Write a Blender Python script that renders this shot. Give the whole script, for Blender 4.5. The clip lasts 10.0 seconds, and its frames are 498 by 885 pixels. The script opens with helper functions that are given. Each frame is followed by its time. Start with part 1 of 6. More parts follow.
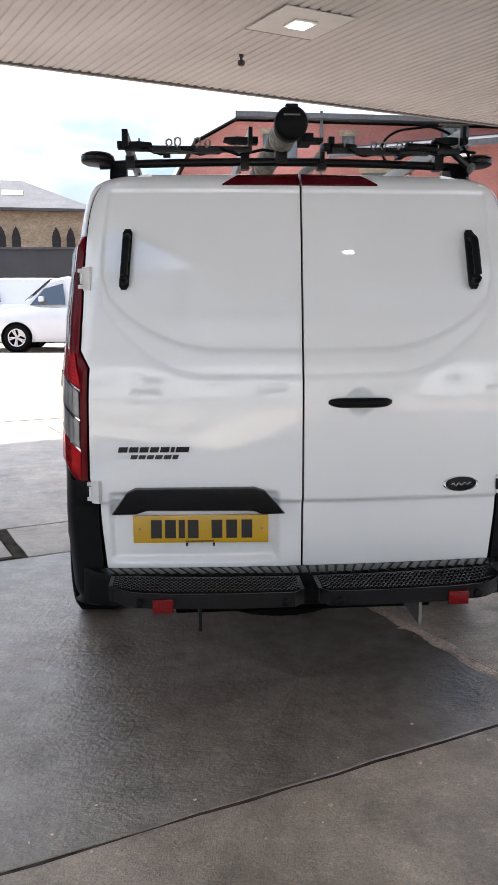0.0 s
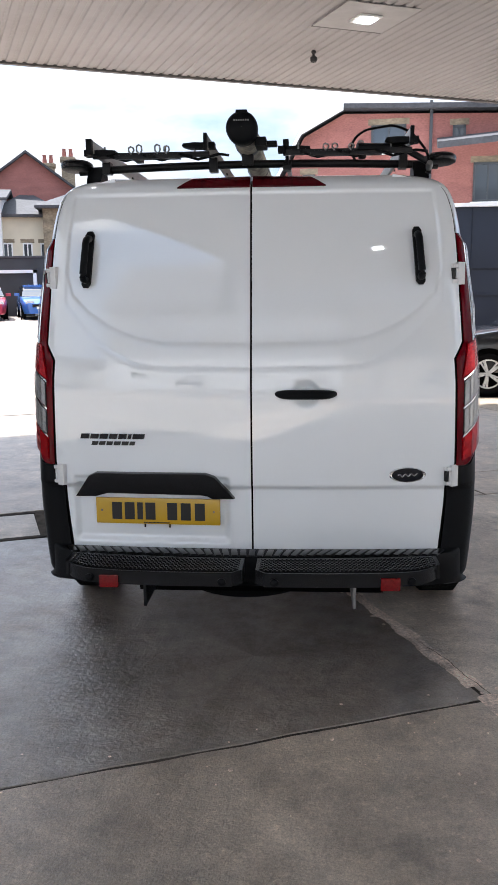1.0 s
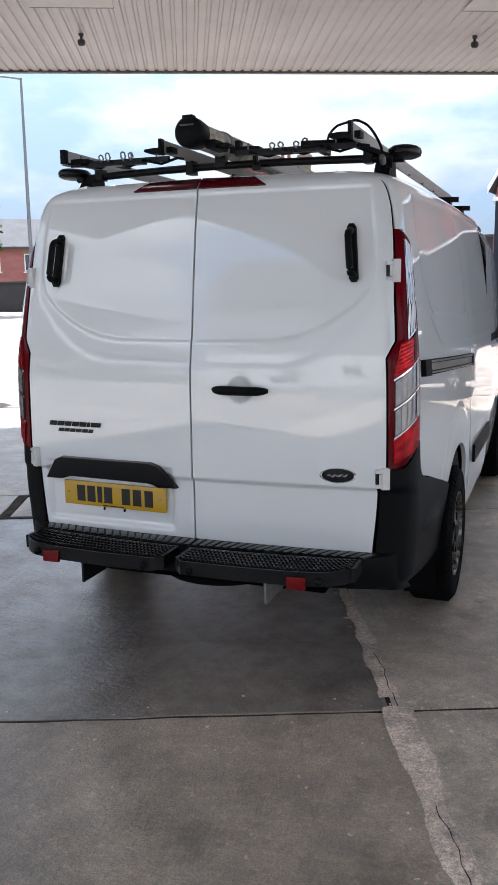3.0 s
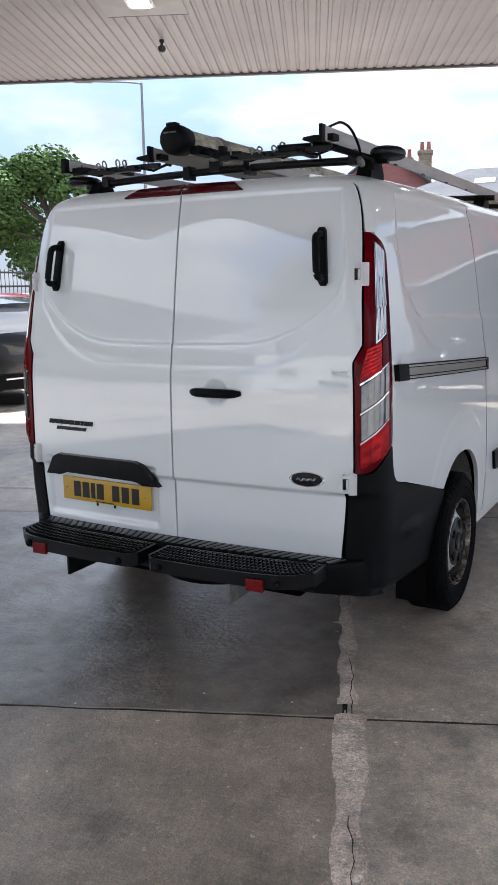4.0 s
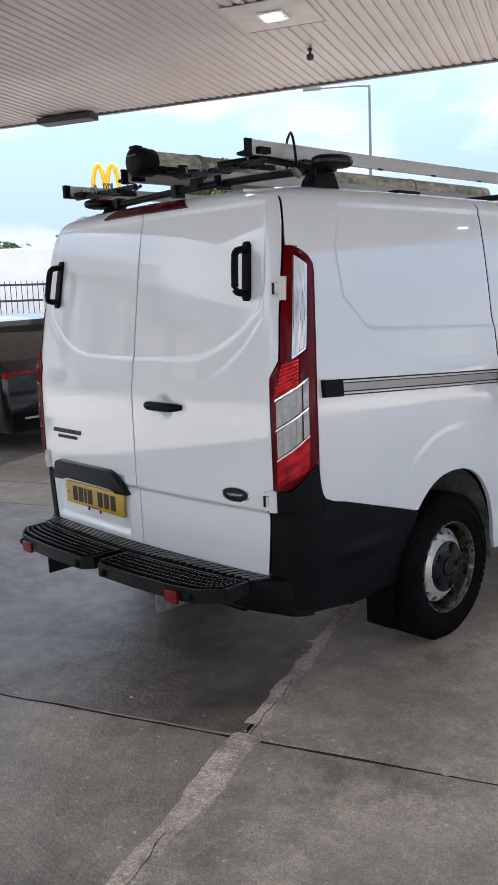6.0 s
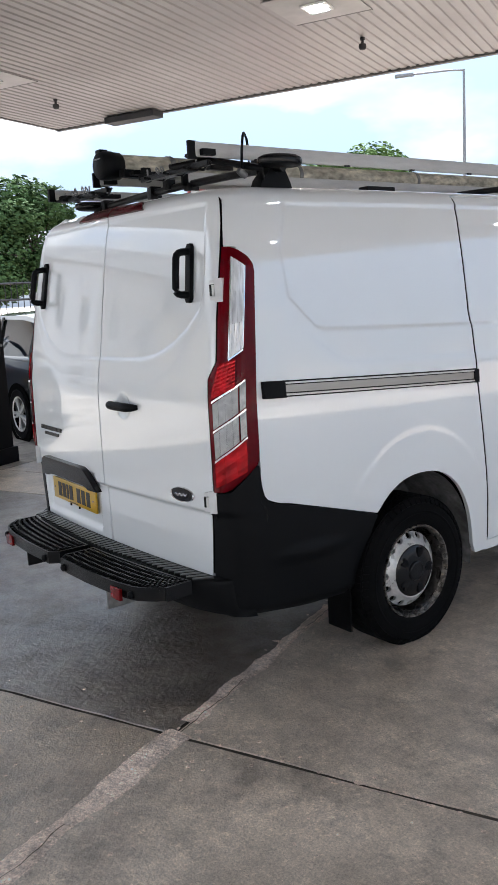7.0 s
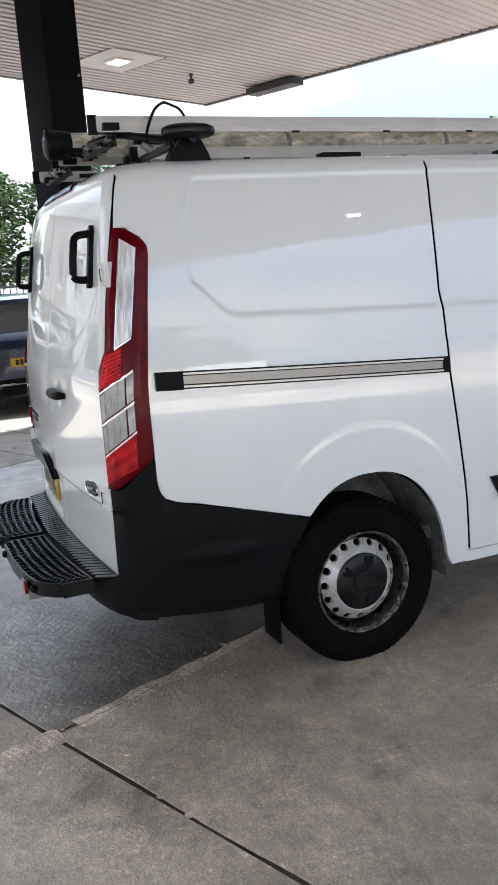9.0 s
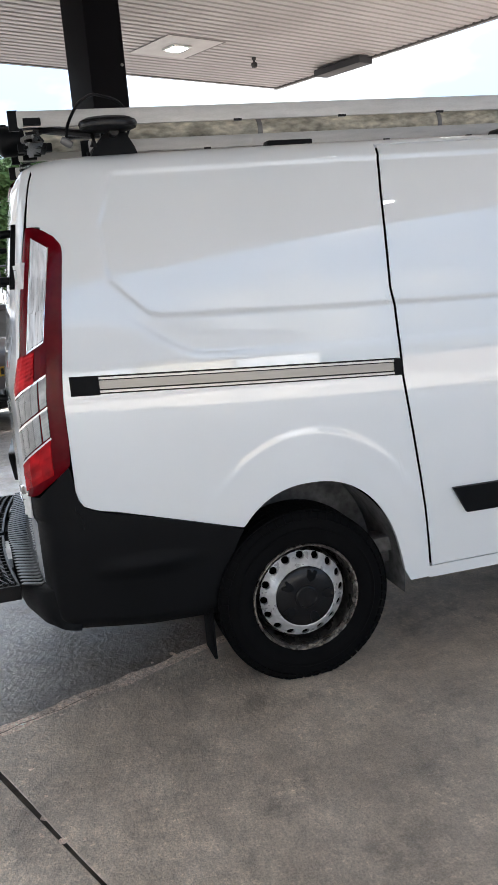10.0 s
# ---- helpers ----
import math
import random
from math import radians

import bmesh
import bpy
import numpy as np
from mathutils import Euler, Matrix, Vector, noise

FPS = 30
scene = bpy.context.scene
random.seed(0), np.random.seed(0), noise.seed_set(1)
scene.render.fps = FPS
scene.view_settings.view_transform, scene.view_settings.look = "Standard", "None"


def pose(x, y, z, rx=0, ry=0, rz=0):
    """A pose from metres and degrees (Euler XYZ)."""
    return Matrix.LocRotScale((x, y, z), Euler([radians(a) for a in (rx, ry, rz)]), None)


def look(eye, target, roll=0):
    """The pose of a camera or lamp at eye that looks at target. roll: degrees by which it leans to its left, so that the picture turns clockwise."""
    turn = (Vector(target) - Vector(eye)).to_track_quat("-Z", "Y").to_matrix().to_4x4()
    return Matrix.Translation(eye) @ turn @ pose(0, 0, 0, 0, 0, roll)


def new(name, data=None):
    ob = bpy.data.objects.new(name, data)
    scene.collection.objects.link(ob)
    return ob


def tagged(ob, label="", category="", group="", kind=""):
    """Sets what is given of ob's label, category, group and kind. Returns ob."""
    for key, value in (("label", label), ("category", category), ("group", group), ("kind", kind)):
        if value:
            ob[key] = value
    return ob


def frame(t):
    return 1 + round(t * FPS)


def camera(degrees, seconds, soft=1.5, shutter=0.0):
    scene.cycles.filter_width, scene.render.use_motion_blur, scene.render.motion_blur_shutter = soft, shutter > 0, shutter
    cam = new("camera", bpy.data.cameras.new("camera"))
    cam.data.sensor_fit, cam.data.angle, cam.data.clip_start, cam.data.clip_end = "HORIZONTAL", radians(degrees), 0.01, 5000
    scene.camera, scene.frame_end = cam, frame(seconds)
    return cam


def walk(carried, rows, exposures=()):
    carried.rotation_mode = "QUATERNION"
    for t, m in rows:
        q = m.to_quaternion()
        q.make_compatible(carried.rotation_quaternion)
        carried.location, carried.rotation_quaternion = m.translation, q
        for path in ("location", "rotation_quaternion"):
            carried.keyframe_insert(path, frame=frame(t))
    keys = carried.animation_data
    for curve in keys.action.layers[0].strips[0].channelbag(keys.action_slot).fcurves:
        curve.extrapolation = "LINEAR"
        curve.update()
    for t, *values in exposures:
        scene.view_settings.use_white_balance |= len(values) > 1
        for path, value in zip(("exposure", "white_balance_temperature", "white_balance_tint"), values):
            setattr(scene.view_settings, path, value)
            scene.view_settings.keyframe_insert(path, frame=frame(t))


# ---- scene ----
cam = camera(32.9, 10.0)
PATH = [
    (0, (-0.45, -3.203, 1.534), (-0.299, -1.239, 1.192), -0.2),
    (0.5, (-0.126, -3.255, 1.555), (-0.11, -1.286, 1.207), -0.3),
    (1, (0.224, -3.388, 1.542), (0.086, -1.424, 1.187), -0.6),
    (1.5, (0.511, -3.39, 1.529), (0.237, -1.441, 1.172), -0.8),
    (2, (0.842, -3.297, 1.551), (0.417, -1.375, 1.198), -1.2),
    (2.5, (1.165, -3.281, 1.536), (0.603, -1.395, 1.181), -1.0),
    (4, (2.006, -3.003, 1.555), (1.053, -1.282, 1.195), -1.0),
    (4.5, (2.32, -2.888, 1.553), (1.236, -1.244, 1.201), -1.3),
    (5, (2.542, -2.678, 1.546), (1.34, -1.118, 1.202), -1.7),
    (5.5, (2.771, -2.473, 1.559), (1.455, -1.006, 1.22), -2.1),
    (7, (3.411, -1.804, 1.582), (1.841, -0.615, 1.234), -3.1),
    (7.5, (3.58, -1.571, 1.554), (1.947, -0.471, 1.201), -3.3),
    (8, (3.728, -1.299, 1.569), (2.028, -0.311, 1.202), -3.5),
    (8.5, (3.746, -0.975, 1.571), (1.985, -0.103, 1.195), -3.9),
    (9, (3.774, -0.692, 1.558), (1.963, 0.065, 1.173), -4.2),
    (9.5, (3.844, -0.343, 1.572), (1.986, 0.285, 1.18), -4.7),
    (10, (3.837, -0.02, 1.557), (1.946, 0.495, 1.156), -5.0),
]
EXPOSURES = [(0.0, 2.14, 6400, 11), (2.0, 1.90, 6050, 10), (5.0, 1.95, 6050, 10), (7.0, 2.11, 6200, 9), (10.0, 2.33, 6250, 8)]
walk(cam, [(t, look(eye, target, roll)) for t, eye, target, roll in PATH], EXPOSURES)

# ---- daylight ----
SUN_TO = Vector((-2.2, 1.25, 4.35)).normalized()
world = bpy.data.worlds.new("sky")
scene.world = world
world.use_nodes = True
wn, wl = world.node_tree.nodes, world.node_tree.links
wn.clear()
w_out = wn.new("ShaderNodeOutputWorld")
w_bg = wn.new("ShaderNodeBackground")
w_sky = wn.new("ShaderNodeTexSky")
w_sky.sky_type, w_sky.sun_disc = "NISHITA", False
w_sky.sun_elevation = math.asin(SUN_TO.z)
w_sky.sun_rotation = math.atan2(SUN_TO.x, SUN_TO.y)
w_sky.air_density, w_sky.dust_density = 1.0, 1.5
w_co = wn.new("ShaderNodeTexCoord")
w_map = wn.new("ShaderNodeMapping")
w_map.inputs["Scale"].default_value = (1.0, 1.0, 2.6)
w_noise = wn.new("ShaderNodeTexNoise")
w_noise.inputs["Scale"].default_value = 2.3
w_noise.inputs["Detail"].default_value = 7.0
w_noise.inputs["Roughness"].default_value = 0.52
w_ramp = wn.new("ShaderNodeValToRGB")
w_ramp.color_ramp.elements[0].position, w_ramp.color_ramp.elements[1].position = 0.45, 0.56
w_cloud = wn.new("ShaderNodeTexNoise")
w_cloud.inputs["Scale"].default_value = 6.0
w_cloud.inputs["Detail"].default_value = 5.0
w_shade = wn.new("ShaderNodeValToRGB")
w_shade.color_ramp.elements[0].color = (1.75, 1.82, 1.95, 1)
w_shade.color_ramp.elements[1].color = (2.9, 2.92, 2.95, 1)
w_shade.color_ramp.elements[0].position, w_shade.color_ramp.elements[1].position = 0.3, 0.65
w_lift = wn.new("ShaderNodeMix")
w_lift.data_type = "RGBA"
w_lift.inputs["Factor"].default_value = 0.88
w_lift.inputs["B"].default_value = (0.92, 1.22, 1.72, 1)
w_mix = wn.new("ShaderNodeMix")
w_mix.data_type = "RGBA"
wl.new(w_co.outputs["Generated"], w_map.inputs["Vector"])
wl.new(w_map.outputs["Vector"], w_noise.inputs["Vector"])
wl.new(w_map.outputs["Vector"], w_cloud.inputs["Vector"])
wl.new(w_noise.outputs["Fac"], w_ramp.inputs["Fac"])
wl.new(w_cloud.outputs["Fac"], w_shade.inputs["Fac"])
wl.new(w_sky.outputs["Color"], w_lift.inputs["A"])
wl.new(w_ramp.outputs["Color"], w_mix.inputs["Factor"])
wl.new(w_lift.outputs["Result"], w_mix.inputs["A"])
wl.new(w_shade.outputs["Color"], w_mix.inputs["B"])
# an overcast sky is about several times as bright overhead as at the horizon
w_xyz = wn.new("ShaderNodeSeparateXYZ")
w_up = wn.new("ShaderNodeMath")
w_up.operation, w_up.use_clamp = "MULTIPLY_ADD", False
w_up.inputs[1].default_value, w_up.inputs[2].default_value = 3.4, 1.0
w_pos = wn.new("ShaderNodeMath")
w_pos.operation = "MAXIMUM"
w_pos.inputs[1].default_value = 0.0
w_dome = wn.new("ShaderNodeMix")
w_dome.data_type, w_dome.blend_type = "RGBA", "MULTIPLY"
w_dome.inputs["Factor"].default_value = 1.0
wl.new(w_co.outputs["Generated"], w_xyz.inputs["Vector"])
wl.new(w_xyz.outputs["Z"], w_pos.inputs[0])
wl.new(w_pos.outputs["Value"], w_up.inputs[0])
wl.new(w_mix.outputs["Result"], w_dome.inputs["A"])
wl.new(w_up.outputs["Value"], w_dome.inputs["B"])
wl.new(w_dome.outputs["Result"], w_bg.inputs["Color"])
w_bg.inputs["Strength"].default_value = 0.085
wl.new(w_bg.outputs["Background"], w_out.inputs["Surface"])

sun = new("sun", bpy.data.lights.new("sun", "SUN"))
sun.data.energy, sun.data.angle, sun.data.color = 4.0, radians(3.0), (1.0, 0.965, 0.925)
sun.matrix_world = look(SUN_TO * 30, (0, 0, 0))


# ---- materials ----
def material(name, base, rough=0.5, metal=0.0, coat=0.0, coat_rough=0.05, coat_ior=1.5, spread=0.0, scale=6.0, bump=0.0, bump_scale=60.0,
             fine=0.0, fine_scale=90.0, rough_spread=0.0, per_piece=0.0, spec=0.5, emit=None, emit_strength=0.0, stretch=(1, 1, 1), transmission=0.0):
    m = bpy.data.materials.new(name)
    m.use_nodes = True
    n, l = m.node_tree.nodes, m.node_tree.links
    b = n["Principled BSDF"]
    b.inputs["Base Color"].default_value = (*base, 1)
    b.inputs["Roughness"].default_value = rough
    b.inputs["Metallic"].default_value = metal
    b.inputs["Coat Weight"].default_value = coat
    b.inputs["Coat Roughness"].default_value = coat_rough
    b.inputs["Coat IOR"].default_value = coat_ior
    b.inputs["Specular IOR Level"].default_value = spec
    b.inputs["Transmission Weight"].default_value = transmission
    if emit:
        b.inputs["Emission Color"].default_value = (*emit, 1)
        b.inputs["Emission Strength"].default_value = emit_strength
    co = n.new("ShaderNodeTexCoord")
    mp = n.new("ShaderNodeMapping")
    mp.inputs["Scale"].default_value = stretch
    l.new(co.outputs["Object"], mp.inputs["Vector"])
    colour = None
    if spread or fine or per_piece:
        value = None

        def add(sock, amount):
            nonlocal value
            mr = n.new("ShaderNodeMapRange")
            mr.inputs["From Min"].default_value, mr.inputs["From Max"].default_value = 0.25, 0.75
            mr.inputs["To Min"].default_value, mr.inputs["To Max"].default_value = 1 - amount, 1 + amount
            l.new(sock, mr.inputs["Value"])
            if value is None:
                value = mr.outputs["Result"]
            else:
                mu = n.new("ShaderNodeMath")
                mu.operation = "MULTIPLY"
                l.new(value, mu.inputs[0])
                l.new(mr.outputs["Result"], mu.inputs[1])
                value = mu.outputs["Value"]
        if spread:
            t = n.new("ShaderNodeTexNoise")
            t.inputs["Scale"].default_value, t.inputs["Detail"].default_value = scale, 5
            l.new(mp.outputs["Vector"], t.inputs["Vector"])
            add(t.outputs["Fac"], spread)
        if fine:
            t = n.new("ShaderNodeTexNoise")
            t.inputs["Scale"].default_value, t.inputs["Detail"].default_value = fine_scale, 3
            l.new(mp.outputs["Vector"], t.inputs["Vector"])
            add(t.outputs["Fac"], fine)
        if per_piece:
            oi = n.new("ShaderNodeObjectInfo")
            add(oi.outputs["Random"], per_piece)
        mx = n.new("ShaderNodeMix")
        mx.data_type, mx.blend_type = "RGBA", "MULTIPLY"
        mx.inputs["Factor"].default_value = 1
        mx.inputs["A"].default_value = (*base, 1)
        l.new(value, mx.inputs["B"])
        l.new(mx.outputs["Result"], b.inputs["Base Color"])
    if rough_spread:
        t = n.new("ShaderNodeTexNoise")
        t.inputs["Scale"].default_value, t.inputs["Detail"].default_value = scale * 1.7, 4
        l.new(mp.outputs["Vector"], t.inputs["Vector"])
        mr = n.new("ShaderNodeMapRange")
        mr.inputs["From Min"].default_value, mr.inputs["From Max"].default_value = 0.3, 0.7
        mr.inputs["To Min"].default_value, mr.inputs["To Max"].default_value = max(0.02, rough - rough_spread), min(1, rough + rough_spread)
        l.new(t.outputs["Fac"], mr.inputs["Value"])
        l.new(mr.outputs["Result"], b.inputs["Roughness"])
    if bump:
        t = n.new("ShaderNodeTexNoise")
        t.inputs["Scale"].default_value, t.inputs["Detail"].default_value = bump_scale, 3
        l.new(mp.outputs["Vector"], t.inputs["Vector"])
        bp = n.new("ShaderNodeBump")
        bp.inputs["Strength"].default_value = min(1.0, bump)
        bp.inputs["Distance"].default_value = 0.01
        l.new(t.outputs["Fac"], bp.inputs["Height"])
        l.new(bp.outputs["Normal"], b.inputs["Normal"])
    return m


def lens(name, base, dark, waves, direction="Z", metal=0.0, rough=0.12, turn=(0, 0, 0), cells=40.0):
    """Moulded lamp plastic under a smooth clear coat: bumped ribs, facet reflections painted light and dark."""
    m = material(name, base, rough, metal, coat=0.4, coat_rough=0.02, spec=0.35)
    n, l = m.node_tree.nodes, m.node_tree.links
    co, mp, w, bp = n.new("ShaderNodeTexCoord"), n.new("ShaderNodeMapping"), n.new("ShaderNodeTexWave"), n.new("ShaderNodeBump")
    vo, mx, ad = n.new("ShaderNodeTexVoronoi"), n.new("ShaderNodeMix"), n.new("ShaderNodeMath")
    mp.inputs["Rotation"].default_value = turn
    w.wave_type, w.bands_direction = "BANDS", direction
    w.inputs["Scale"].default_value, w.inputs["Distortion"].default_value = waves, 0.6
    vo.inputs["Scale"].default_value = cells
    vo.distance = "CHEBYCHEV"
    ad.operation = "MULTIPLY"
    mx.data_type = "RGBA"
    mx.inputs["A"].default_value, mx.inputs["B"].default_value = (*dark, 1), (*base, 1)
    bp.inputs["Strength"].default_value, bp.inputs["Distance"].default_value = 0.35, 0.003
    l.new(co.outputs["Object"], mp.inputs["Vector"])
    l.new(mp.outputs["Vector"], w.inputs["Vector"])
    l.new(mp.outputs["Vector"], vo.inputs["Vector"])
    mr = n.new("ShaderNodeMapRange")
    mr.inputs["From Min"].default_value, mr.inputs["From Max"].default_value = 0.1, 0.75
    mr.inputs["To Min"].default_value, mr.inputs["To Max"].default_value = 1.2, 0.25
    l.new(vo.outputs["Distance"], mr.inputs["Value"])
    l.new(w.outputs["Fac"], ad.inputs[0])
    l.new(mr.outputs["Result"], ad.inputs[1])
    l.new(ad.outputs["Value"], mx.inputs["Factor"])
    l.new(mx.outputs["Result"], n["Principled BSDF"].inputs["Base Color"])
    l.new(w.outputs["Fac"], bp.inputs["Height"])
    l.new(bp.outputs["Normal"], n["Principled BSDF"].inputs["Normal"])
    return m


def concrete(name, base, wet, grit=0.30):
    """Worn forecourt concrete: stains, pale specks, grit, and damp, shinier patches."""
    m = bpy.data.materials.new(name)
    m.use_nodes = True
    n, l = m.node_tree.nodes, m.node_tree.links
    b = n["Principled BSDF"]
    geo = n.new("ShaderNodeNewGeometry")

    def noise_at(scale, detail=5, rough=0.55, stretch=None):
        t = n.new("ShaderNodeTexNoise")
        t.inputs["Scale"].default_value, t.inputs["Detail"].default_value, t.inputs["Roughness"].default_value = scale, detail, rough
        if stretch:
            mp = n.new("ShaderNodeMapping")
            mp.inputs["Scale"].default_value = stretch
            mp.inputs["Rotation"].default_value = (0, 0, radians(-22))
            l.new(geo.outputs["Position"], mp.inputs["Vector"])
            l.new(mp.outputs["Vector"], t.inputs["Vector"])
        else:
            l.new(geo.outputs["Position"], t.inputs["Vector"])
        return t.outputs["Fac"]

    def ranged(sock, a, b_, lo, hi):
        r = n.new("ShaderNodeMapRange")
        r.inputs["From Min"].default_value, r.inputs["From Max"].default_value = a, b_
        r.inputs["To Min"].default_value, r.inputs["To Max"].default_value = lo, hi
        l.new(sock, r.inputs["Value"])
        return r.outputs["Result"]

    def times(a, c):
        k = n.new("ShaderNodeMath")
        k.operation = "MULTIPLY"
        l.new(a, k.inputs[0])
        l.new(c, k.inputs[1])
        return k.outputs["Value"]
    big = ranged(noise_at(0.9, 10, 0.70), 0.32, 0.68, 0.58, 1.38)
    mid = times(times(ranged(noise_at(3.2, 9, 0.72), 0.32, 0.68, 0.76, 1.24), ranged(noise_at(10.0, 9, 0.75), 0.34, 0.66, 0.78, 1.22)), ranged(times(ranged(noise_at(34.0, 8, 0.8), 0.52, 0.62, 0.0, 1.0), ranged(noise_at(2.6, 6, 0.7), 0.46, 0.60, 0.0, 1.0)), 0.0, 1.0, 0.93, 1.45))
    grain = times(ranged(noise_at(120.0, 4, 0.85), 0.34, 0.66, 1 - 1.15 * grit, 1 + 1.15 * grit), ranged(noise_at(46.0, 5, 0.8), 0.34, 0.66, 1 - 0.55 * grit, 1 + 0.55 * grit))
    streak = ranged(noise_at(3.0, 4, 0.6, (0.6, 3.0, 1.0)), 0.35, 0.65, 0.95, 1.04)
    oil = ranged(noise_at(2.1, 10, 0.76), 0.53, 0.63, 1.06, 0.58)
    tone = times(times(times(times(big, mid), grain), streak), oil)
    pore = n.new("ShaderNodeTexVoronoi")
    pore.inputs["Scale"].default_value = 75.0
    l.new(geo.outputs["Position"], pore.inputs["Vector"])
    tone = times(tone, ranged(times(ranged(pore.outputs["Distance"], 0.10, 0.22, 1.0, 0.0), ranged(noise_at(7.0, 5, 0.7), 0.48, 0.58, 0.0, 1.0)), 0.0, 1.0, 1.0, 0.55))
    oi = n.new("ShaderNodeObjectInfo")
    tone = times(tone, ranged(oi.outputs["Random"], 0, 1, 0.93, 1.07))
    mx = n.new("ShaderNodeMix")
    mx.data_type, mx.blend_type = "RGBA", "MULTIPLY"
    mx.inputs["Factor"].default_value = 1.0
    mx.inputs["A"].default_value = (*base, 1)
    l.new(tone, mx.inputs["B"])
    speck = n.new("ShaderNodeTexVoronoi")
    speck.inputs["Scale"].default_value = 13.0
    l.new(geo.outputs["Position"], speck.inputs["Vector"])
    dots = ranged(speck.outputs["Distance"], 0.03, 0.06, 0.55 - 0.4 * wet, 0.0)
    pick = ranged(noise_at(2.6, 4), 0.53, 0.62, 0.0, 1.0)
    mx2 = n.new("ShaderNodeMix")
    mx2.data_type = "RGBA"
    l.new(times(dots, pick), mx2.inputs["Factor"])
    l.new(mx.outputs["Result"], mx2.inputs["A"])
    mx2.inputs["B"].default_value = (0.5, 0.48, 0.44, 1)
    l.new(mx2.outputs["Result"], b.inputs["Base Color"])
    damp = noise_at(1.1, 4, 0.6)
    l.new(ranged(damp, 0.28, 0.75, 0.68 - 0.56 * wet, 0.68 - 0.42 * wet), b.inputs["Roughness"])
    b.inputs["Specular IOR Level"].default_value = 0.5 + 0.45 * wet
    bp = n.new("ShaderNodeBump")
    bp.inputs["Strength"].default_value, bp.inputs["Distance"].default_value = 0.8, 0.006 + 0.002 * wet
    film = max(0.0, 1.5 * wet - 0.5)
    l.new(ranged(noise_at(2.4, 8, 0.7), 0.36, 0.60, 0.45 * film, film), b.inputs["Coat Weight"])
    b.inputs["Coat Roughness"].default_value = 0.36
    b.inputs["Coat IOR"].default_value = 1.5 + 1.05 * wet
    ad = n.new("ShaderNodeMath")
    ad.operation = "ADD"
    l.new(ranged(noise_at(140.0, 3), 0.0, 1.0, 0.0, 1.0 - 0.75 * wet), ad.inputs[0])
    l.new(ranged(noise_at(34.0, 6, 0.62), 0.0, 1.0, 0.0, 1.0 + 0.5 * wet), ad.inputs[1])
    l.new(ad.outputs["Value"], bp.inputs["Height"])
    l.new(bp.outputs["Normal"], b.inputs["Normal"])
    l.new(bp.outputs["Normal"], b.inputs["Coat Normal"])
    return m


PAINT = material("white_van_paint", (0.82, 0.86, 0.89), 0.4, coat=1.0, coat_rough=0.004, coat_ior=2.0, spread=0.012, scale=2.0, spec=0.3)
BLACK_PLASTIC = material("black_textured_plastic", (0.0050, 0.0055, 0.0065), 0.46, spec=0.10, spread=0.15, scale=5, bump=0.12, bump_scale=450)
BLACK_GLOSS = material("black_moulding", (0.005, 0.005, 0.006), 0.25, spec=0.28, fine=0.1)
BLACK_METAL = material("black_powder_coated_steel", (0.005, 0.005, 0.006), 0.32, spec=0.24, spread=0.25, scale=14, bump=0.15, bump_scale=220)
LEDGE = material("worn_ledge_plastic", (0.010, 0.010, 0.011), 0.30, spec=0.28, coat=0.08, coat_rough=0.10)
GAP = material("dark_body_cavity", (0.002, 0.002, 0.002), 0.9, spec=0.02)
RUBBER = material("tyre_rubber", (0.0045, 0.0045, 0.005), 0.75, spec=0.06, spread=0.2, scale=9, bump=0.2, bump_scale=180)
STEEL = material("silver_wheel_paint", (0.62, 0.62, 0.62), 0.36, metal=0.4, spread=0.14, scale=20, fine=0.12, fine_scale=70, rough_spread=0.15)
RUSTY = material("scuffed_rusty_steel", (0.16, 0.145, 0.13), 0.3, metal=0.7, spread=0.9, scale=22, fine=0.5, fine_scale=60, rough_spread=0.2)
BARREL = material("dark_rim_barrel", (0.055, 0.050, 0.046), 0.3, metal=0.6, spread=0.9, scale=14, fine=0.6, fine_scale=50, rough_spread=0.2)
ALUMINIUM = material("weathered_aluminium", (0.46, 0.455, 0.44), 0.42, metal=0.35, spread=0.10, scale=9, fine=0.06, stretch=(6, 1, 6), rough_spread=0.1)
TRACK_METAL = material("brushed_track_metal", (0.31, 0.295, 0.275), 0.38, metal=0.8, spread=0.08, scale=14, stretch=(1, 0.2, 8))
GALV = material("galvanised_steel", (0.22, 0.22, 0.22), 0.45, metal=0.7, spread=0.3, scale=30)
TUBE = material("mossy_plastic_pipe", (0.42, 0.395, 0.32), 0.6, spread=0.6, scale=16, fine=0.5, fine_scale=45, stretch=(1, 0.5, 1))
HINGE = material("painted_hinge", (0.72, 0.73, 0.74), 0.35, spread=0.08, scale=30)
TRIM_BRIGHT = material("bright_anodised_trim", (0.42, 0.41, 0.40), 0.3, metal=0.9, spread=0.06, scale=10, stretch=(1, 0.2, 6))
CHROME = material("chrome", (0.75, 0.75, 0.76), 0.12, metal=1.0)
BADGE = material("dark_badge_enamel", (0.004, 0.005, 0.009), 0.25, spec=0.25)
RED_DARK = material("dark_red_lamp_plastic", (0.115, 0.0005, 0.004), 0.12, coat=0.06, coat_rough=0.01, spec=0.12, spread=0.25, scale=12)
FACET_CHROME = material("bright_lamp_facets", (0.66, 0.67, 0.69), 0.34, metal=0.55, spread=0.3, scale=60, stretch=(1, 1, 0.15))
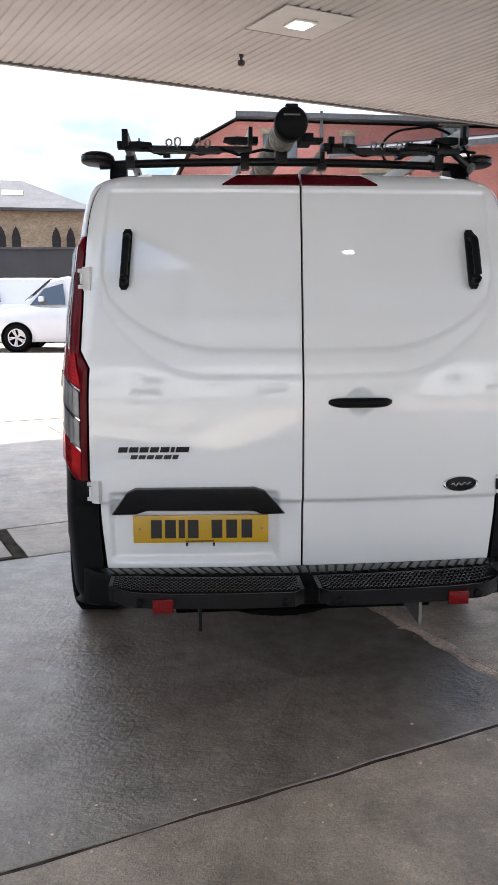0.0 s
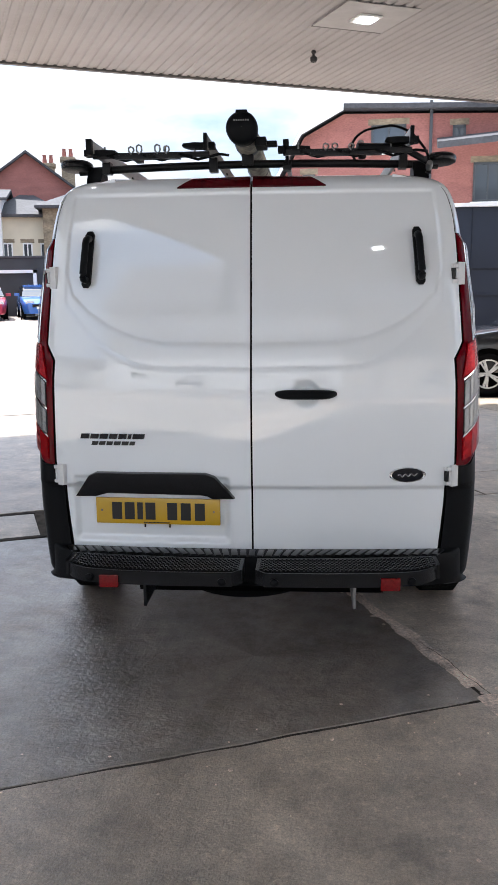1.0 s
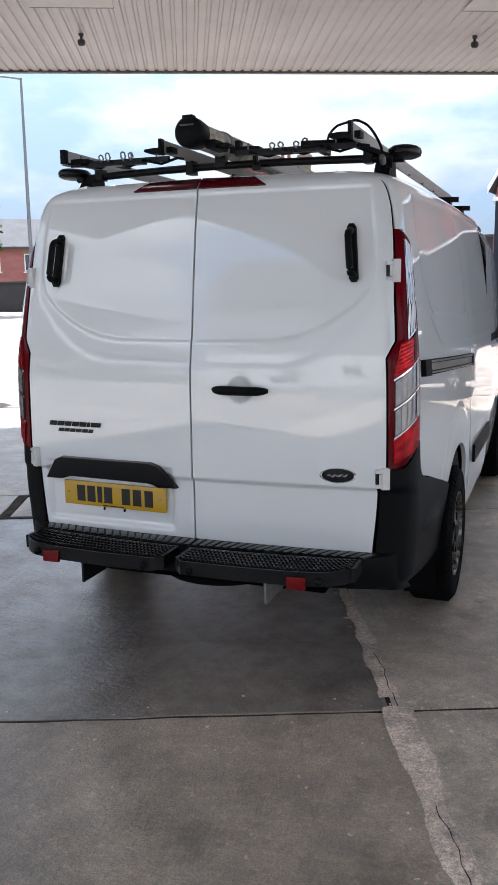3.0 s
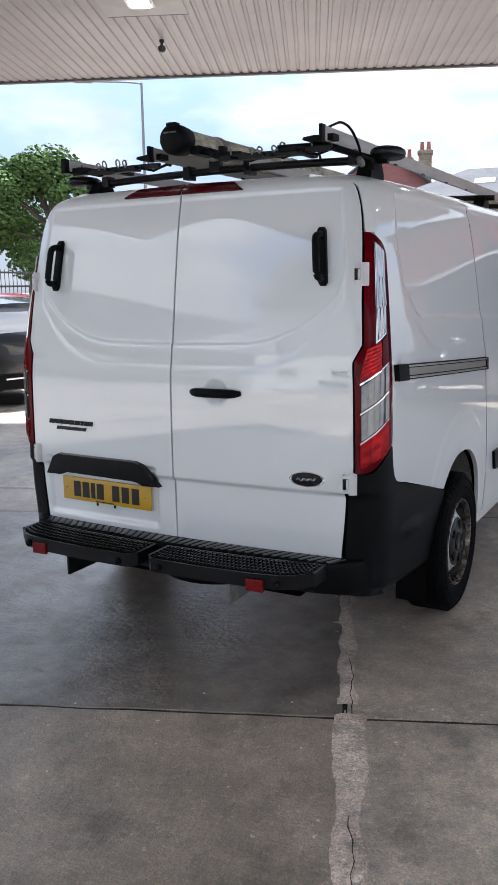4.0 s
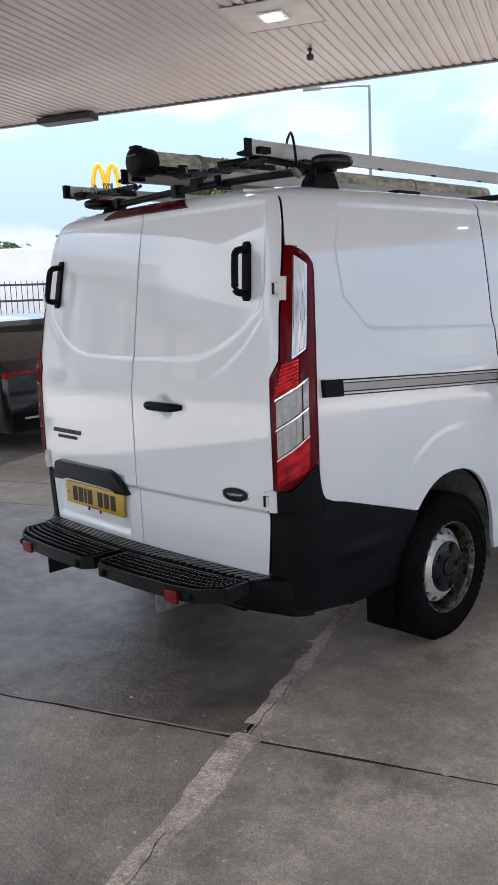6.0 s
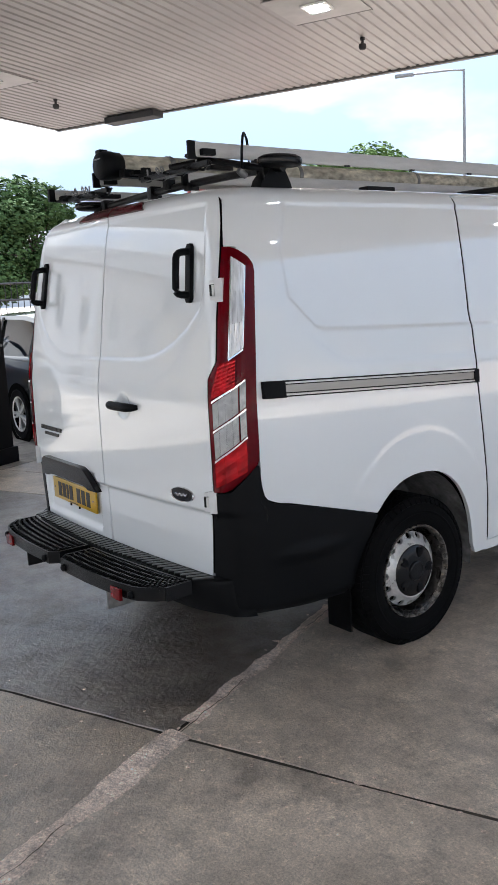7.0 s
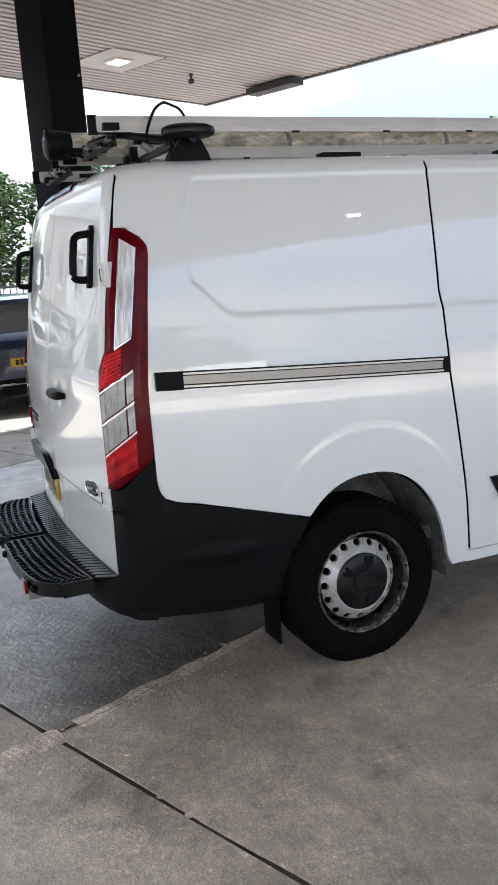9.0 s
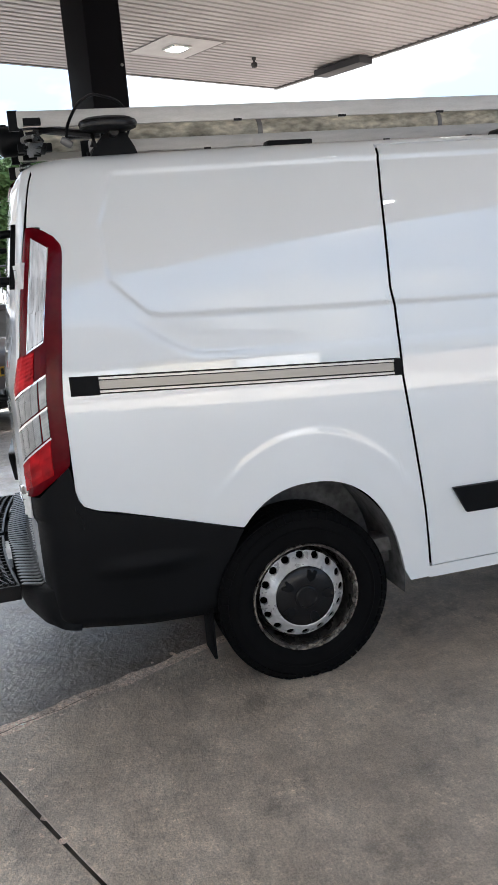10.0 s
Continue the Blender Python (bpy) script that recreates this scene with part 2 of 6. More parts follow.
FACET_GREY = material("grey_lamp_facets", (0.42, 0.42, 0.42), 0.32, metal=0.65, spread=0.25, scale=40)
FACET_RED = material("red_lamp_facets", (0.40, 0.0015, 0.006), 0.25, metal=0.6, coat=0.08, coat_rough=0.02, spread=0.5, scale=22)
LAMP_SHELL = material("dark_lamp_shell", (0.030, 0.028, 0.030), 0.2, coat=0.8, coat_rough=0.02)
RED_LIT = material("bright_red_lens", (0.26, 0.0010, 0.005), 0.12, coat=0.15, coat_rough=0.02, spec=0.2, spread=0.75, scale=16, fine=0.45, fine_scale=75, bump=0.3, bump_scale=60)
CLEAR_TALL = lens("clear_tall_lens", (0.85, 0.86, 0.88), (0.40, 0.40, 0.42), 15, "Y", 0.3, 0.12, (0.15, 0, 0), cells=2)
BRAKE = material("high_brake_lens", (0.070, 0.0010, 0.004), 0.2, coat=0.04, spec=0.2, spread=0.3, scale=9, stretch=(8, 1, 1))
REFLECT = material("red_reflector", (0.16, 0.003, 0.004), 0.15, coat=0.25, spec=0.2, spread=0.35, scale=90)
PLATE_Y = material("yellow_plate", (0.56, 0.34, 0.010), 0.35, coat=0.6, spread=0.05, scale=20)
INK = material("black_print", (0.010, 0.010, 0.010), 0.45)
GLASS_DARK = material("dark_vehicle_glass", (0.010, 0.012, 0.014), 0.04, coat=1.0, coat_ior=1.9)
PANE_DARK = material("dark_leaded_glass", (0.018, 0.017, 0.018), 0.3, spec=0.2, spread=0.4, scale=6)
WINDOW = material("house_window_glass", (0.05, 0.06, 0.07), 0.05, coat=0.6, per_piece=0.3)
FRAME_WHITE = material("white_window_frame", (0.72, 0.72, 0.70), 0.5, spread=0.05)
FRAME_GREY = material("grey_window_frame", (0.05, 0.055, 0.06), 0.5)
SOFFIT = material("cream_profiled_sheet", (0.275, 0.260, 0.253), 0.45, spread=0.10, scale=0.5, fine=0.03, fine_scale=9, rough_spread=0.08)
SOFFIT_EDGE = material("dark_edge_trim", (0.10, 0.095, 0.09), 0.6, spread=0.2)
PILLAR = material("black_painted_steel", (0.004, 0.004, 0.005), 0.5, spec=0.05, spread=0.2, scale=4)
LAMP_GLASS = material("lit_lamp_glass", (0.9, 0.9, 0.85), 0.3, emit=(0.96, 0.98, 1.0), emit_strength=9.0)
LAMP_TRAY = material("lamp_tray", (0.33, 0.32, 0.31), 0.5, spread=0.1)
SLAB = concrete("worn_forecourt_concrete", (0.45, 0.372, 0.290), 0.66)
SLAB_PALE = concrete("pale_forecourt_concrete", (0.55, 0.470, 0.385), 0.60)
# damp slab; its dark base also carries the van's shade on the ground
SLAB_WET_SHADED = concrete("damp_shaded_forecourt_concrete", (0.220, 0.182, 0.148), 1.0)
SLAB_DRY = concrete("dry_forecourt_concrete", (0.27, 0.238, 0.200), 0.25)
LOT = concrete("pale_yard_concrete", (0.27, 0.22, 0.185), 0.1, 0.15)
PATCH = concrete("pale_joint_mortar", (0.74, 0.62, 0.53), 0.1, 0.35)
ASPHALT = concrete("worn_grey_asphalt", (0.19, 0.18, 0.17), 0.1, 0.3)
LINER = material("dusty_arch_liner", (0.17, 0.17, 0.17), 0.7, spec=0.3, spread=0.6, scale=9, fine=0.3, fine_scale=40)
TAR = material("dark_joint_filler", (0.075, 0.066, 0.057), 0.9, spec=0.1, spread=0.6, scale=12)
BRICK = material("red_brick", (0.30, 0.120, 0.100), 0.85, spread=0.16, scale=1.2, fine=0.22, fine_scale=14, stretch=(1, 1, 2.5))
STONE = material("brown_sandstone", (0.24, 0.19, 0.13), 0.9, spread=0.3, scale=1.6, fine=0.3, fine_scale=7, stretch=(1, 1, 2))
PEBBLE = material("grey_pebble_dash", (0.42, 0.39, 0.35), 0.9, spread=0.15, scale=1.0, fine=0.2, fine_scale=12)
CREAM = material("cream_render", (0.62, 0.55, 0.42), 0.85, spread=0.10, scale=1.2)
WHITE_WALL = material("white_render", (0.68, 0.68, 0.67), 0.8, spread=0.10, scale=0.8)
SLATE = material("grey_slate", (0.065, 0.065, 0.070), 0.8, spec=0.25, spread=0.2, scale=1.1, fine=0.25, fine_scale=9)
NAVY = material("navy_painted_cladding", (0.014, 0.018, 0.028), 0.6, spec=0.25, spread=0.12, scale=1.0)
CHARCOAL = material("charcoal_wall", (0.028, 0.028, 0.030), 0.7, spread=0.2, scale=1.5)
FENCE = material("black_fence_paint", (0.010, 0.010, 0.011), 0.5)
BARK = material("bark", (0.08, 0.06, 0.045), 0.9, spread=0.3, scale=6)
LEAF = material("green_leaves", (0.075, 0.125, 0.036), 0.85, spec=0.12, spread=0.35, scale=0.9, per_piece=0.1)
LEAF_DARK = material("dark_green_leaves", (0.050, 0.088, 0.030), 0.85, spec=0.12, spread=0.35, scale=0.9)


# ---- mesh helpers ----
def thing(name, label, category, group="", kind="", at=(0, 0, 0)):
    ob = new(name)
    ob.location = at
    return tagged(ob, label, category, group, kind)


def finish(bm, name, mat, smooth=40):
    bmesh.ops.recalc_face_normals(bm, faces=bm.faces)
    me = bpy.data.meshes.new(name)
    for f in bm.faces:
        f.smooth = smooth > 0
    if smooth:
        lim = radians(smooth)
        for e in bm.edges:
            if len(e.link_faces) == 2 and e.calc_face_angle(0) > lim:
                e.smooth = False
    bm.to_mesh(me)
    bm.free()
    me.materials.append(mat)
    return me


def part(name, bm, mat, parent, label="", smooth=40):
    ob = new(name, finish(bm, name, mat, smooth))
    ob.parent = parent
    return tagged(ob, label)


def whole(name, bm, mat, label, category="", kind="", group="", smooth=40):
    return tagged(new(name, finish(bm, name, mat, smooth)), label, category, group, kind)


def box(bm, x0, y0, z0, x1, y1, z1, bevel=0.0, m=None):
    r = bmesh.ops.create_cube(bm, size=1.0)
    vs = r["verts"]
    for v in vs:
        v.co = Vector(((x0 + x1) / 2 + v.co.x * (x1 - x0), (y0 + y1) / 2 + v.co.y * (y1 - y0), (z0 + z1) / 2 + v.co.z * (z1 - z0)))
    if bevel:
        es = list({e for v in vs for e in v.link_edges})
        out = bmesh.ops.bevel(bm, geom=es, offset=bevel, segments=2, affect="EDGES", profile=0.7)
        vs = list({v for f in out["faces"] for v in f.verts} | {v for v in vs if v.is_valid})
    if m is not None:
        bmesh.ops.transform(bm, matrix=m, verts=vs)
    return bm


def boxes(items, bevel=0.0):
    bm = bmesh.new()
    for it in items:
        box(bm, *it, bevel=bevel)
    return bm


def sweep(points, radius, sides=8, caps=True, bm=None):
    """A round bar along the points; radius may be a list."""
    bm = bm or bmesh.new()
    pts = [Vector(p) for p in points]
    rings = []
    up = Vector((0, 0, 1))
    for i, p in enumerate(pts):
        d = (pts[min(i + 1, len(pts) - 1)] - pts[max(i - 1, 0)]).normalized()
        a = d.cross(up)
        if a.length < 0.05:
            a = d.cross(Vector((0, 1, 0)))
        a.normalize()
        b = d.cross(a)
        r = radius[i] if isinstance(radius, (list, tuple)) else radius
        rings.append([bm.verts.new(p + (a * math.cos(2 * math.pi * k / sides) + b * math.sin(2 * math.pi * k / sides)) * r) for k in range(sides)])
    for q, w in zip(rings, rings[1:]):
        for k in range(sides):
            bm.faces.new((q[k], q[(k + 1) % sides], w[(k + 1) % sides], w[k]))
    if caps:
        bm.faces.new(rings[0])
        bm.faces.new(rings[-1])
    return bm


def lathe(profile, axis_at, turn, sides=48, closed=False, bm=None):
    """Turns (radius, height) pairs round a local z axis, then places it by turn (a matrix)."""
    bm = bm or bmesh.new()
    m = Matrix.Translation(axis_at) @ turn
    rings = []
    for r, h in profile:
        rings.append([bm.verts.new(m @ Vector((r * math.cos(2 * math.pi * k / sides), r * math.sin(2 * math.pi * k / sides), h))) for k in range(sides)])
    seq = list(zip(rings, rings[1:])) + ([(rings[-1], rings[0])] if closed else [])
    for q, w in seq:
        for k in range(sides):
            bm.faces.new((q[k], q[(k + 1) % sides], w[(k + 1) % sides], w[k]))
    return bm


def prism(outline, low, high, place, bevel=0.0, bm=None):
    """Extrudes a 2D outline between two depths; place(u, v, w) gives the point."""
    bm = bm or bmesh.new()
    a = [bm.verts.new(place(u, v, low)) for u, v in outline]
    b = [bm.verts.new(place(u, v, high)) for u, v in outline]
    n = len(outline)
    f1, f2 = bm.faces.new(a), bm.faces.new(b)
    sides = [bm.faces.new((a[i], a[(i + 1) % n], b[(i + 1) % n], b[i])) for i in range(n)]
    if bevel:
        bmesh.ops.bevel(bm, geom=list(f2.edges), offset=bevel, segments=2, affect="EDGES", profile=0.7)
    return bm


def grid_panel(rows, depth=0.018, mirror=False, bm=None):
    """A sheet through a grid of points, with its rim turned inwards by depth; made for the right half, mirrored on wish."""
    bm = bm or bmesh.new()
    a = np.array(rows, dtype=float)
    du = np.gradient(a, axis=1)
    dv = np.gradient(a, axis=0)
    nn = np.cross(du, dv)
    nn /= np.linalg.norm(nn, axis=2, keepdims=True) + 1e-12
    mid = a.reshape(-1, 3).mean(0)
    core = np.array((0.0, max(1.2, mid[1]), min(mid[2], 1.2)))
    if (nn * (a - core)).sum() < 0:
        nn = -nn
    n, m = a.shape[:2]
    sx = -1 if mirror else 1
    vs = [[bm.verts.new((sx * a[i, j, 0], a[i, j, 1], a[i, j, 2])) for j in range(m)] for i in range(n)]
    for i in range(n - 1):
        for j in range(m - 1):
            bm.faces.new((vs[i][j], vs[i][j + 1], vs[i + 1][j + 1], vs[i + 1][j]))
    ring = [(0, j) for j in range(m)] + [(i, m - 1) for i in range(1, n)] + [(n - 1, j) for j in range(m - 2, -1, -1)] + [(i, 0) for i in range(n - 2, 0, -1)]
    low = []
    for i, j in ring:
        p = a[i, j] - nn[i, j] * depth
        low.append(bm.verts.new((sx * p[0], p[1], p[2])))
    k = len(ring)
    for t in range(k):
        i, j = ring[t]
        i2, j2 = ring[(t + 1) % k]
        bm.faces.new((vs[i][j], vs[i2][j2], low[(t + 1) % k], low[t]))
    return bm


def shift_rows(rows, amount):
    """The grid moved out along its normals."""
    a = np.array(rows, dtype=float)
    nn = np.cross(np.gradient(a, axis=1), np.gradient(a, axis=0))
    nn /= np.linalg.norm(nn, axis=2, keepdims=True) + 1e-12
    mid = a.reshape(-1, 3).mean(0)
    core = np.array((0.0, max(1.2, mid[1]), min(mid[2], 1.2)))
    if (nn * (a - core)).sum() < 0:
        nn = -nn
    if np.ndim(amount):
        amount = np.array(amount)[..., None]
    return a + nn * amount


def smooth01(t):
    t = min(1.0, max(0.0, t))
    return t * t * (3 - 2 * t)


def line(v, pairs):
    return float(np.interp(v, [p[0] for p in pairs], [p[1] for p in pairs]))


def spaced(a, b, step, extra=()):
    n = max(2, int(math.ceil((b - a) / step)) + 1)
    return sorted(set([round(float(v), 5) for v in np.linspace(a, b, n)] + [e for e in extra if a < e < b]))


# ---- ground and canopy ----
def rise(x, y):
    return 0.018 * min(26.0, max(0.0, y - 9.0))


bm = bmesh.new()
gx = [-600, -200, -80, -40, -24, -16, -12, -8, -4, 0, 4, 8, 12, 16, 24, 40, 80, 200, 600]
gy = [-600, -200, -80, -40, -24, -12, -6, 0, 3, 6, 9, 12, 16, 20, 24, 28, 32, 35, 40, 60, 100, 200, 600]
gv = [[bm.verts.new((x, y, rise(x, y) - 0.022)) for x in gx] for y in gy]
for i in range(len(gy) - 1):
    for j in range(len(gx) - 1):
        bm.faces.new((gv[i][j], gv[i][j + 1], gv[i + 1][j + 1], gv[i + 1][j]))
whole("ground", bm, LOT, "pale worn concrete yard stretching away from the forecourt", "ground", "structure")

CORNER = Vector((-9.77, 4.66, 0))
CU = Vector((math.cos(radians(24.5)), math.sin(radians(24.5)), 0))
CV = Vector((CU.y, -CU.x, 0))
CAN_L, CAN_D, CAN_Z = 16.5, 17.2, 4.36
NOTCH_U, NOTCH_V = 2.75, 11.4
CAN = Matrix((( CU.x, CV.x, 0, CORNER.x), (CU.y, CV.y, 0, CORNER.y), (0, 0, 1, 0), (0, 0, 0, 1)))


def canopy_box(bm, u0, v0, z0, u1, v1, z1, bevel=0.0):
    return box(bm, u0, v0, z0, u1, v1, z1, bevel, CAN)


bm = bmesh.new()
pitch, deep = 0.125, 0.014
for start, stop, far in ((0.0, NOTCH_U, NOTCH_V), (NOTCH_U, CAN_L, CAN_D)):
    prof = []
    u = start
    while u < stop - 0.01:
        prof += [(u, 0.0), (u + 0.070, 0.0), (u + 0.082, deep), (u + 0.113, deep)]
        u += pitch
    prof.append((u, 0.0))
    low = [bm.verts.new(CAN @ Vector((p[0], 0.02, CAN_Z + p[1]))) for p in prof]
    high = [bm.verts.new(CAN @ Vector((p[0], far, CAN_Z + p[1]))) for p in prof]
    for i in range(len(prof) - 1):
        bm.faces.new((low[i], low[i + 1], high[i + 1], high[i]))
    canopy_box(bm, start, 0.05, CAN_Z + 0.06, stop, far, CAN_Z + 0.42)
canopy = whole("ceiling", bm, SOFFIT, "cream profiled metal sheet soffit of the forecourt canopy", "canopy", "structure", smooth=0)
bm = bmesh.new()
canopy_box(bm, -0.05, -0.05, CAN_Z - 0.022, CAN_L, 0.018, CAN_Z + 0.46)
canopy_box(bm, -0.05, 0.02, CAN_Z - 0.012, -0.002, NOTCH_V, CAN_Z + 0.46)
canopy_box(bm, -0.05, NOTCH_V + 0.002, CAN_Z - 0.012, NOTCH_U - 0.002, NOTCH_V + 0.05, CAN_Z + 0.46)
canopy_box(bm, NOTCH_U - 0.05, NOTCH_V + 0.052, CAN_Z - 0.012, NOTCH_U - 0.002, CAN_D, CAN_Z + 0.46)
canopy_box(bm, NOTCH_U - 0.05, CAN_D + 0.002, CAN_Z - 0.012, CAN_L, CAN_D + 0.05, CAN_Z + 0.46)
whole("trim", bm, SOFFIT_EDGE, "dark metal trim along the canopy edge", "trim", "structure")


def on_canopy(u, v, z=0.0):
    return CAN @ Vector((u, v, z))


# downlights, pods and pillars under the canopy
def downlight(u, v):
    t = thing("canopy_downlight", "square recessed canopy downlight, switched on, in a flush metal tray", "ceiling light", "canopy downlights")
    bm = bmesh.new()
    canopy_box(bm, u - 0.42, v - 0.42, CAN_Z - 0.012, u + 0.42, v + 0.42, CAN_Z - 0.003, 0.003)
    part("tray", bm, LAMP_TRAY, t)
    bm = bmesh.new()
    canopy_box(bm, u - 0.135, v - 0.135, CAN_Z - 0.032, u + 0.135, v + 0.135, CAN_Z - 0.013, 0.010)
    part("bezel", bm, FRAME_WHITE, t)
    bm = bmesh.new()
    canopy_box(bm, u - 0.095, v - 0.095, CAN_Z - 0.042, u + 0.095, v + 0.095, CAN_Z - 0.033, 0.004)
    part("diffuser", bm, LAMP_GLASS, t, "glowing frosted diffuser")
    bm = bmesh.new()
    canopy_box(bm, u - 0.42, v - 0.455, CAN_Z - 0.010, u + 0.42, v - 0.425, CAN_Z - 0.003)
    part("dark_gap_strip", bm, SOFFIT_EDGE, t)


def ceiling_pod(u, v):
    t = thing("ceiling_pod", "small dark domed sensor pod hanging from the canopy soffit", "sensor pod", "canopy pods")
    m = Matrix.Translation(on_canopy(u, v, CAN_Z)) @ Matrix.Diagonal((0.8, 0.8, 0.85, 1))
    part("stem", lathe([(0.001, 0), (0.035, 0), (0.035, -0.03), (0.02, -0.04), (0.02, -0.08)], (0, 0, 0), m, 16), CHARCOAL, t)
    part("dome", lathe([(0.02, -0.07), (0.05, -0.085), (0.055, -0.12), (0.04, -0.15), (0.001, -0.16)], (0, 0, 0), m, 16), CHARCOAL, t)


for k in range(4):
    downlight(1.40 + 4.44 * k, 3.0)
    downlight(1.40 + 4.44 * k, 7.3)
    if k == 1:
        downlight(1.40 + 4.44 * k, 15.4)
for k in range(3):
    ceiling_pod(1.34 + 4.48 * k, 1.66)


def pillar(u, v):
    t = thing("canopy_pillar", "square black painted steel pillar holding the canopy up", "pillar", "canopy pillars")
    bm = bmesh.new()
    canopy_box(bm, u - 0.205, v - 0.205, -0.01, u + 0.205, v + 0.205, CAN_Z + 0.01, 0.02)
    part("shaft", bm, PILLAR, t)
    bm = bmesh.new()
    canopy_box(bm, u - 0.235, v - 0.235, 0.0, u + 0.235, v + 0.235, 0.16, 0.012)
    part("plinth", bm, PILLAR, t)
    for k in range(5):
        p = on_canopy(u + 0.208, v - 0.16, 1.2 + 0.6 * k)
        part("bolt", lathe([(0.001, 0.012), (0.014, 0.010), (0.016, 0)], p, Matrix.Rotation(radians(24.5), 4, "Z") @ Matrix.Rotation(radians(90), 4, "Y"), 8), GALV, t)


pillar(2.9, 5.15)
t = thing("canopy_floodlight", "dark slim floodlight bracket under the canopy edge", "light fitting")
bm = bmesh.new()
canopy_box(bm, 1.15, 0.05, CAN_Z - 0.11, 2.05, 0.32, CAN_Z - 0.02, 0.01)
part("housing", bm, CHARCOAL, t)

# ---- the van: one body surface, from which all panels are cut ----
ZK = [0.20, 0.34, 0.50, 0.742, 0.762, 1.15, 1.40, 1.60, 1.80, 1.90, 1.95, 1.985, 2.005]
RK = [-.026, -.036, -.041, -.043, -.060, -.056, -.026, .002, .034, .056, .076, .125, .21]
WK = [.940, .960, .975, .988, .988, .982, .958, .932, .899, .874, .848, .800, .69]
CK = [.12, .12, .12, .11, .11, .10, .09, .09, .09, .10, .12, .16, .22]
plans = {}


def even_curve(xs, ys):
    """Monotone cubic slopes, for a surface without kinks."""
    h = [b - a for a, b in zip(xs, xs[1:])]
    d = [(b - a) / k for a, b, k in zip(ys, ys[1:], h)]
    m = [d[0]] + [0.0 if p * q <= 0 else 2 * p * q / (p + q) for p, q in zip(d, d[1:])] + [d[-1]]

    def at(x):
        x = min(max(x, xs[0]), xs[-1])
        i = max(0, min(len(xs) - 2, int(np.searchsorted(xs, x)) - 1))
        t = (x - xs[i]) / h[i]
        return ((1 + 2 * t) * (1 - t) ** 2 * ys[i] + t * (1 - t) ** 2 * h[i] * m[i] + t * t * (3 - 2 * t) * ys[i + 1] - t * t * (1 - t) * h[i] * m[i + 1])
    return at


rear_at, width_at, round_at = even_curve(ZK, RK), even_curve(ZK, WK), even_curve(ZK, CK)


def bow(y):
    return 0.029 * max(0.0, 1.7 - y) ** 2


def plan(i):
    """The body's outline at height 4 mm times i, right half: from the rear middle round the corner and along the side, with arc length from the corner."""
    if i not in plans:
        z = i * 0.004
        R, C, W = rear_at(z), round_at(z), width_at(z)
        yc = R
        for _ in range(12):
            xc = W - bow(yc)
            yc = R + 0.040 * (xc / 0.84) ** 2
        xa, yb = xc - C, yc + C * 1.15
        pts = [(x, R + 0.040 * (x / 0.84) ** 2) for x in np.linspace(0, xa, 40)]
        p0, p1, p2 = np.array(pts[-1]), np.array((xc, yc)), np.array((W - bow(yb), yb))
        pts += [tuple((1 - t) ** 2 * p0 + 2 * t * (1 - t) * p1 + t * t * p2) for t in np.linspace(0, 1, 61)[1:]]
        pts += [(W - bow(y), y) for y in np.linspace(yb, 4.2, 60)[1:]]
        p = np.array(pts)
        d = np.concatenate(([0], np.cumsum(np.hypot(*np.diff(p, axis=0).T))))
        plans[i] = (p[:, 0].copy(), p[:, 1].copy(), d - d[69], xa, yb, R, W)
    return plans[i]


def between(z, one):
    """Blends a value of the two nearest outlines."""
    i = int(z / 0.004)
    t = z / 0.004 - i
    a, b = one(plan(i)), one(plan(i + 1))
    return a + (b - a) * t


def by_s(s, z):
    return (float(between(z, lambda q: np.interp(s, q[2], q[0]))), float(between(z, lambda q: np.interp(s, q[2], q[1]))), z)


def by_x(x, z):
    return (x, float(between(z, lambda q: q[5] + 0.040 * (x / 0.84) ** 2 if x <= q[3] else np.interp(x, q[0][39:96], q[1][39:96]))), z)


def by_y(y, z):
    return (float(between(z, lambda q: q[6] - bow(y) if y >= q[4] else np.interp(y, q[1][45:], q[0][45:]))), y, z)


van = thing("panel_van", "white panel van with black bumper and rear step, parked under canopy", "van")

DOOR_EDGE = [(.46, -.135), (.48, -.118), (.77, -.113), (.80, -.088), (.85, -.076), (1.27, -.077), (1.335, -.037), (1.5, -.031), (1.75, -.010), (1.85, -.004), (1.93, -.006), (2.0, -.02)]
Z1 = [(0, 1.33), (.351, 1.335), (.45, 1.352), (.506, 1.372), (.58, 1.405), (.66, 1.46), (.727, 1.53), (.75, 1.62), (.9, 1.62)]
Z2 = [(0, 1.234), (.40, 1.238), (.47, 1.254), (.572, 1.305), (.67, 1.39), (.76, 1.51), (.80, 1.60), (.9, 1.60)]


def roll(h, width):
    """A shoulder that bends away gently and ends in a sharp inner corner at h = 0.008."""
    t = min(1.0, max(0.0, (h - 0.008 + width) / width))
    return t * t


def door_dent(x, z, left):
    a, b = line(x, Z2), line(x, Z1)
    d = 0.0022 * roll(z - a, 0.040) + 0.0044 * roll(z - b, 0.028)
    xr = line(z, [(1.3, .76), (1.6, .748), (1.75, .738), (1.93, .712)])
    d *= smooth01((xr + 0.009 - x) / 0.013) * smooth01((1.932 - z) / 0.013)
    if not left:
        d += 0.011 * smooth01((0.062 - math.hypot(x - 0.220, z - 1.135)) / 0.034)
    if left:
        d += 0.016 * smooth01((x - 0.085) / 0.03) * smooth01((0.752 - x) / 0.03) * smooth01((z - 0.505) / 0.035) * smooth01((0.80 - z) / 0.02)
    return d


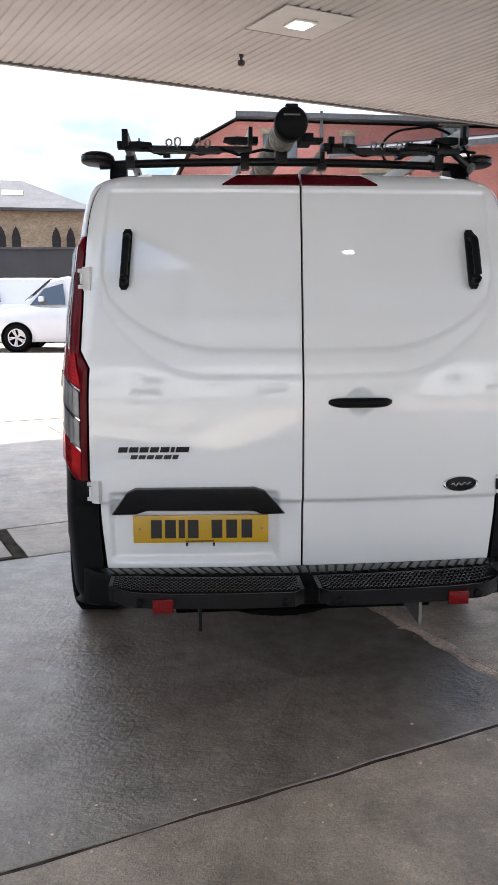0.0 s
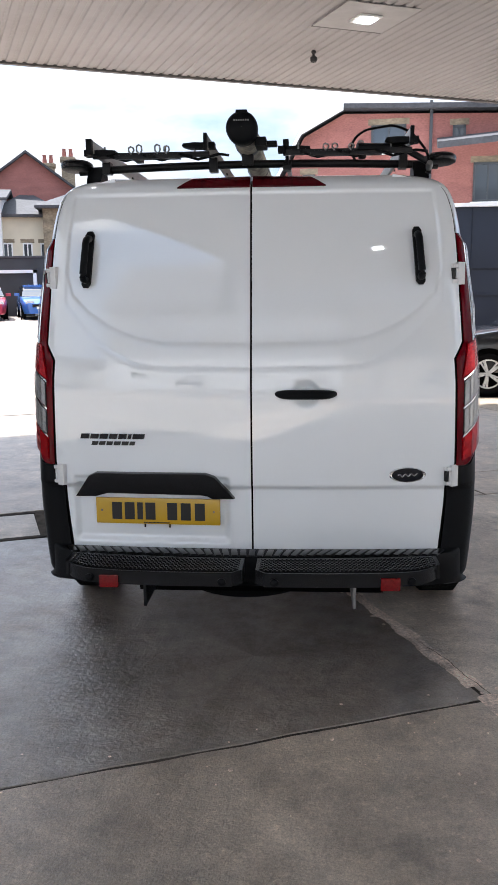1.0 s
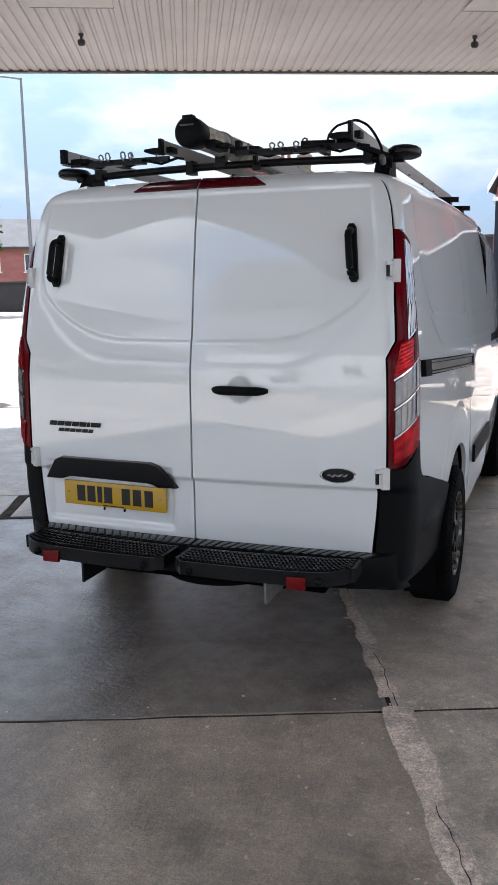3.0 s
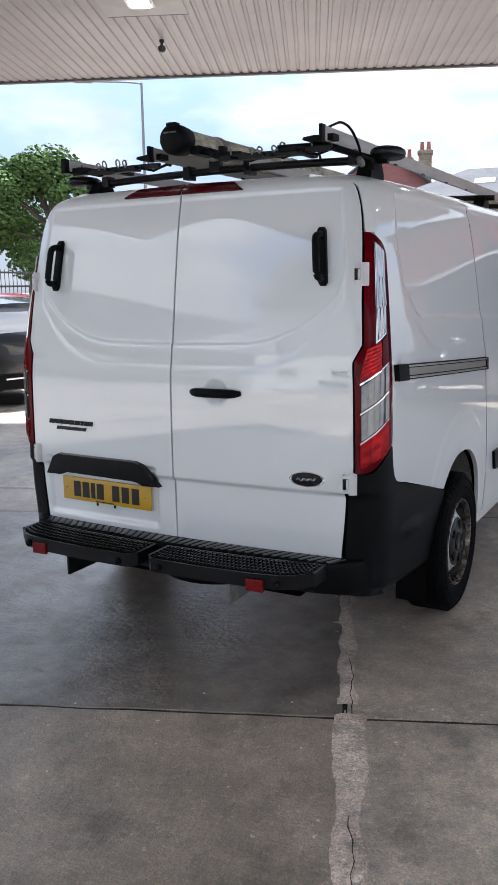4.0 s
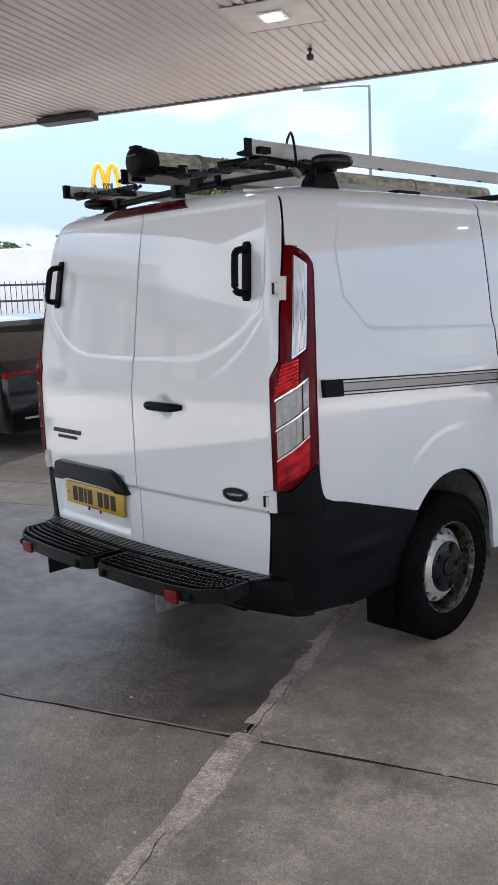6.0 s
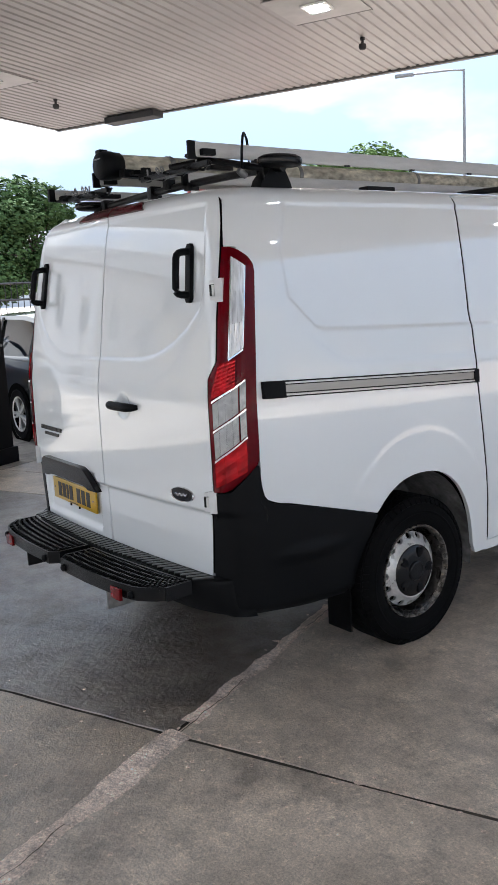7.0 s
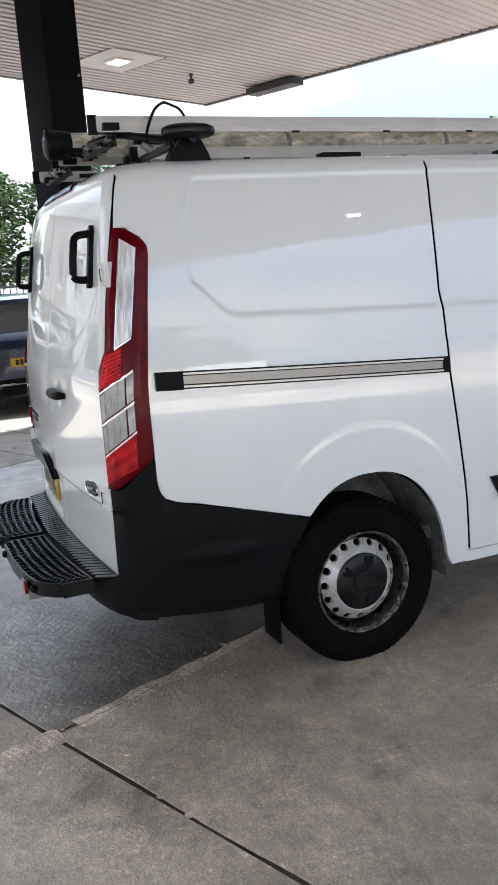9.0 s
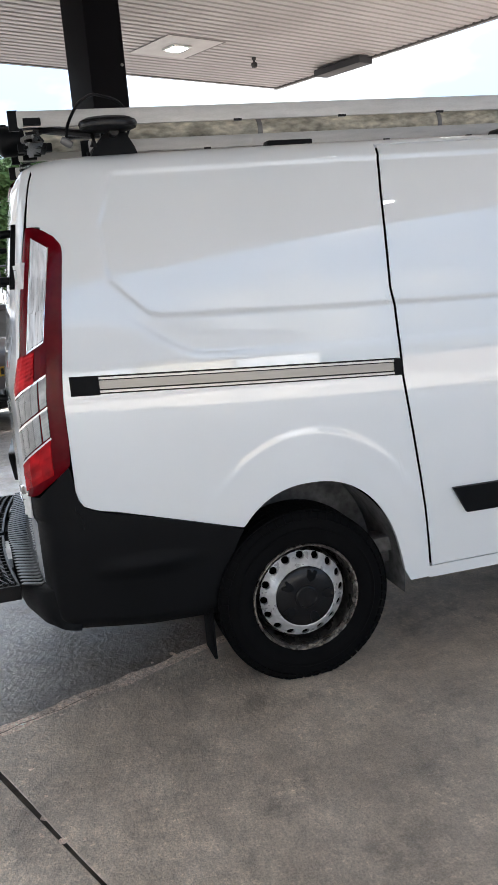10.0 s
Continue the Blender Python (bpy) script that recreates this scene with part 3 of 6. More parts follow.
for left in (False, True):
    rows, dents = [], []
    us = np.linspace(0, 1, 160)
    for v in spaced(0, 1, 0.0037):
        row, dent = [], []
        for u in us:
            zb = 0.466 + 0.018 * u * u
            z = zb + (1.992 - zb) * v
            xe = by_s(line(z, DOOR_EDGE), z)[0]
            x = 0.004 + (xe - 0.004) * u
            row.append(by_x(x, z))
            dent.append(-door_dent(x, z, left))
        rows.append(row)
        dents.append(dent)
    door = part("rear_door", grid_panel(shift_rows(rows, dents), 0.02, left), PAINT, van, "white pressed steel rear door")
    sx = -1 if left else 1
    rows = [[by_s(line(z, DOOR_EDGE) + o, z) for o in (0.0005, 0.0035, 0.0075)] for z in spaced(0.50, 1.985, 0.02)]
    part("door_seal", grid_panel(shift_rows(rows, -0.0015), 0.012, left), GAP, door)
    # hinges
    for zc, h, xo in ((0.800, 0.046, 0.012), (1.600, 0.046, 0.004)):
        s = line(zc, DOOR_EDGE)
        p = by_s(s - 0.002, zc)
        bm = bmesh.new()
        rot = Matrix.Translation((sx * p[0], p[1], zc)) @ Matrix.Rotation(sx * radians(28), 4, "Z")
        box(bm, -0.004, -0.012, -h * 0.95, 0.028, 0.010, h * 0.95, 0.003, rot)
        box(bm, -0.026, -0.010, h * 0.48, -0.003, 0.010, h * 0.80, 0.002, rot)
        box(bm, -0.026, -0.010, -h * 0.80, -0.003, 0.010, -h * 0.48, 0.002, rot)
        hinge = part("hinge", bm, HINGE, door, "white painted hinge bracket")
        bm = bmesh.new()
        box(bm, -0.027, -0.008, -h * 0.47, -0.005, 0.008, h * 0.47, 0.002, rot)
        part("pin_block", bm, BLACK_GLOSS, hinge)
        bm = lathe([(0.001, -h * 0.44), (0.0055, -h * 0.44), (0.0055, h * 0.44), (0.001, h * 0.44)], (0, 0, 0), rot @ Matrix.Translation((-0.010, -0.010, 0)), 12)
        part("hinge_pin", bm, HINGE, hinge)
    # grab handles
    a, b = Vector((0.651, 0.040, 1.752)), Vector((0.667, 0.012, 1.588))
    mid = a.lerp(b, 0.5)
    bm = bmesh.new()
    prism([(-0.009, 0.112), (0.009, 0.112), (0.018, 0.098), (0.018, -0.098), (0.009, -0.112), (-0.009, -0.112), (-0.018, -0.098), (-0.018, 0.098)], -0.004, 0.022,
          lambda u, v, w: Vector((sx * (mid.x + u - v * 0.09), by_x(mid.x, mid.z + v)[1] - w + 0.012, mid.z + v)), 0.005, bm)
    g = part("grab_handle", bm, BLACK_PLASTIC, door, "black plastic grab handle")
    pts = []
    for t, o in ((0, 0.0), (0.004, 0.020), (0.012, 0.038), (0.035, 0.051), (0.08, 0.059), (0.15, 0.062), (0.5, 0.063), (0.85, 0.062), (0.92, 0.059), (0.965, 0.051), (0.988, 0.038), (0.996, 0.020), (1, 0.0)):
        q = a.lerp(b, t)
        pts.append((sx * q.x, by_x(q.x, q.z)[1] - o, q.z))
    part("bar", sweep(pts, 0.0140, 12), BLACK_PLASTIC, g)
    # half of the high brake lamp
    rows = []
    for v in np.linspace(0, 1, 7):
        row = []
        for u in np.linspace(0, 1, 14):
            z = 1.944 + 0.040 * v * (1 - 0.15 * u)
            xe = 0.295 - 0.06 * v
            row.append(by_x(0.005 + (xe - 0.005) * u, z))
        rows.append(row)
    part("brake_lamp", grid_panel(shift_rows(rows, 0.009), 0.02, left), BRAKE, door, "dark red high level brake lamp")
    if not left:
        # recessed pull and its bar
        pull = []
        for k in range(25):
            u = -1 + k / 12
            pull.append((0.218 + 0.116 * u, by_x(0.22, 1.135)[1] - 0.030 * (1 - abs(u) ** 5) + 0.004, 1.135))
        bm = sweep(pull, [0.010 + 0.009 * (1 - abs(-1 + k / 12) ** 6) for k in range(25)], 14)
        part("door_handle", bm, BLACK_PLASTIC, door, "black plastic door handle")
        # oval badge, lettering left plain
        c = (0.625, by_x(0.625, 0.806)[1], 0.806)
        m = Matrix.Translation(c) @ Matrix.Rotation(radians(6), 4, "Z") @ Matrix.Rotation(radians(90), 4, "X") @ Matrix.Diagonal((1.0, 0.42, 1.0, 1))
        badge = part("oval_badge", lathe([(0.074, -0.004), (0.074, 0.006), (0.069, 0.010), (0.063, 0.007)], (0, 0, 0), m, 40), CHROME, door, "chrome-rimmed dark oval badge")
        part("badge_field", lathe([(0.066, 0.0), (0.064, 0.0075), (0.03, 0.0085), (0.001, 0.0088)], (0, 0, 0), m, 40), BADGE, badge)
        bm = bmesh.new()
        mm = Matrix.Translation(c) @ Matrix.Rotation(radians(6), 4, "Z")
        pts = []
        for k in range(22):
            t = k / 21
            pts.append(mm @ Vector((-0.040 + 0.080 * t, -0.0098, 0.007 * math.sin(t * 21) * (1 - 0.4 * t) + 0.004 * (t - 0.5))))
        part("badge_scroll", sweep(pts, 0.0022, 6), CHROME, badge)
    else:
        # grip trim over the plate
        bm = bmesh.new()
        prism([(-.735, .709), (-.672, .800), (-.640, .815), (-.190, .815), (-.150, .802), (-.070, .708), (-.160, .706), (-.205, .732), (-.600, .736), (-.645, .711)], 0.0, 0.034,
              lambda u, v, w: Vector((u, by_x(-u, v)[1] - w + 0.002, v)), 0.009, bm)
        part("grip_trim", bm, BLACK_GLOSS, door, "black plastic grip moulding above the number plate")
        # number plate: registration as plain bars
        py = by_x(0.4, 0.64)[1] + 0.005
        lean = Matrix.Translation((-0.394, py, 0.645)) @ Matrix.Rotation(radians(-3.2), 4, "Z")
        bm = bmesh.new()
        box(bm, -0.262, -0.006, -0.055, 0.262, 0.006, 0.055, 0.004, lean)
        plate = part("number_plate", bm, PLATE_Y, door, "yellow rear number plate with plain dark bars")
        for k, cx in enumerate((-0.172, -0.118, -0.074, -0.030, 0.062, 0.119, 0.178)):
            w = 0.012 if k == 2 else 0.021
            bm = bmesh.new()
            box(bm, cx - w, -0.0075, -0.036, cx + w, -0.0055, 0.037, 0, lean)
            part("plate_bar", bm, INK, plate)
        for cx in (-0.236, 0.236):
            part("plate_screw", lathe([(0.0045, 0.0), (0.0045, 0.009), (0.001, 0.0095)], (0, 0, 0), lean @ Matrix.Translation((cx, 0, 0.002)) @ Matrix.Rotation(radians(90), 4, "X"), 10), GALV, plate)
        bm = bmesh.new()
        box(bm, -0.06, -0.0072, -0.050, 0.05, -0.0058, -0.046, 0, lean)
        part("plate_small_print", bm, INK, plate)
        for cx in (-0.055, 0.05):
            bm = bmesh.new()
            box(bm, cx - 0.003, -0.005, -0.069, cx + 0.003, 0.003, -0.054, 0, lean)
            part("plate_tab", bm, BLACK_GLOSS, plate)
        # two rows of raised chrome bars stand for the model badge
        for z0, z1, xs in ((0.952, 0.972, (-.708, -.667, -.627, -.588, -.549, -.510, -.490, -.435)), (0.926, 0.941, (-.662, -.631, -.600, -.569, -.536, -.503, -.476))):
            for xa, xb in zip(xs, xs[1:]):
                bm = bmesh.new()
                prism([(xa + 0.003, z0), (xb - 0.003, z0), (xb + 0.002, z1), (xa + 0.008, z1)], -0.002, 0.006, lambda u, v, w: Vector((u, by_x(-u, v)[1] - w, v)), 0.0, bm)
                part("model_badge_bar", bm, BADGE if z0 > 0.94 else INK, door)


# tail lamps
LAMP_RIGHT = [(.842, -.02), (.85, .0), (.90, .066), (.944, .121), (1.0, .126), (1.26, .127), (1.48, .126), (1.66, .128), (1.69, .124), (1.72, .100), (1.745, .060), (1.762, .008)]


def s_patch(left_edge, right_edge, z_left, z_right, ns=14, nz=30, out=0.0):
    """A patch on the corner between two edges given as (s at low z, s at high z), each with its own span of z."""
    rows = []
    for v in np.linspace(0, 1, nz):
        row = []
        for u in np.linspace(0, 1, ns):
            z = (z_left[0] + (z_left[1] - z_left[0]) * v) * (1 - u) + (z_right[0] + (z_right[1] - z_right[0]) * v) * u
            s = (left_edge[0] + (left_edge[1] - left_edge[0]) * v) * (1 - u) + (right_edge[0] + (right_edge[1] - right_edge[0]) * v) * u
            row.append(by_s(s, z))
        rows.append(row)
    return shift_rows(rows, out) if out else rows


def facets(rows, tilt_u, tilt_v, mirror, seed):
    """Moulded optics over a grid: ribs that lean to and fro, each a little off."""
    rnd = random.Random(seed)
    a = np.array(rows, dtype=float)
    bm = bmesh.new()
    sx = -1 if mirror else 1
    for i in range(a.shape[0] - 1):
        for j in range(a.shape[1] - 1):
            q = [a[i, j], a[i, j + 1], a[i + 1, j + 1], a[i + 1, j]]
            n = np.cross(q[1] - q[0], q[3] - q[0])
            n /= np.linalg.norm(n) + 1e-12
            if n[0] - n[1] < 0:
                n = -n
            mid = sum(q) / 4
            tu, tv = tilt_u * ((1, -1)[j % 2] + rnd.uniform(-0.5, 0.5)), tilt_v * ((1, -1)[i % 2] + rnd.uniform(-0.5, 0.5))
            du, dv = (q[1] - q[0]) / np.linalg.norm(q[1] - q[0]), (q[3] - q[0]) / np.linalg.norm(q[3] - q[0])
            vs = []
            for p in q:
                d = p - mid
                w = mid + d + n * (0.003 + (d @ du) * tu + (d @ dv) * tv)
                vs.append(bm.verts.new((sx * w[0], w[1], w[2])))
            bm.faces.new(vs)
    return bm


for left in (False, True):
    rows = []
    for z in spaced(0.842, 1.757, 0.012):
        a, b = line(z, DOOR_EDGE) + 0.008, line(z, LAMP_RIGHT)
        rows.append([by_s(a + (b - a) * u, z) for u in np.linspace(0, 1, 20)])
    outs = [[0.012 * math.sin(math.pi * min(1, max(0, u))) ** 0.5 * smooth01((len(rows) - 1 - k) / 4) for u in np.linspace(0.02, 0.98, 20)] for k in range(len(rows))]
    lamp = part("tail_lamp", grid_panel(shift_rows(rows, outs), 0.03, left), RED_DARK, van, "tall red tail lamp with clear lenses")
    patches = (("clear_lens", (.014, .030), (.064, .080), (1.345, 1.716), (1.381, 1.682), LAMP_SHELL, FACET_CHROME, 6, 3, (0.042, 0.03), "clear upper lens over bright facets"),
               ("stop_lens", (-.052, -.020), (.034, .036), (1.196, 1.325), (1.240, 1.345), RED_LIT, FACET_RED, 8, 16, (0.05, 0.10), "bright red stop lens"),
               ("side_lens", (.038, .040), (.074, .074), (1.246, 1.350), (1.268, 1.372), RED_DARK, RED_DARK, 2, 3, (0.02, 0.02), ""),
               ("indicator_lens", (-.046, -.045), (.044, .046), (1.084, 1.180), (1.146, 1.242), LAMP_SHELL, FACET_GREY, 4, 30, (0.05, 0.15), "ribbed clear lens"),
               ("indicator_side", (.048, .049), (.072, .075), (1.150, 1.246), (1.164, 1.258), LAMP_SHELL, FACET_GREY, 1, 16, (0.0, 0.12), ""),
               ("reversing_lens", (-.046, -.046), (.042, .044), (.970, 1.068), (1.036, 1.134), LAMP_SHELL, FACET_GREY, 4, 30, (0.05, 0.15), "ribbed clear lens"),
               ("reversing_side", (.046, .047), (.071, .072), (1.040, 1.138), (1.056, 1.150), LAMP_SHELL, FACET_GREY, 1, 16, (0.0, 0.12), ""),
               ("fog_lens", (-.050, -.050), (.066, .070), (.862, .955), (.920, 1.044), RED_LIT, FACET_RED, 3, 5, (0.02, 0.03), ""))
    for nm, le, re_, zl, zr, base, top, nu, nv, tilt, lab in patches:
        lens_part = part(nm, grid_panel(s_patch(le, re_, zl, zr, out=0.0125), 0.006, left), base, lamp, lab)
        part("facet_sheet", facets(s_patch(le, re_, zl, zr, nu + 1, nv + 1, 0.0140), tilt[0], tilt[1], left, nu * 31 + nv), top, lens_part, smooth=0)
    for q in ((.956, 1.046), (1.070, 1.152), (1.182, 1.260)):
        part("lens_divider", grid_panel(s_patch((-.049, -.049), (.073, .073), (q[0], q[0] + .008), (q[1], q[1] + .008), 14, 4, 0.015), 0.006, left), CHROME, lamp)
    for le, re_, zl, zr in (((.011, .027), (.014, .030), (1.343, 1.718), (1.345, 1.716)), ((.064, .080), (.0665, .0825), (1.381, 1.684), (1.383, 1.684)), ((.011, .011), (.0665, .0665), (1.337, 1.344), (1.373, 1.380))):
        part("lens_trim", grid_panel(s_patch(le, re_, zl, zr, 4, 20, 0.015), 0.004, left), CHROME, lamp)

# quarter panels, sliding doors, roof
SEAM = [(.30, 1.472), (.357, 1.463), (.60, 1.442), (.804, 1.416), (.95, 1.398), (1.134, 1.374), (1.40, 1.368), (1.45, 1.360), (1.80, 1.366), (1.956, 1.378), (2.0, 1.385)]
BUMPER_TOP = [(.100, .946), (.120, .935), (.127, .856), (.136, .818), (.152, .793), (.19, .776), (.254, .757), (.426, .709), (.652, .646), (.75, .62)]


def arch_z(y):
    t = (y - 0.985) / 0.362
    return 0.30 if abs(t) >= 1 else 0.30 + 0.468 * math.sqrt(1 - abs(t) ** 2.3)


def side_dent(y, z):
    """The pressed field high on the side and the ledge under it."""
    za = line(y, [(.30, 1.60), (.33, 1.56), (.45, 1.44), (.50, 1.425), (1.6, 1.385), (3, 1.36)])
    yl = line(z, [(1.40, .44), (1.43, .46), (1.56, .335), (1.75, .326), (1.93, .395)])
    d = 0.0058 * roll(z - za, 0.024) * smooth01((y - yl) / 0.012) * smooth01((1.926 - z) / 0.010)
    zb = line(y, [(.40, 1.42), (.55, 1.312), (.62, 1.285), (1.4, 1.257), (3, 1.24)])
    d += 0.0030 * roll(z - zb, 0.035) * smooth01((y - .30) / 0.2) * (1 if z < 1.9 else smooth01((1.93 - z) / 0.03))
    # flare round the wheel arch
    r = math.hypot((y - 0.985) / 0.362, max(0, z - 0.30) / 0.468)
    d -= 0.0024 * smooth01((1.45 - r) / 0.07) + 0.0016 * smooth01((1.30 - r) / 0.16)
    return d


ROOF_EDGE = 1.992
for left in (False, True):
    # strip above the tail lamp
    rows, cols = [], np.linspace(0, 1, 16)
    for v in np.linspace(0, 1, 22):
        row = []
        for u in cols:
            s_top = 0.128
            s = 0.004 + (s_top - 0.004) * u
            zlow = line(s, [(.004, 1.758), (.046, 1.757), (.060, 1.752), (.100, 1.728), (.124, 1.698), (.128, 1.69)])
            row.append(by_s(s, zlow + (ROOF_EDGE - zlow) * v))
        rows.append(row)
    bm = grid_panel(rows, 0.02, left)
    # main field down to bumper, arch and sill
    near = [0.985 + 0.362 * math.cos(a) for a in np.linspace(0, math.pi, 60)]
    ys = sorted(set([round(by_s(s, 1.0)[1], 4) for s in spaced(.128, .50, 0.008)] + [round(float(y), 4) for y in np.linspace(.50, 1.40, 84)] + [round(y, 4) for y in near if y > 0.66]))
    picked = []
    for y in ys:
        if y <= 1.40 and (not picked or y - picked[-1] > 0.0045):
            picked.append(y)
    ys = picked[:-1] + [1.40]
    vs_ = np.linspace(0, 1, 200)
    rows, dents = [], []
    for v in vs_:
        row, dent = [], []
        for y in ys:
            s0 = y - line(y, [(.22, .0068), (.27, .0240)])
            zb = max(line(s0, BUMPER_TOP) if s0 < 0.72 else 0.0, arch_z(y) if y > 0.60 else 0.0, 0.305)
            z = zb + (ROOF_EDGE - zb) * v
            yy = y + (line(z, SEAM) - 1.406) * smooth01((y - 1.33) / 0.07)
            row.append(by_y(yy, z))
            dent.append(-side_dent(yy, z))
        rows.append(row)
        dents.append(dent)
    grid_panel(shift_rows(rows, dents), 0.02, left, bm)
    part("quarter_panel", bm, PAINT, van, "white pressed steel rear quarter panel")
    rows, dents = [], []
    for v in np.linspace(0, 1, 200):
        z = 0.352 + (1.965 - 0.352) * v
        y0 = line(z, SEAM) + 0.0046
        row = [by_y(y0 + (2.62 - y0) * u, z) for u in np.linspace(0, 1, 70)]
        dents.append([-side_dent(p[1], z) for p in row])
        rows.append(row)
    sill_rows, sill_dents = [], []
    for z in spaced(0.36, 1.96, 0.016):
        sill_rows.append([by_y(line(z, SEAM) + o, z) for o in (0.0016, 0.0023, 0.0030)])
        sill_dents.append([-side_dent(p[1], z) - 0.0012 for p in sill_rows[-1]])
    part("door_seal", grid_panel(shift_rows(sill_rows, sill_dents), 0.012, left), GAP, van)
    slide = part("sliding_door", grid_panel(shift_rows(rows, dents), 0.02, left), PAINT, van, "white sliding side door")
    rows = [[by_y(y, z) for y in np.linspace(1.46, 2.62, 20)] for z in np.linspace(0.296, 0.345, 6)]
    part("sill", grid_panel(shift_rows(rows, -0.004), 0.02, left), PAINT, van)
    rows = [[by_y(1.375 + 1.245 * u, 1.972 + 0.02 * v) for u in np.linspace(0, 1, 20)] for v in np.linspace(0, 1, 4)]
    part("cant_rail", grid_panel(rows, 0.02, left), PAINT, van)
    # black side moulding on the sliding door
    rows = [[by_y((1.555 + 0.06 * (1 - v)) + (2.55 - 1.6) * u, 0.555 + 0.108 * v - 0.012 * u) for u in np.linspace(0, 1, 24)] for v in np.linspace(0, 1, 8)]
    part("side_moulding", grid_panel(shift_rows(rows, 0.016), 0.02, left), BLACK_PLASTIC, slide, "black plastic side moulding")
    # slide track
    for za, zb, o, mat, nm in ((-0.031, 0.033, 0.004, BLACK_GLOSS, "track_channel"), (-0.013, 0.016, 0.012, TRACK_METAL, "track_rail"), (0.020, 0.027, 0.016, TRIM_BRIGHT, "track_lip"), (-0.025, -0.018, 0.016, TRIM_BRIGHT, "track_lip")):
        rows = [[by_y(0.255 + 1.108 * u, (1.217 - 0.061 * ((0.255 + 1.108 * u) - .16) / 1.21) + za + (zb - za) * v) for u in np.linspace(0, 1, 40)] for v in np.linspace(0, 1, 4)]
        part(nm, grid_panel(shift_rows(rows, o), 0.012, left), mat, van)
    rows = [[by_y(0.163 + 0.098 * u, (1.217 - 0.061 * (0.098 * u) / 1.21) - 0.033 + 0.066 * v) for u in np.linspace(0, 1, 8)] for v in np.linspace(0, 1, 6)]
    part("track_cap", grid_panel(shift_rows(rows, 0.022), 0.022, left), BLACK_PLASTIC, van, "black plastic track end cap")
    rows = [[by_y(1.335 + 0.03 * u, 1.157 - 0.03 + 0.06 * v) for u in np.linspace(0, 1, 4)] for v in np.linspace(0, 1, 4)]
    part("track_stop", grid_panel(shift_rows(rows, 0.018), 0.02, left), BLACK_PLASTIC, van)

    # bumper corner
    rows, real_s = [], []
    scol = spaced(-.104, .62, 0.009, (.12, .124, .127, .131, .136, .143))
    for v in np.linspace(0, 1, 46):
        row, along = [], []
        for s in scol:
            zt = line(s + 0.085 * smooth01((s - 0.35) / 0.27), [(-.105, .765), (-.085, .79), (-.072, .836), (.0, .840), (.058, .890), (.110, .936), (.120, .930), (.127, .852), (.136, .814), (.152, .789), (.19, .772), (.254, .753), (.426, .705), (.652, .642), (.76, .613)])
            zlow = 0.328 - 0.026 * smooth01((s - 0.02) / 0.35)
            z = zlow + (zt - zlow) * v
            k = smooth01((s - 0.35) / 0.27)
            arch_y = 0.985 - 0.362 * max(0.0, 1 - (max(0.0, z - 0.30) / 0.468) ** 2) ** (1 / 2.3)
            row.append(by_s(s + k * (arch_y - 0.644), z))
            along.append(s + k * (arch_y - 0.644))
        rows.append(row)
        real_s.append(along)
    offsets = []
    for row in rows:
        line_out = []
        for s, p, sa in zip(scol, row, real_s[len(offsets)]):
            up = p[2] - (0.328 - 0.026 * smooth01((s - 0.02) / 0.35))
            o = (-0.030 * (1 - min(1, up / 0.055)) ** 2 + 0.012 * smooth01((s + 0.06) / 0.08) * (1 - 0.6 * smooth01((p[2] - 0.58) / 0.30))
                 + 0.019 * math.exp(-((s - .33) / .13) ** 2) * math.exp(-((p[2] - 0.550) / 0.030) ** 2))
            q = by_s(sa + 0.012, p[2])
            h = math.hypot(q[0] - p[0], q[1] - p[1])
            line_out.append((p[0] + (q[1] - p[1]) / h * o, p[1] - (q[0] - p[0]) / h * o, p[2]))
        offsets.append(line_out)
    rows = offsets
    part("bumper_corner", grid_panel(rows, 0.025, left), BLACK_PLASTIC, van, "black textured plastic bumper corner")

# lower bumper with its loading ledge, all round the rear
bm = bmesh.new()
prof = [(-0.02, .490), (0.6, .487), (0.9, .481), (0.98, .470), (1.0, .455), (0.97, .420), (0.8, .375), (0.5, .345), (-0.3, .333)]
stations = []
for sx in (-1, 1):
    srange = spaced(-.86, .07, 0.015)
    stations += [(sx, s) for s in (reversed(srange) if sx < 0 else srange)]
loops = []
for sx, s in stations:
    p, q = by_s(s, 0.48), by_s(s + 0.01, 0.48)
    tx, ty = q[0] - p[0], q[1] - p[1]
    n_ = math.hypot(tx, ty)
    nx, ny = ty / n_, -tx / n_
    o = 0.090 - 0.112 * smooth01((s + 0.26) / 0.36)
    loop = []
    for f, z in prof:
        loop.append(bm.verts.new((sx * (p[0] + nx * o * f), p[1] + ny * o * f, z - (0.0 if s < 0.3 else 0.02 * smooth01((s - .3) / .3)))))
    loops.append(loop)
for a, b in zip(loops, loops[1:]):
    for k in range(len(prof) - 1):
        bm.faces.new((a[k], b[k], b[k + 1], a[k + 1]))
bumper = part("rear_bumper", bm, BLACK_PLASTIC, van, "black plastic rear bumper with a ribbed loading ledge")
for k in range(-20, 21):
    bm = bmesh.new()
    x = k * 0.039
    y = by_x(abs(x), 0.48)[1]
    box(bm, -0.012, -0.096, 0.486, 0.012, -0.012, 0.4925, 0.002, Matrix.Translation((x, y, 0)) @ Matrix.Rotation(-0.5 * math.copysign(min(1, abs(x) * 3), x), 4, "Z") @ Matrix.Translation((0, 0, 0)))
    part("ledge_rib", bm, LEDGE, bumper)

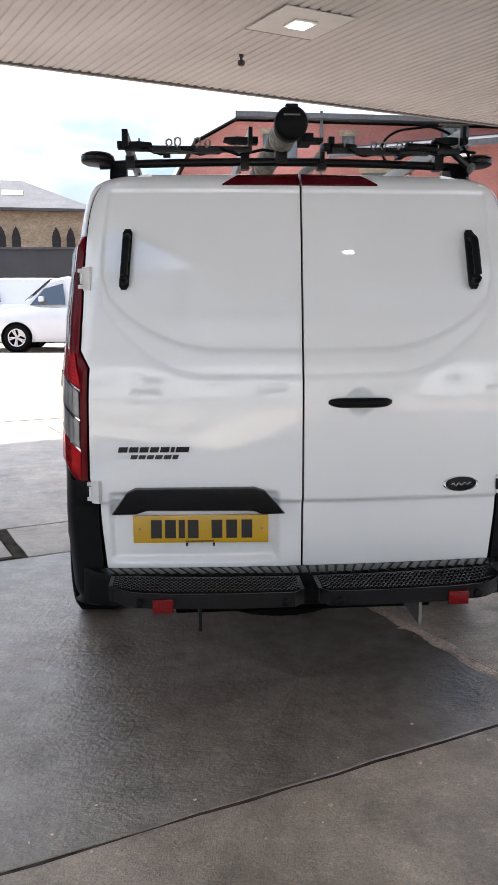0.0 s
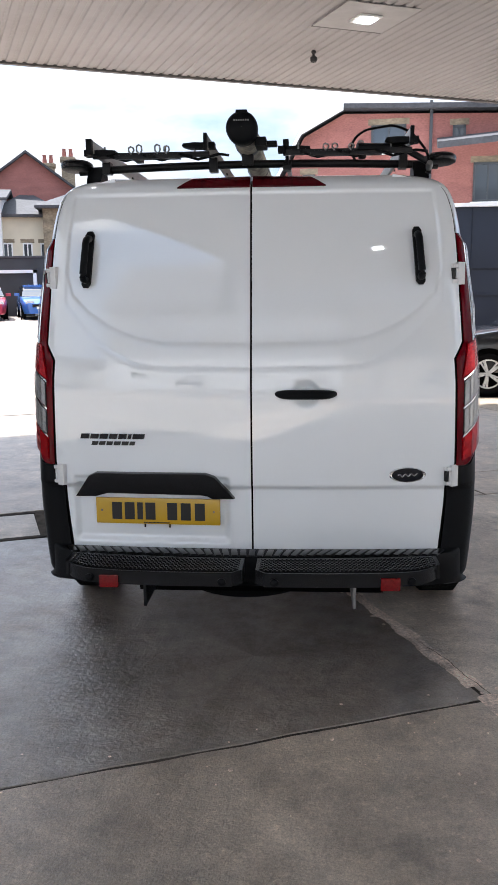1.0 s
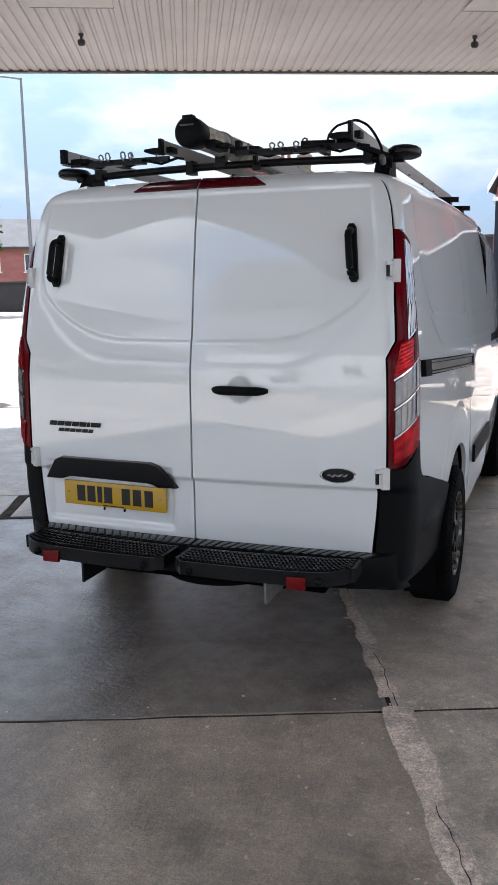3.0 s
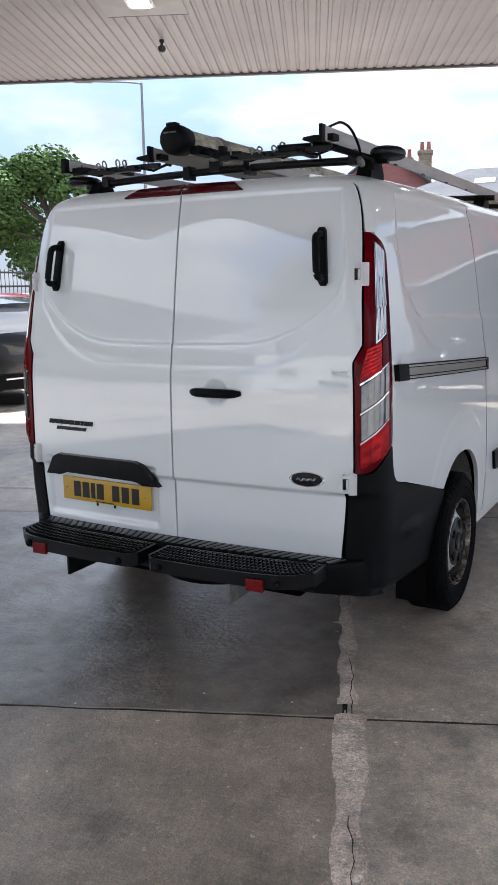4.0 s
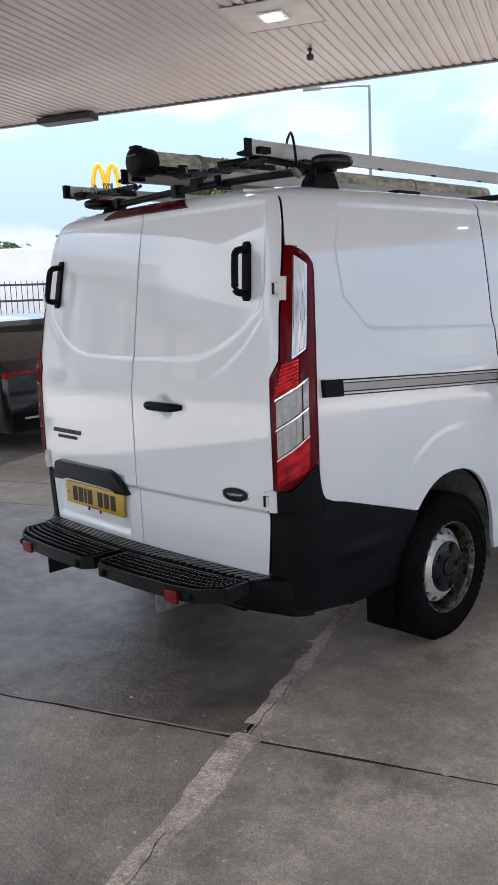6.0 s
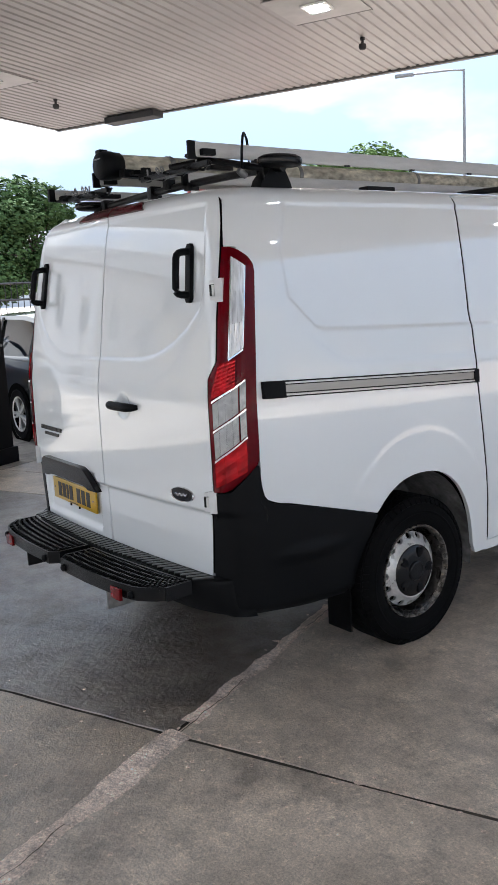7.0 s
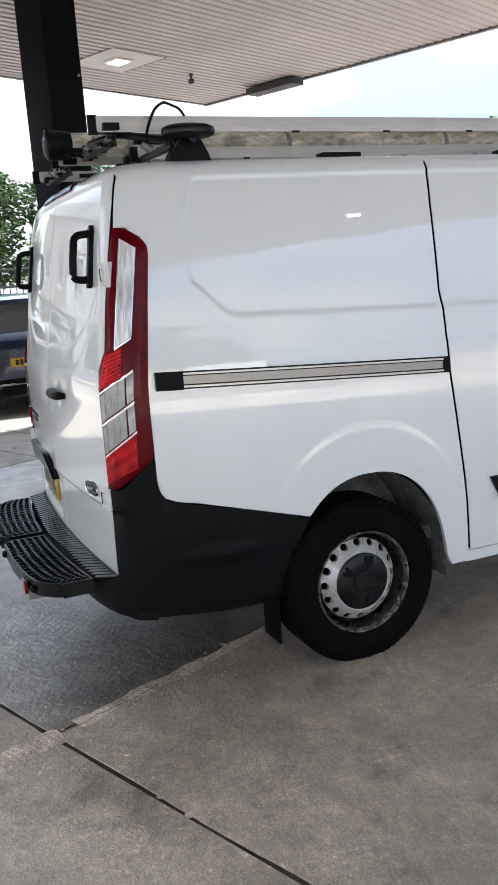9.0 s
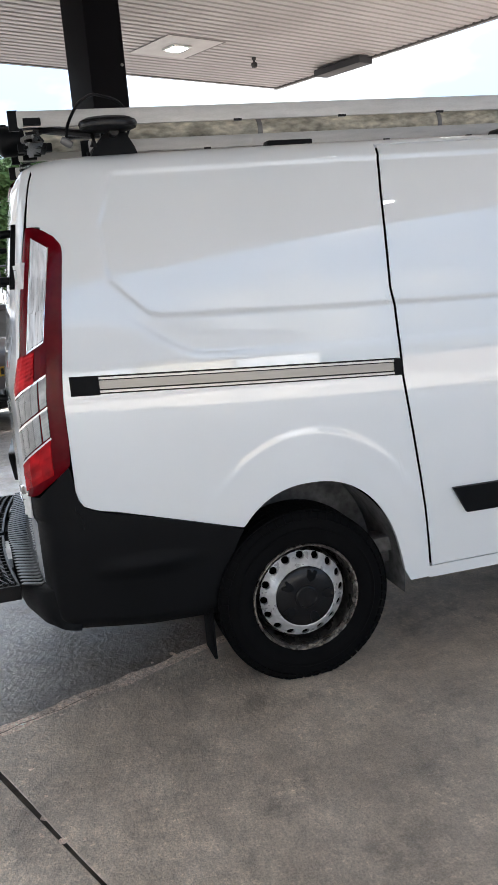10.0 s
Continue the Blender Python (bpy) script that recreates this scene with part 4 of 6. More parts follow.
# roof
rows = []
for v in np.linspace(0, 1, 40):
    row = []
    for u in np.linspace(-1, 1, 33):
        y_rear = 0.150 + 0.07 * abs(u) ** 3
        y = y_rear + (3.25 - y_rear) * v
        w = min(by_y(min(max(y, 0.33), 4), 1.994)[0], by_y(3, 1.994)[0]) * (0.93 + 0.07 * smooth01(v * 12))
        row.append((u * (w - 0.004), y, 1.993 + 0.026 * (1 - abs(u) ** 2.2) * smooth01((y - 0.10) / 0.5)))
    rows.append(row)
part("roof", grid_panel(rows, 0.015), PAINT, van, "white roof panel")
# dark core under the panel gaps
bm = bmesh.new()
core_rows = []
for z in (0.34, 0.60, 0.785, 0.80, 1.15, 1.45, 1.7, 1.9, 1.96):
    ring = []
    for s in (-.60, -.3, -.14, -.06, 0, .05, .12, .25, .45, .62):
        x, y, _ = by_s(s, z)
        ring.append((max(0.0, x - 0.030), y + 0.030))
    for y in (0.66, 1.36, 1.5, 2.6, 3.0):
        ring.append((by_y(y, z)[0] - (0.36 if y <= 1.36 and z < 0.79 else 0.03), y))
    core_rows.append([bm.verts.new((-x, y, z)) for x, y in reversed(ring)] + [bm.verts.new((x, y, z)) for x, y in ring])
for a, b in zip(core_rows, core_rows[1:]):
    for k in range(len(a) - 1):
        bm.faces.new((a[k], a[k + 1], b[k + 1], b[k]))
bm.faces.new(core_rows[0])
bm.faces.new(core_rows[-1])
part("body_cavity", bm, GAP, van)


# cab and bonnet
def cab():
    ysts = [2.632, 3.0, 3.25, 3.5, 3.8, 4.05, 4.3, 4.6, 4.8, 4.90, 4.94]
    top = [1.99, 1.985, 1.96, 1.83, 1.58, 1.30, 1.20, 1.10, 0.98, 0.80, 0.55]
    wid = [0.965, 0.965, 0.965, 0.965, 0.96, 0.97, 0.955, 0.90, 0.82, 0.70, 0.55]
    bm = bmesh.new()
    rings = []
    for y, zt, w in zip(ysts, top, wid):
        ring = []
        for zz, f in ((0.27, 0.95), (0.5, 0.99), (0.8, 1.0), (1.05, 1.0)):
            z = min(zz, 0.27 + (zt - 0.27) * (zz - 0.27) / 1.0) if zt < 1.35 else zz
            ring.append((w * f, z))
        if zt > 1.35:
            for z, f in ((zt * 0.8 + 0.2, 0.955), (zt - 0.05, 0.875), (zt - 0.012, 0.80), (zt, 0.60)):
                ring.append((w * f, z))
        else:
            for f, dz in ((0.96, 0.06), (0.90, 0.03), (0.75, 0.01), (0.5, 0.0)):
                ring.append((w * f, zt - dz))
        ring.append((0.0, zt + 0.02))
        pts = [(-x, y, z) for x, z in ring[:-1]] + [(0, y, ring[-1][1])] + [(x, y, z) for x, z in reversed(ring[:-1])]
        rings.append([bm.verts.new(p) for p in pts])
    for a, b in zip(rings, rings[1:]):
        for k in range(len(a) - 1):
            bm.faces.new((a[k], a[k + 1], b[k + 1], b[k]))
    bm.faces.new(rings[-1])
    body = part("cab_body", bm, PAINT, van, "white cab and bonnet")
    for sx in (-1, 1):
        bm = bmesh.new()
        prism([(2.78, 1.16), (3.98, 1.14), (3.55, 1.68), (3.30, 1.82), (2.80, 1.84)], 0.0, 0.012, lambda u, v, w: Vector((sx * (0.962 - 0.17 * max(0, v - 1.1) + w), u, v)), 0.0, bm)
        part("cab_window", bm, GLASS_DARK, body, "dark side window")
        bm = bmesh.new()
        prism([(4.35, 0.98), (4.72, 0.86), (4.86, 0.86), (4.72, 1.0), (4.45, 1.08)], 0.0, 0.02, lambda u, v, w: Vector((sx * (0.97 - 0.32 * max(0, u - 4.3) ** 1.2 + w), u, v)), 0.0, bm)
        part("headlamp", bm, CLEAR_TALL, body)
    bm = bmesh.new()
    prism([(-0.78, 4.08), (0.78, 4.08), (0.66, 3.36), (-0.66, 3.36)], 0.0, 0.012, lambda u, v, w: Vector((u, v, 1.325 + (4.05 - v) * 0.96 + w)), 0.0, bm)
    part("windscreen", bm, GLASS_DARK, body, "windscreen")
    bm = boxes([(-0.80, 4.86, 0.30, 0.80, 4.97, 0.52)], 0.03)
    part("front_bumper", bm, BLACK_PLASTIC, body)
    bm = boxes([(-0.55, 4.88, 0.56, 0.55, 4.95, 0.80)], 0.02)
    part("grille", bm, BLACK_GLOSS, body)


cab()
for sx in (-1, 1):
    bm = bmesh.new()
    box(bm, 0.92, 3.62, 1.14, 1.02, 3.70, 1.22, 0.012, Matrix.Diagonal((sx, 1, 1, 1)))
    box(bm, 0.955, 3.58, 1.20, 1.115, 3.72, 1.50, 0.05, Matrix.Diagonal((sx, 1, 1, 1)))
    mirror = part("wing_mirror", bm, BLACK_GLOSS, van, "black wing mirror")
    bm = bmesh.new()
    box(bm, 0.975, 3.572, 1.23, 1.095, 3.579, 1.47, 0.0, Matrix.Diagonal((sx, 1, 1, 1)))
    part("mirror_glass", bm, PANE_DARK, mirror)


# wheels
def wheel_parts(parent, x, y, r, sx, name="wheel", rim_r=None, mat_rim=None, detailed=True):
    rim_r = rim_r or r * 0.615
    turn = Matrix.Rotation(radians(90) * sx, 4, "Y")
    c = (x, y, r - 0.008)
    w = 0.105 if detailed else 0.095
    tyre = lathe([(rim_r, -w * 0.88), (rim_r + 0.02, -w * 0.98), (r - 0.045, -w * 1.02), (r - 0.012, -w * 0.86), (r, -w * 0.6), (r, w * 0.6), (r - 0.012, w * 0.86), (r - 0.045, w * 1.02), (rim_r + 0.03, w * 1.0),
                  (rim_r + 0.008, w * 0.93), (rim_r - 0.004, w * 0.80)], c, turn, 56)
    wheel = part(name, tyre, RUBBER, parent, "black tyre on a steel wheel")
    if not detailed:
        part("rim", lathe([(rim_r, w * 0.82), (rim_r * 0.9, w * 0.75), (rim_r * 0.8, w * 0.4), (rim_r * 0.3, w * 0.55), (0.001, w * 0.6)], c, turn, 24), mat_rim or STEEL, wheel)
        return wheel
    bm = bmesh.new()
    tread = []
    for k in range(72):
        a = 2 * math.pi * k / 72
        for q in (-0.062, -0.020, 0.022, 0.064):
            m = Matrix.Translation(c) @ turn @ Matrix.Rotation(a + q * 0.9, 4, "Z") @ Matrix.Translation((r + 0.002, 0, q))
            box(bm, -0.007, -0.0125, -0.0185, 0.000, 0.0125, 0.0185, 0, m)
    for k in range(60):
        a = 2 * math.pi * (k + 0.5) / 60
        for q in (-1, 1):
            m = Matrix.Translation(c) @ turn @ Matrix.Rotation(a, 4, "Z") @ Matrix.Translation((r - 0.0195, 0, q * w * 0.885)) @ Matrix.Rotation(q * radians(38), 4, "Y")
            box(bm, -0.013, -0.0125, -0.006, 0.013, 0.0125, 0.0045, 0, m)
    part("tread", bm, RUBBER, wheel)
    part("sidewall_ring", lathe([(r - 0.060, w * 1.020), (r - 0.063, w * 1.045), (r - 0.068, w * 1.045), (r - 0.072, w * 1.015)], c, turn, 56), RUBBER, wheel)
    # steel disc with a ring of round holes
    part("rim_lip", lathe([(rim_r + 0.004, w * 0.88), (rim_r + 0.002, w * 0.97), (rim_r - 0.0035, w * 0.97), (rim_r - 0.007, w * 0.86), (rim_r - 0.009, w * 0.74)], c, turn, 56), RUSTY, wheel, "scuffed rusty rim edge")
    part("rim_well", lathe([(rim_r - 0.010, w * 0.745), (rim_r - 0.015, w * 0.30), (rim_r - 0.022, w * 0.05), (0.182, w * 0.10), (0.171, w * 0.40)], c, turn, 56), BARREL, wheel)
    bm = bmesh.new()
    n = 16
    m = Matrix.Translation(c) @ turn
    prof_z = lambda rr: w * 0.42 + (0.170 - rr) / 0.040 * 0.030
    for k in range(n):
        a0 = 2 * math.pi * k / n
        ha = math.pi / n
        outer = [(-1, -1), (0, -1), (1, -1), (1, 0), (1, 1), (0, 1), (-1, 1), (-1, 0)]
        ring_o, ring_i, ring_d = [], [], []
        for ua, ur in outer:
            rr = 0.150 + 0.020 * ur
            ang = a0 + ha * ua
            ring_o.append(bm.verts.new(m @ Vector((rr * math.cos(ang), rr * math.sin(ang), prof_z(rr)))))
            k_ = math.hypot(ua, ur)
            ri = 0.1555 + 0.0142 * ur / k_
            ai = a0 + 0.0165 / 0.155 * ua / k_
            ring_i.append(bm.verts.new(m @ Vector((ri * math.cos(ai), ri * math.sin(ai), prof_z(ri) - 0.001))))
            ring_d.append(bm.verts.new(m @ Vector((ri * math.cos(ai), ri * math.sin(ai), prof_z(ri) - 0.016))))
        for q in range(8):
            bm.faces.new((ring_o[q], ring_o[(q + 1) % 8], ring_i[(q + 1) % 8], ring_i[q]))
            bm.faces.new((ring_i[q], ring_i[(q + 1) % 8], ring_d[(q + 1) % 8], ring_d[q]))
    bmesh.ops.remove_doubles(bm, verts=bm.verts, dist=0.0008)
    zi = prof_z(0.130)
    lathe([(0.131, zi), (0.122, zi + 0.008), (0.108, zi + 0.005)], c, turn, 56, False, bm)
    part("wheel_disc", bm, STEEL, wheel, "silver steel disc with round holes")
    part("disc_back", lathe([(rim_r - 0.02, 0.0 - w * 0.1), (0.05, -w * 0.1), (0.001, -w * 0.1)], c, turn, 32), GAP, wheel)
    cap = part("hub_cap", lathe([(0.118, zi - 0.006), (0.117, zi + 0.010), (0.109, zi + 0.016), (0.066, zi + 0.021), (0.046, zi + 0.021), (0.044, zi + 0.027), (0.040, zi + 0.029), (0.036, zi + 0.025), (0.001, zi + 0.026)], c, turn, 48), BLACK_GLOSS, wheel, "black plastic hub cap")
    for k in range(5):
        a = 2 * math.pi * (k + 0.25) / 5
        mm = Matrix.Translation(c) @ turn @ Matrix.Rotation(a, 4, "Z") @ Matrix.Translation((0.088, 0, zi + 0.017))
        bm = bmesh.new()
        prism([(-0.026, -0.004), (-0.012, -0.016), (0.016, -0.019), (0.020, -0.010), (0.004, 0.0), (0.020, 0.010), (0.016, 0.019), (-0.012, 0.016), (-0.026, 0.004)], -0.006, 0.0065, lambda u, v, w_: mm @ Vector((u, v, w_)), 0.002, bm)
        part("cap_boss", bm, BLACK_PLASTIC, cap)
    return wheel


for sx in (-1, 1):
    for y in (0.930, 3.862):
        wheel_parts(van, sx * 0.885, y, 0.336, sx)
    # arch liner and mud flap
    bm = bmesh.new()
    rings = []
    for a in np.linspace(-0.15, math.pi + 0.15, 30):
        yy, zz = 0.985 + 0.372 * math.cos(a), 0.32 + 0.448 * math.sin(a)
        rings.append([bm.verts.new((sx * x, yy, zz)) for x in (0.945, 0.93, 0.70, 0.62)])
    for a, b in zip(rings, rings[1:]):
        for k in range(3):
            bm.faces.new((a[k], a[k + 1], b[k + 1], b[k]))
    bm.faces.new([r[3] for r in rings])
    part("arch_liner", bm, LINER, van, "black plastic wheel arch liner")
    bm = bmesh.new()
    box(bm, sx * 0.79, 0.566, 0.13, sx * 0.930, 0.578, 0.50, 0.004)
    part("mud_flap", bm, RUBBER, van)
bm = boxes([(-0.62, 0.2, 0.30, 0.62, 4.4, 0.42), (-0.86, 0.93 - 0.04, 0.29, 0.86, 0.93 + 0.04, 0.37), (-0.80, 1.5, 0.255, 0.80, 2.7, 0.34), (-0.5, 0.05, 0.27, 0.55, 0.15, 0.36)], 0.015)
part("underbody", bm, GAP, van)
# unseen spare wheel, added to keep light from under the van
part("spare_wheel", lathe([(0.05, -0.07), (0.20, -0.09), (0.29, -0.095), (0.325, -0.05), (0.325, 0.05), (0.29, 0.09), (0.05, 0.09)], (-0.05, 0.42, 0.31), Matrix.Identity(4), 36), RUBBER, van)
for sx in (-1, 1):
    bm = boxes([(sx * 0.80 - 0.05, 1.22, 0.40, sx * 0.80 + 0.05, 1.37, 0.46), (sx * 0.78 - 0.03, 0.95, 0.34, sx * 0.78 + 0.03, 1.60, 0.385)], 0.008)
    part("leaf_spring", bm, LINER, van)

# rear step: two tread plates on brackets
step = thing("rear_step", "black steel rear step with two tread plates behind the van", "vehicle step")
for sx in (-1, 1):
    def yb(x, f):
        """Across the plate from its inner to its outer edge at x."""
        inner = -0.155 + 0.055 * (x / 0.72) ** 2
        outer = line(x, [(.03, -.300), (.065, -.338), (.30, -.338), (.52, -.322), (.64, -.298), (.70, -.255), (.735, -.200)])
        return inner + (outer - inner) * f
    xs = [.03, .045, .065] + [round(float(v), 4) for v in np.linspace(.09, .735, 24)]
    bm = bmesh.new()
    for za, zb, fa, fb in ((.432, .487, .955, 1.0), (.462, .487, 0.0, .05)):
        q = []
        for x in xs:
            q.append([bm.verts.new((sx * x, yb(x, f), z)) for f, z in ((fa, za), (fb, za), (fb, zb), (fa, zb))])
        for a, b in zip(q, q[1:]):
            for k in range(4):
                bm.faces.new((a[k], b[k], b[(k + 1) % 4], a[(k + 1) % 4]))
        bm.faces.new(q[0])
        bm.faces.new(q[-1])
    for x0, x1 in ((.026, .040), (.725, .739)):
        box(bm, sx * x0, yb(x0, 1.0), .432, sx * x1, yb(x0, 0.0), .487)
    frame_part = part("plate_frame", bm, BLACK_METAL, step, "black powder coated step frame")
    for f in (0.18, 0.34, 0.50, 0.66, 0.82):
        bm = bmesh.new()
        q = []
        for x in xs:
            q.append([bm.verts.new((sx * x, yb(x, f + df), z)) for df, z in ((-0.032, .468), (0.032, .468), (0.026, .487), (-0.026, .487))])
        for a, b in zip(q, q[1:]):
            for k in range(4):
                bm.faces.new((a[k], b[k], b[(k + 1) % 4], a[(k + 1) % 4]))
        for k in range(40):
            x = 0.05 + k * 0.017
            if x < 0.72:
                box(bm, sx * x - 0.005, yb(x, f) - 0.006, .486, sx * x + 0.005, yb(x, f) + 0.006, .4925)
        part("tread_bar", bm, BLACK_METAL, frame_part)
    for k in range(15):
        x = 0.075 + k * 0.0455
        part("cross_web", boxes([(sx * x - 0.004, yb(x, .97), .466, sx * x + 0.004, yb(x, .03), .480)]), BLACK_METAL, frame_part)
    bm = boxes([(sx * .538 - .037, -.333, .421, sx * .538 + .037, -.318, .470)], 0.004)
    part("reflector", bm, REFLECT, step, "small red rectangular reflector")
    for x in (0.10, 0.62):
        part("bolt", lathe([(0.016, 0), (0.016, 0.010), (0.009, 0.016), (0.001, 0.017)], (sx * x, yb(x, 1.0), .452), Matrix.Rotation(radians(90), 4, "X"), 12), BLACK_PLASTIC, step)
    bm = boxes([(sx * .405 - .006, -.30, .335, sx * .405 + .006, -.05, .455), (sx * .405 - .045, -.20, .385, sx * .405 + .0, -.185, .45)], 0.003)
    part("bracket", bm, GALV if sx > 0 else BLACK_METAL, step, "steel bracket hanging under the step")
    bm = boxes([(sx * .40 - .16, -.22, .415, sx * .40 + .20, -.08, .440)], 0.004)
    part("bearer", bm, BLACK_METAL, step)


# ---- roof rack ----
rack = thing("roof_rack", "aluminium and black roof rack with ladder rails on the van roof", "roof rack")
# two cross bars on black feet
for y in (0.43, 2.30, 2.95):
    zt = 2.062
    bm = sweep([(x, y, zt + 0.020 * (1 - (x / 0.8) ** 2)) for x in np.linspace(-0.78, 0.78, 15)], 0.017, 10)
    bar = part("cross_bar", bm, BLACK_METAL, rack, "dark round cross bar")
    for sx in (-1, 1):
        bm = bmesh.new()
        prism([(-0.085, 0), (0.085, 0), (0.075, 0.03), (0.045, 0.085), (-0.02, 0.09), (-0.07, 0.035)], -0.03, 0.035, lambda u, v, w: Vector((sx * (0.700 + w), y + u, 1.985 + v)), 0.01, bm)
        part("foot", bm, BLACK_PLASTIC, bar, "black plastic mounting foot")
        if y < 1:
            bm = bmesh.new()
            lathe([(0.001, -0.026), (0.085, -0.026), (0.105, -0.018), (0.105, 0.012), (0.085, 0.022), (0.001, 0.026)], (0, 0, 0), Matrix.Translation((sx * 0.785, y - 0.02, 2.085)) @ Matrix.Diagonal((0.62, 0.92, 0.85, 1)), 28, False, bm)
            pad = part("end_roller", bm, BLACK_PLASTIC, bar, "flat oval black end pad")
            bm = bmesh.new()
            lathe([(0.106, -0.014), (0.110, 0.0), (0.106, 0.010)], (0, 0, 0), Matrix.Translation((sx * 0.785, y - 0.02, 2.085)) @ Matrix.Diagonal((0.62, 0.92, 0.85, 1)), 28, False, bm)
            part("pad_band", bm, BLACK_GLOSS, pad)
# four long box rails with black ends and forks
RAILS = ((-0.655, 0.100, 2.096, 0.048), (-0.185, 0.105, 2.106, 0.052), (0.135, 0.380, 2.082, 0.050), (0.630, 0.085, 2.108, 0.056))
for n_, (x, y0, z0, h) in enumerate(RAILS):
    hw = 0.0115 if n_ == 0 else 0.0075
    bm = boxes([(x - hw, y0 + 0.030, z0, x + hw, 3.05, z0 + h)], 0.003)
    rail = part("ladder_rail", bm, ALUMINIUM, rack, "weathered aluminium box rail")
    bm = boxes([(x - hw + 0.0004, y0, z0 - 0.010, x + hw - 0.0004, y0 + 0.036, z0 + h + 0.003)], 0.003)
    cap = part("end_cap", bm, BLACK_PLASTIC, rail, "black plastic rail end cap")
    inward = 1 if n_ in (0, 2) else -1
    yf, zf = (y0 + 0.05, z0 + (0.012 if n_ == 0 else 0.024)) if n_ != 2 else (0.175, 2.112)
    if n_ == 2:
        part("fork_post", boxes([(x - 0.012, 0.175, 2.080, x + 0.012, 0.215, 2.142)], 0.006), BLACK_PLASTIC, rail)
    bm = bmesh.new()
    prism([(-0.020, -0.020), (0.080, -0.020), (0.112, -0.010), (0.108, 0.000), (0.060, 0.004), (0.020, 0.002), (0.004, 0.004), (-0.020, 0.004)], 0.0, 0.060,
          lambda u, v, w: Vector((x + inward * (u - 0.012), yf + w, zf + v)), 0.004, bm)
    part("fork", bm, BLACK_PLASTIC, rail, "black plastic ladder fork")
    bm = boxes([(x - 0.018, 0.40, 2.050, x + 0.018, 0.46, z0 + 0.004)], 0.004)
    part("rail_clamp", bm, BLACK_METAL, rail)
    for k in range(5):
        part("rail_rivet", boxes([(x + 0.010, 0.9 + 0.42 * k, z0 - 0.005, x + 0.0165, 0.9 + 0.42 * k + 0.03, z0 + 0.003)]), BLACK_METAL, rail)
# carriers between rail pairs, with hooks and clips
for xa, xb in ((-0.655, -0.175), (0.135, 0.640)):
    bm = bmesh.new()
    box(bm, xa, 0.165, 2.078, xb, 0.185, 2.100, 0.003)
    box(bm, xa + 0.10, 0.155, 2.074, xb - 0.12, 0.205, 2.090, 0.003)
    car = part("carrier_bar", bm, BLACK_METAL, rack, "dark flat carrier bar with wire hooks")
    for k in range(2):
        for q in (0, 0.034):
            x = xa + 0.15 + 0.115 * k + q + 0.012 * math.sin(9 * q + 5 * k + xa * 7)
            dz = 0.006 * math.sin(13 * x + 40 * q)
            bm = sweep([(x, 0.16, 2.092), (x - 0.010, 0.155, 2.104), (x - 0.009, 0.152, 2.116 + dz), (x, 0.150, 2.121 + dz), (x + 0.010, 0.148, 2.116 + dz), (x + 0.012, 0.154, 2.106), (x + 0.005, 0.158, 2.098)], 0.0036, 6)
            part("hook", bm, GALV, car)
    for q in (0.05, 0.30, 0.42):
        x = xa + q
        part("pin", sweep([(x, 0.175, 2.09), (x, 0.172, 2.126)], 0.0038, 6), GALV, car)
    for k in range(3):
        x = xa + 0.06 + 0.15 * k
        bm = sweep([(x, 0.15, 2.088), (x + 0.07, 0.20, 2.073), (x + 0.16, 0.17, 2.088), (x + 0.20, 0.14, 2.078)], 0.006, 6)
        part("strap", bm, BLACK_PLASTIC, car)
# slanting stay at the corner, and the roller bar clamp
for x in (0.455, -0.505):
    part("stay", boxes([(x - 0.015, 0.30, 2.092, x + 0.015, 0.42, 2.112)], 0.004), BLACK_METAL, rack)
bm = sweep([(0.42, 0.14, 2.10), (0.60, 0.20, 2.105), (0.74, 0.36, 2.06), (0.73, 0.36, 2.02)], 0.014, 8)
part("stay", bm, BLACK_METAL, rack)

pipe = thing("carrier_tube", "grimy cream pipe tube with a black cap on the rack", "pipe tube")
bm = sweep([(-0.035, 0.11, 2.170), (-0.033, 1.0, 2.170), (-0.03, 2.95, 2.17)], 0.052, 24)
part("tube", bm, TUBE, pipe)
part("cap", lathe([(0.001, 0.118), (0.046, 0.116), (0.057, 0.108), (0.0625, 0.098), (0.0625, 0.052), (0.059, 0.042), (0.0585, 0.012), (0.0535, 0.006)], (-0.035, 0.17, 2.170), Matrix.Rotation(radians(90), 4, "X"), 32), BLACK_PLASTIC, pipe, "black plastic screw cap")
bm = boxes([(0.012, 0.13, 2.112, 0.058, 0.27, 2.146), (0.040, 0.155, 2.118, 0.100, 0.235, 2.134)], 0.006)
part("cap_bracket", bm, BLACK_PLASTIC, pipe, "black plastic tube bracket")
bm = boxes([(-0.058, 0.058, 2.222, -0.012, 0.098, 2.236)], 0.006)
part("cap_latch", bm, BLACK_PLASTIC, pipe)
bm = bmesh.new()
for k in range(7):
    box(bm, -0.065 + 0.009 * k, 0.0515, 2.192, -0.060 + 0.009 * k, 0.0535, 2.198)
part("cap_lettering_bars", bm, GALV, pipe)
for y in (0.42, 1.2, 2.1):
    part("tube_clamp", lathe([(0.052, -0.012), (0.057, -0.010), (0.057, 0.010), (0.052, 0.012)], (-0.034, y, 2.170), Matrix.Rotation(radians(90), 4, "X"), 24), GALV, pipe, "steel pipe clamp")
    bm = boxes([(-0.06, y - 0.02, 2.075, -0.01, y + 0.02, 2.122)], 0.004)
    part("tube_saddle", bm, BLACK_METAL, pipe)
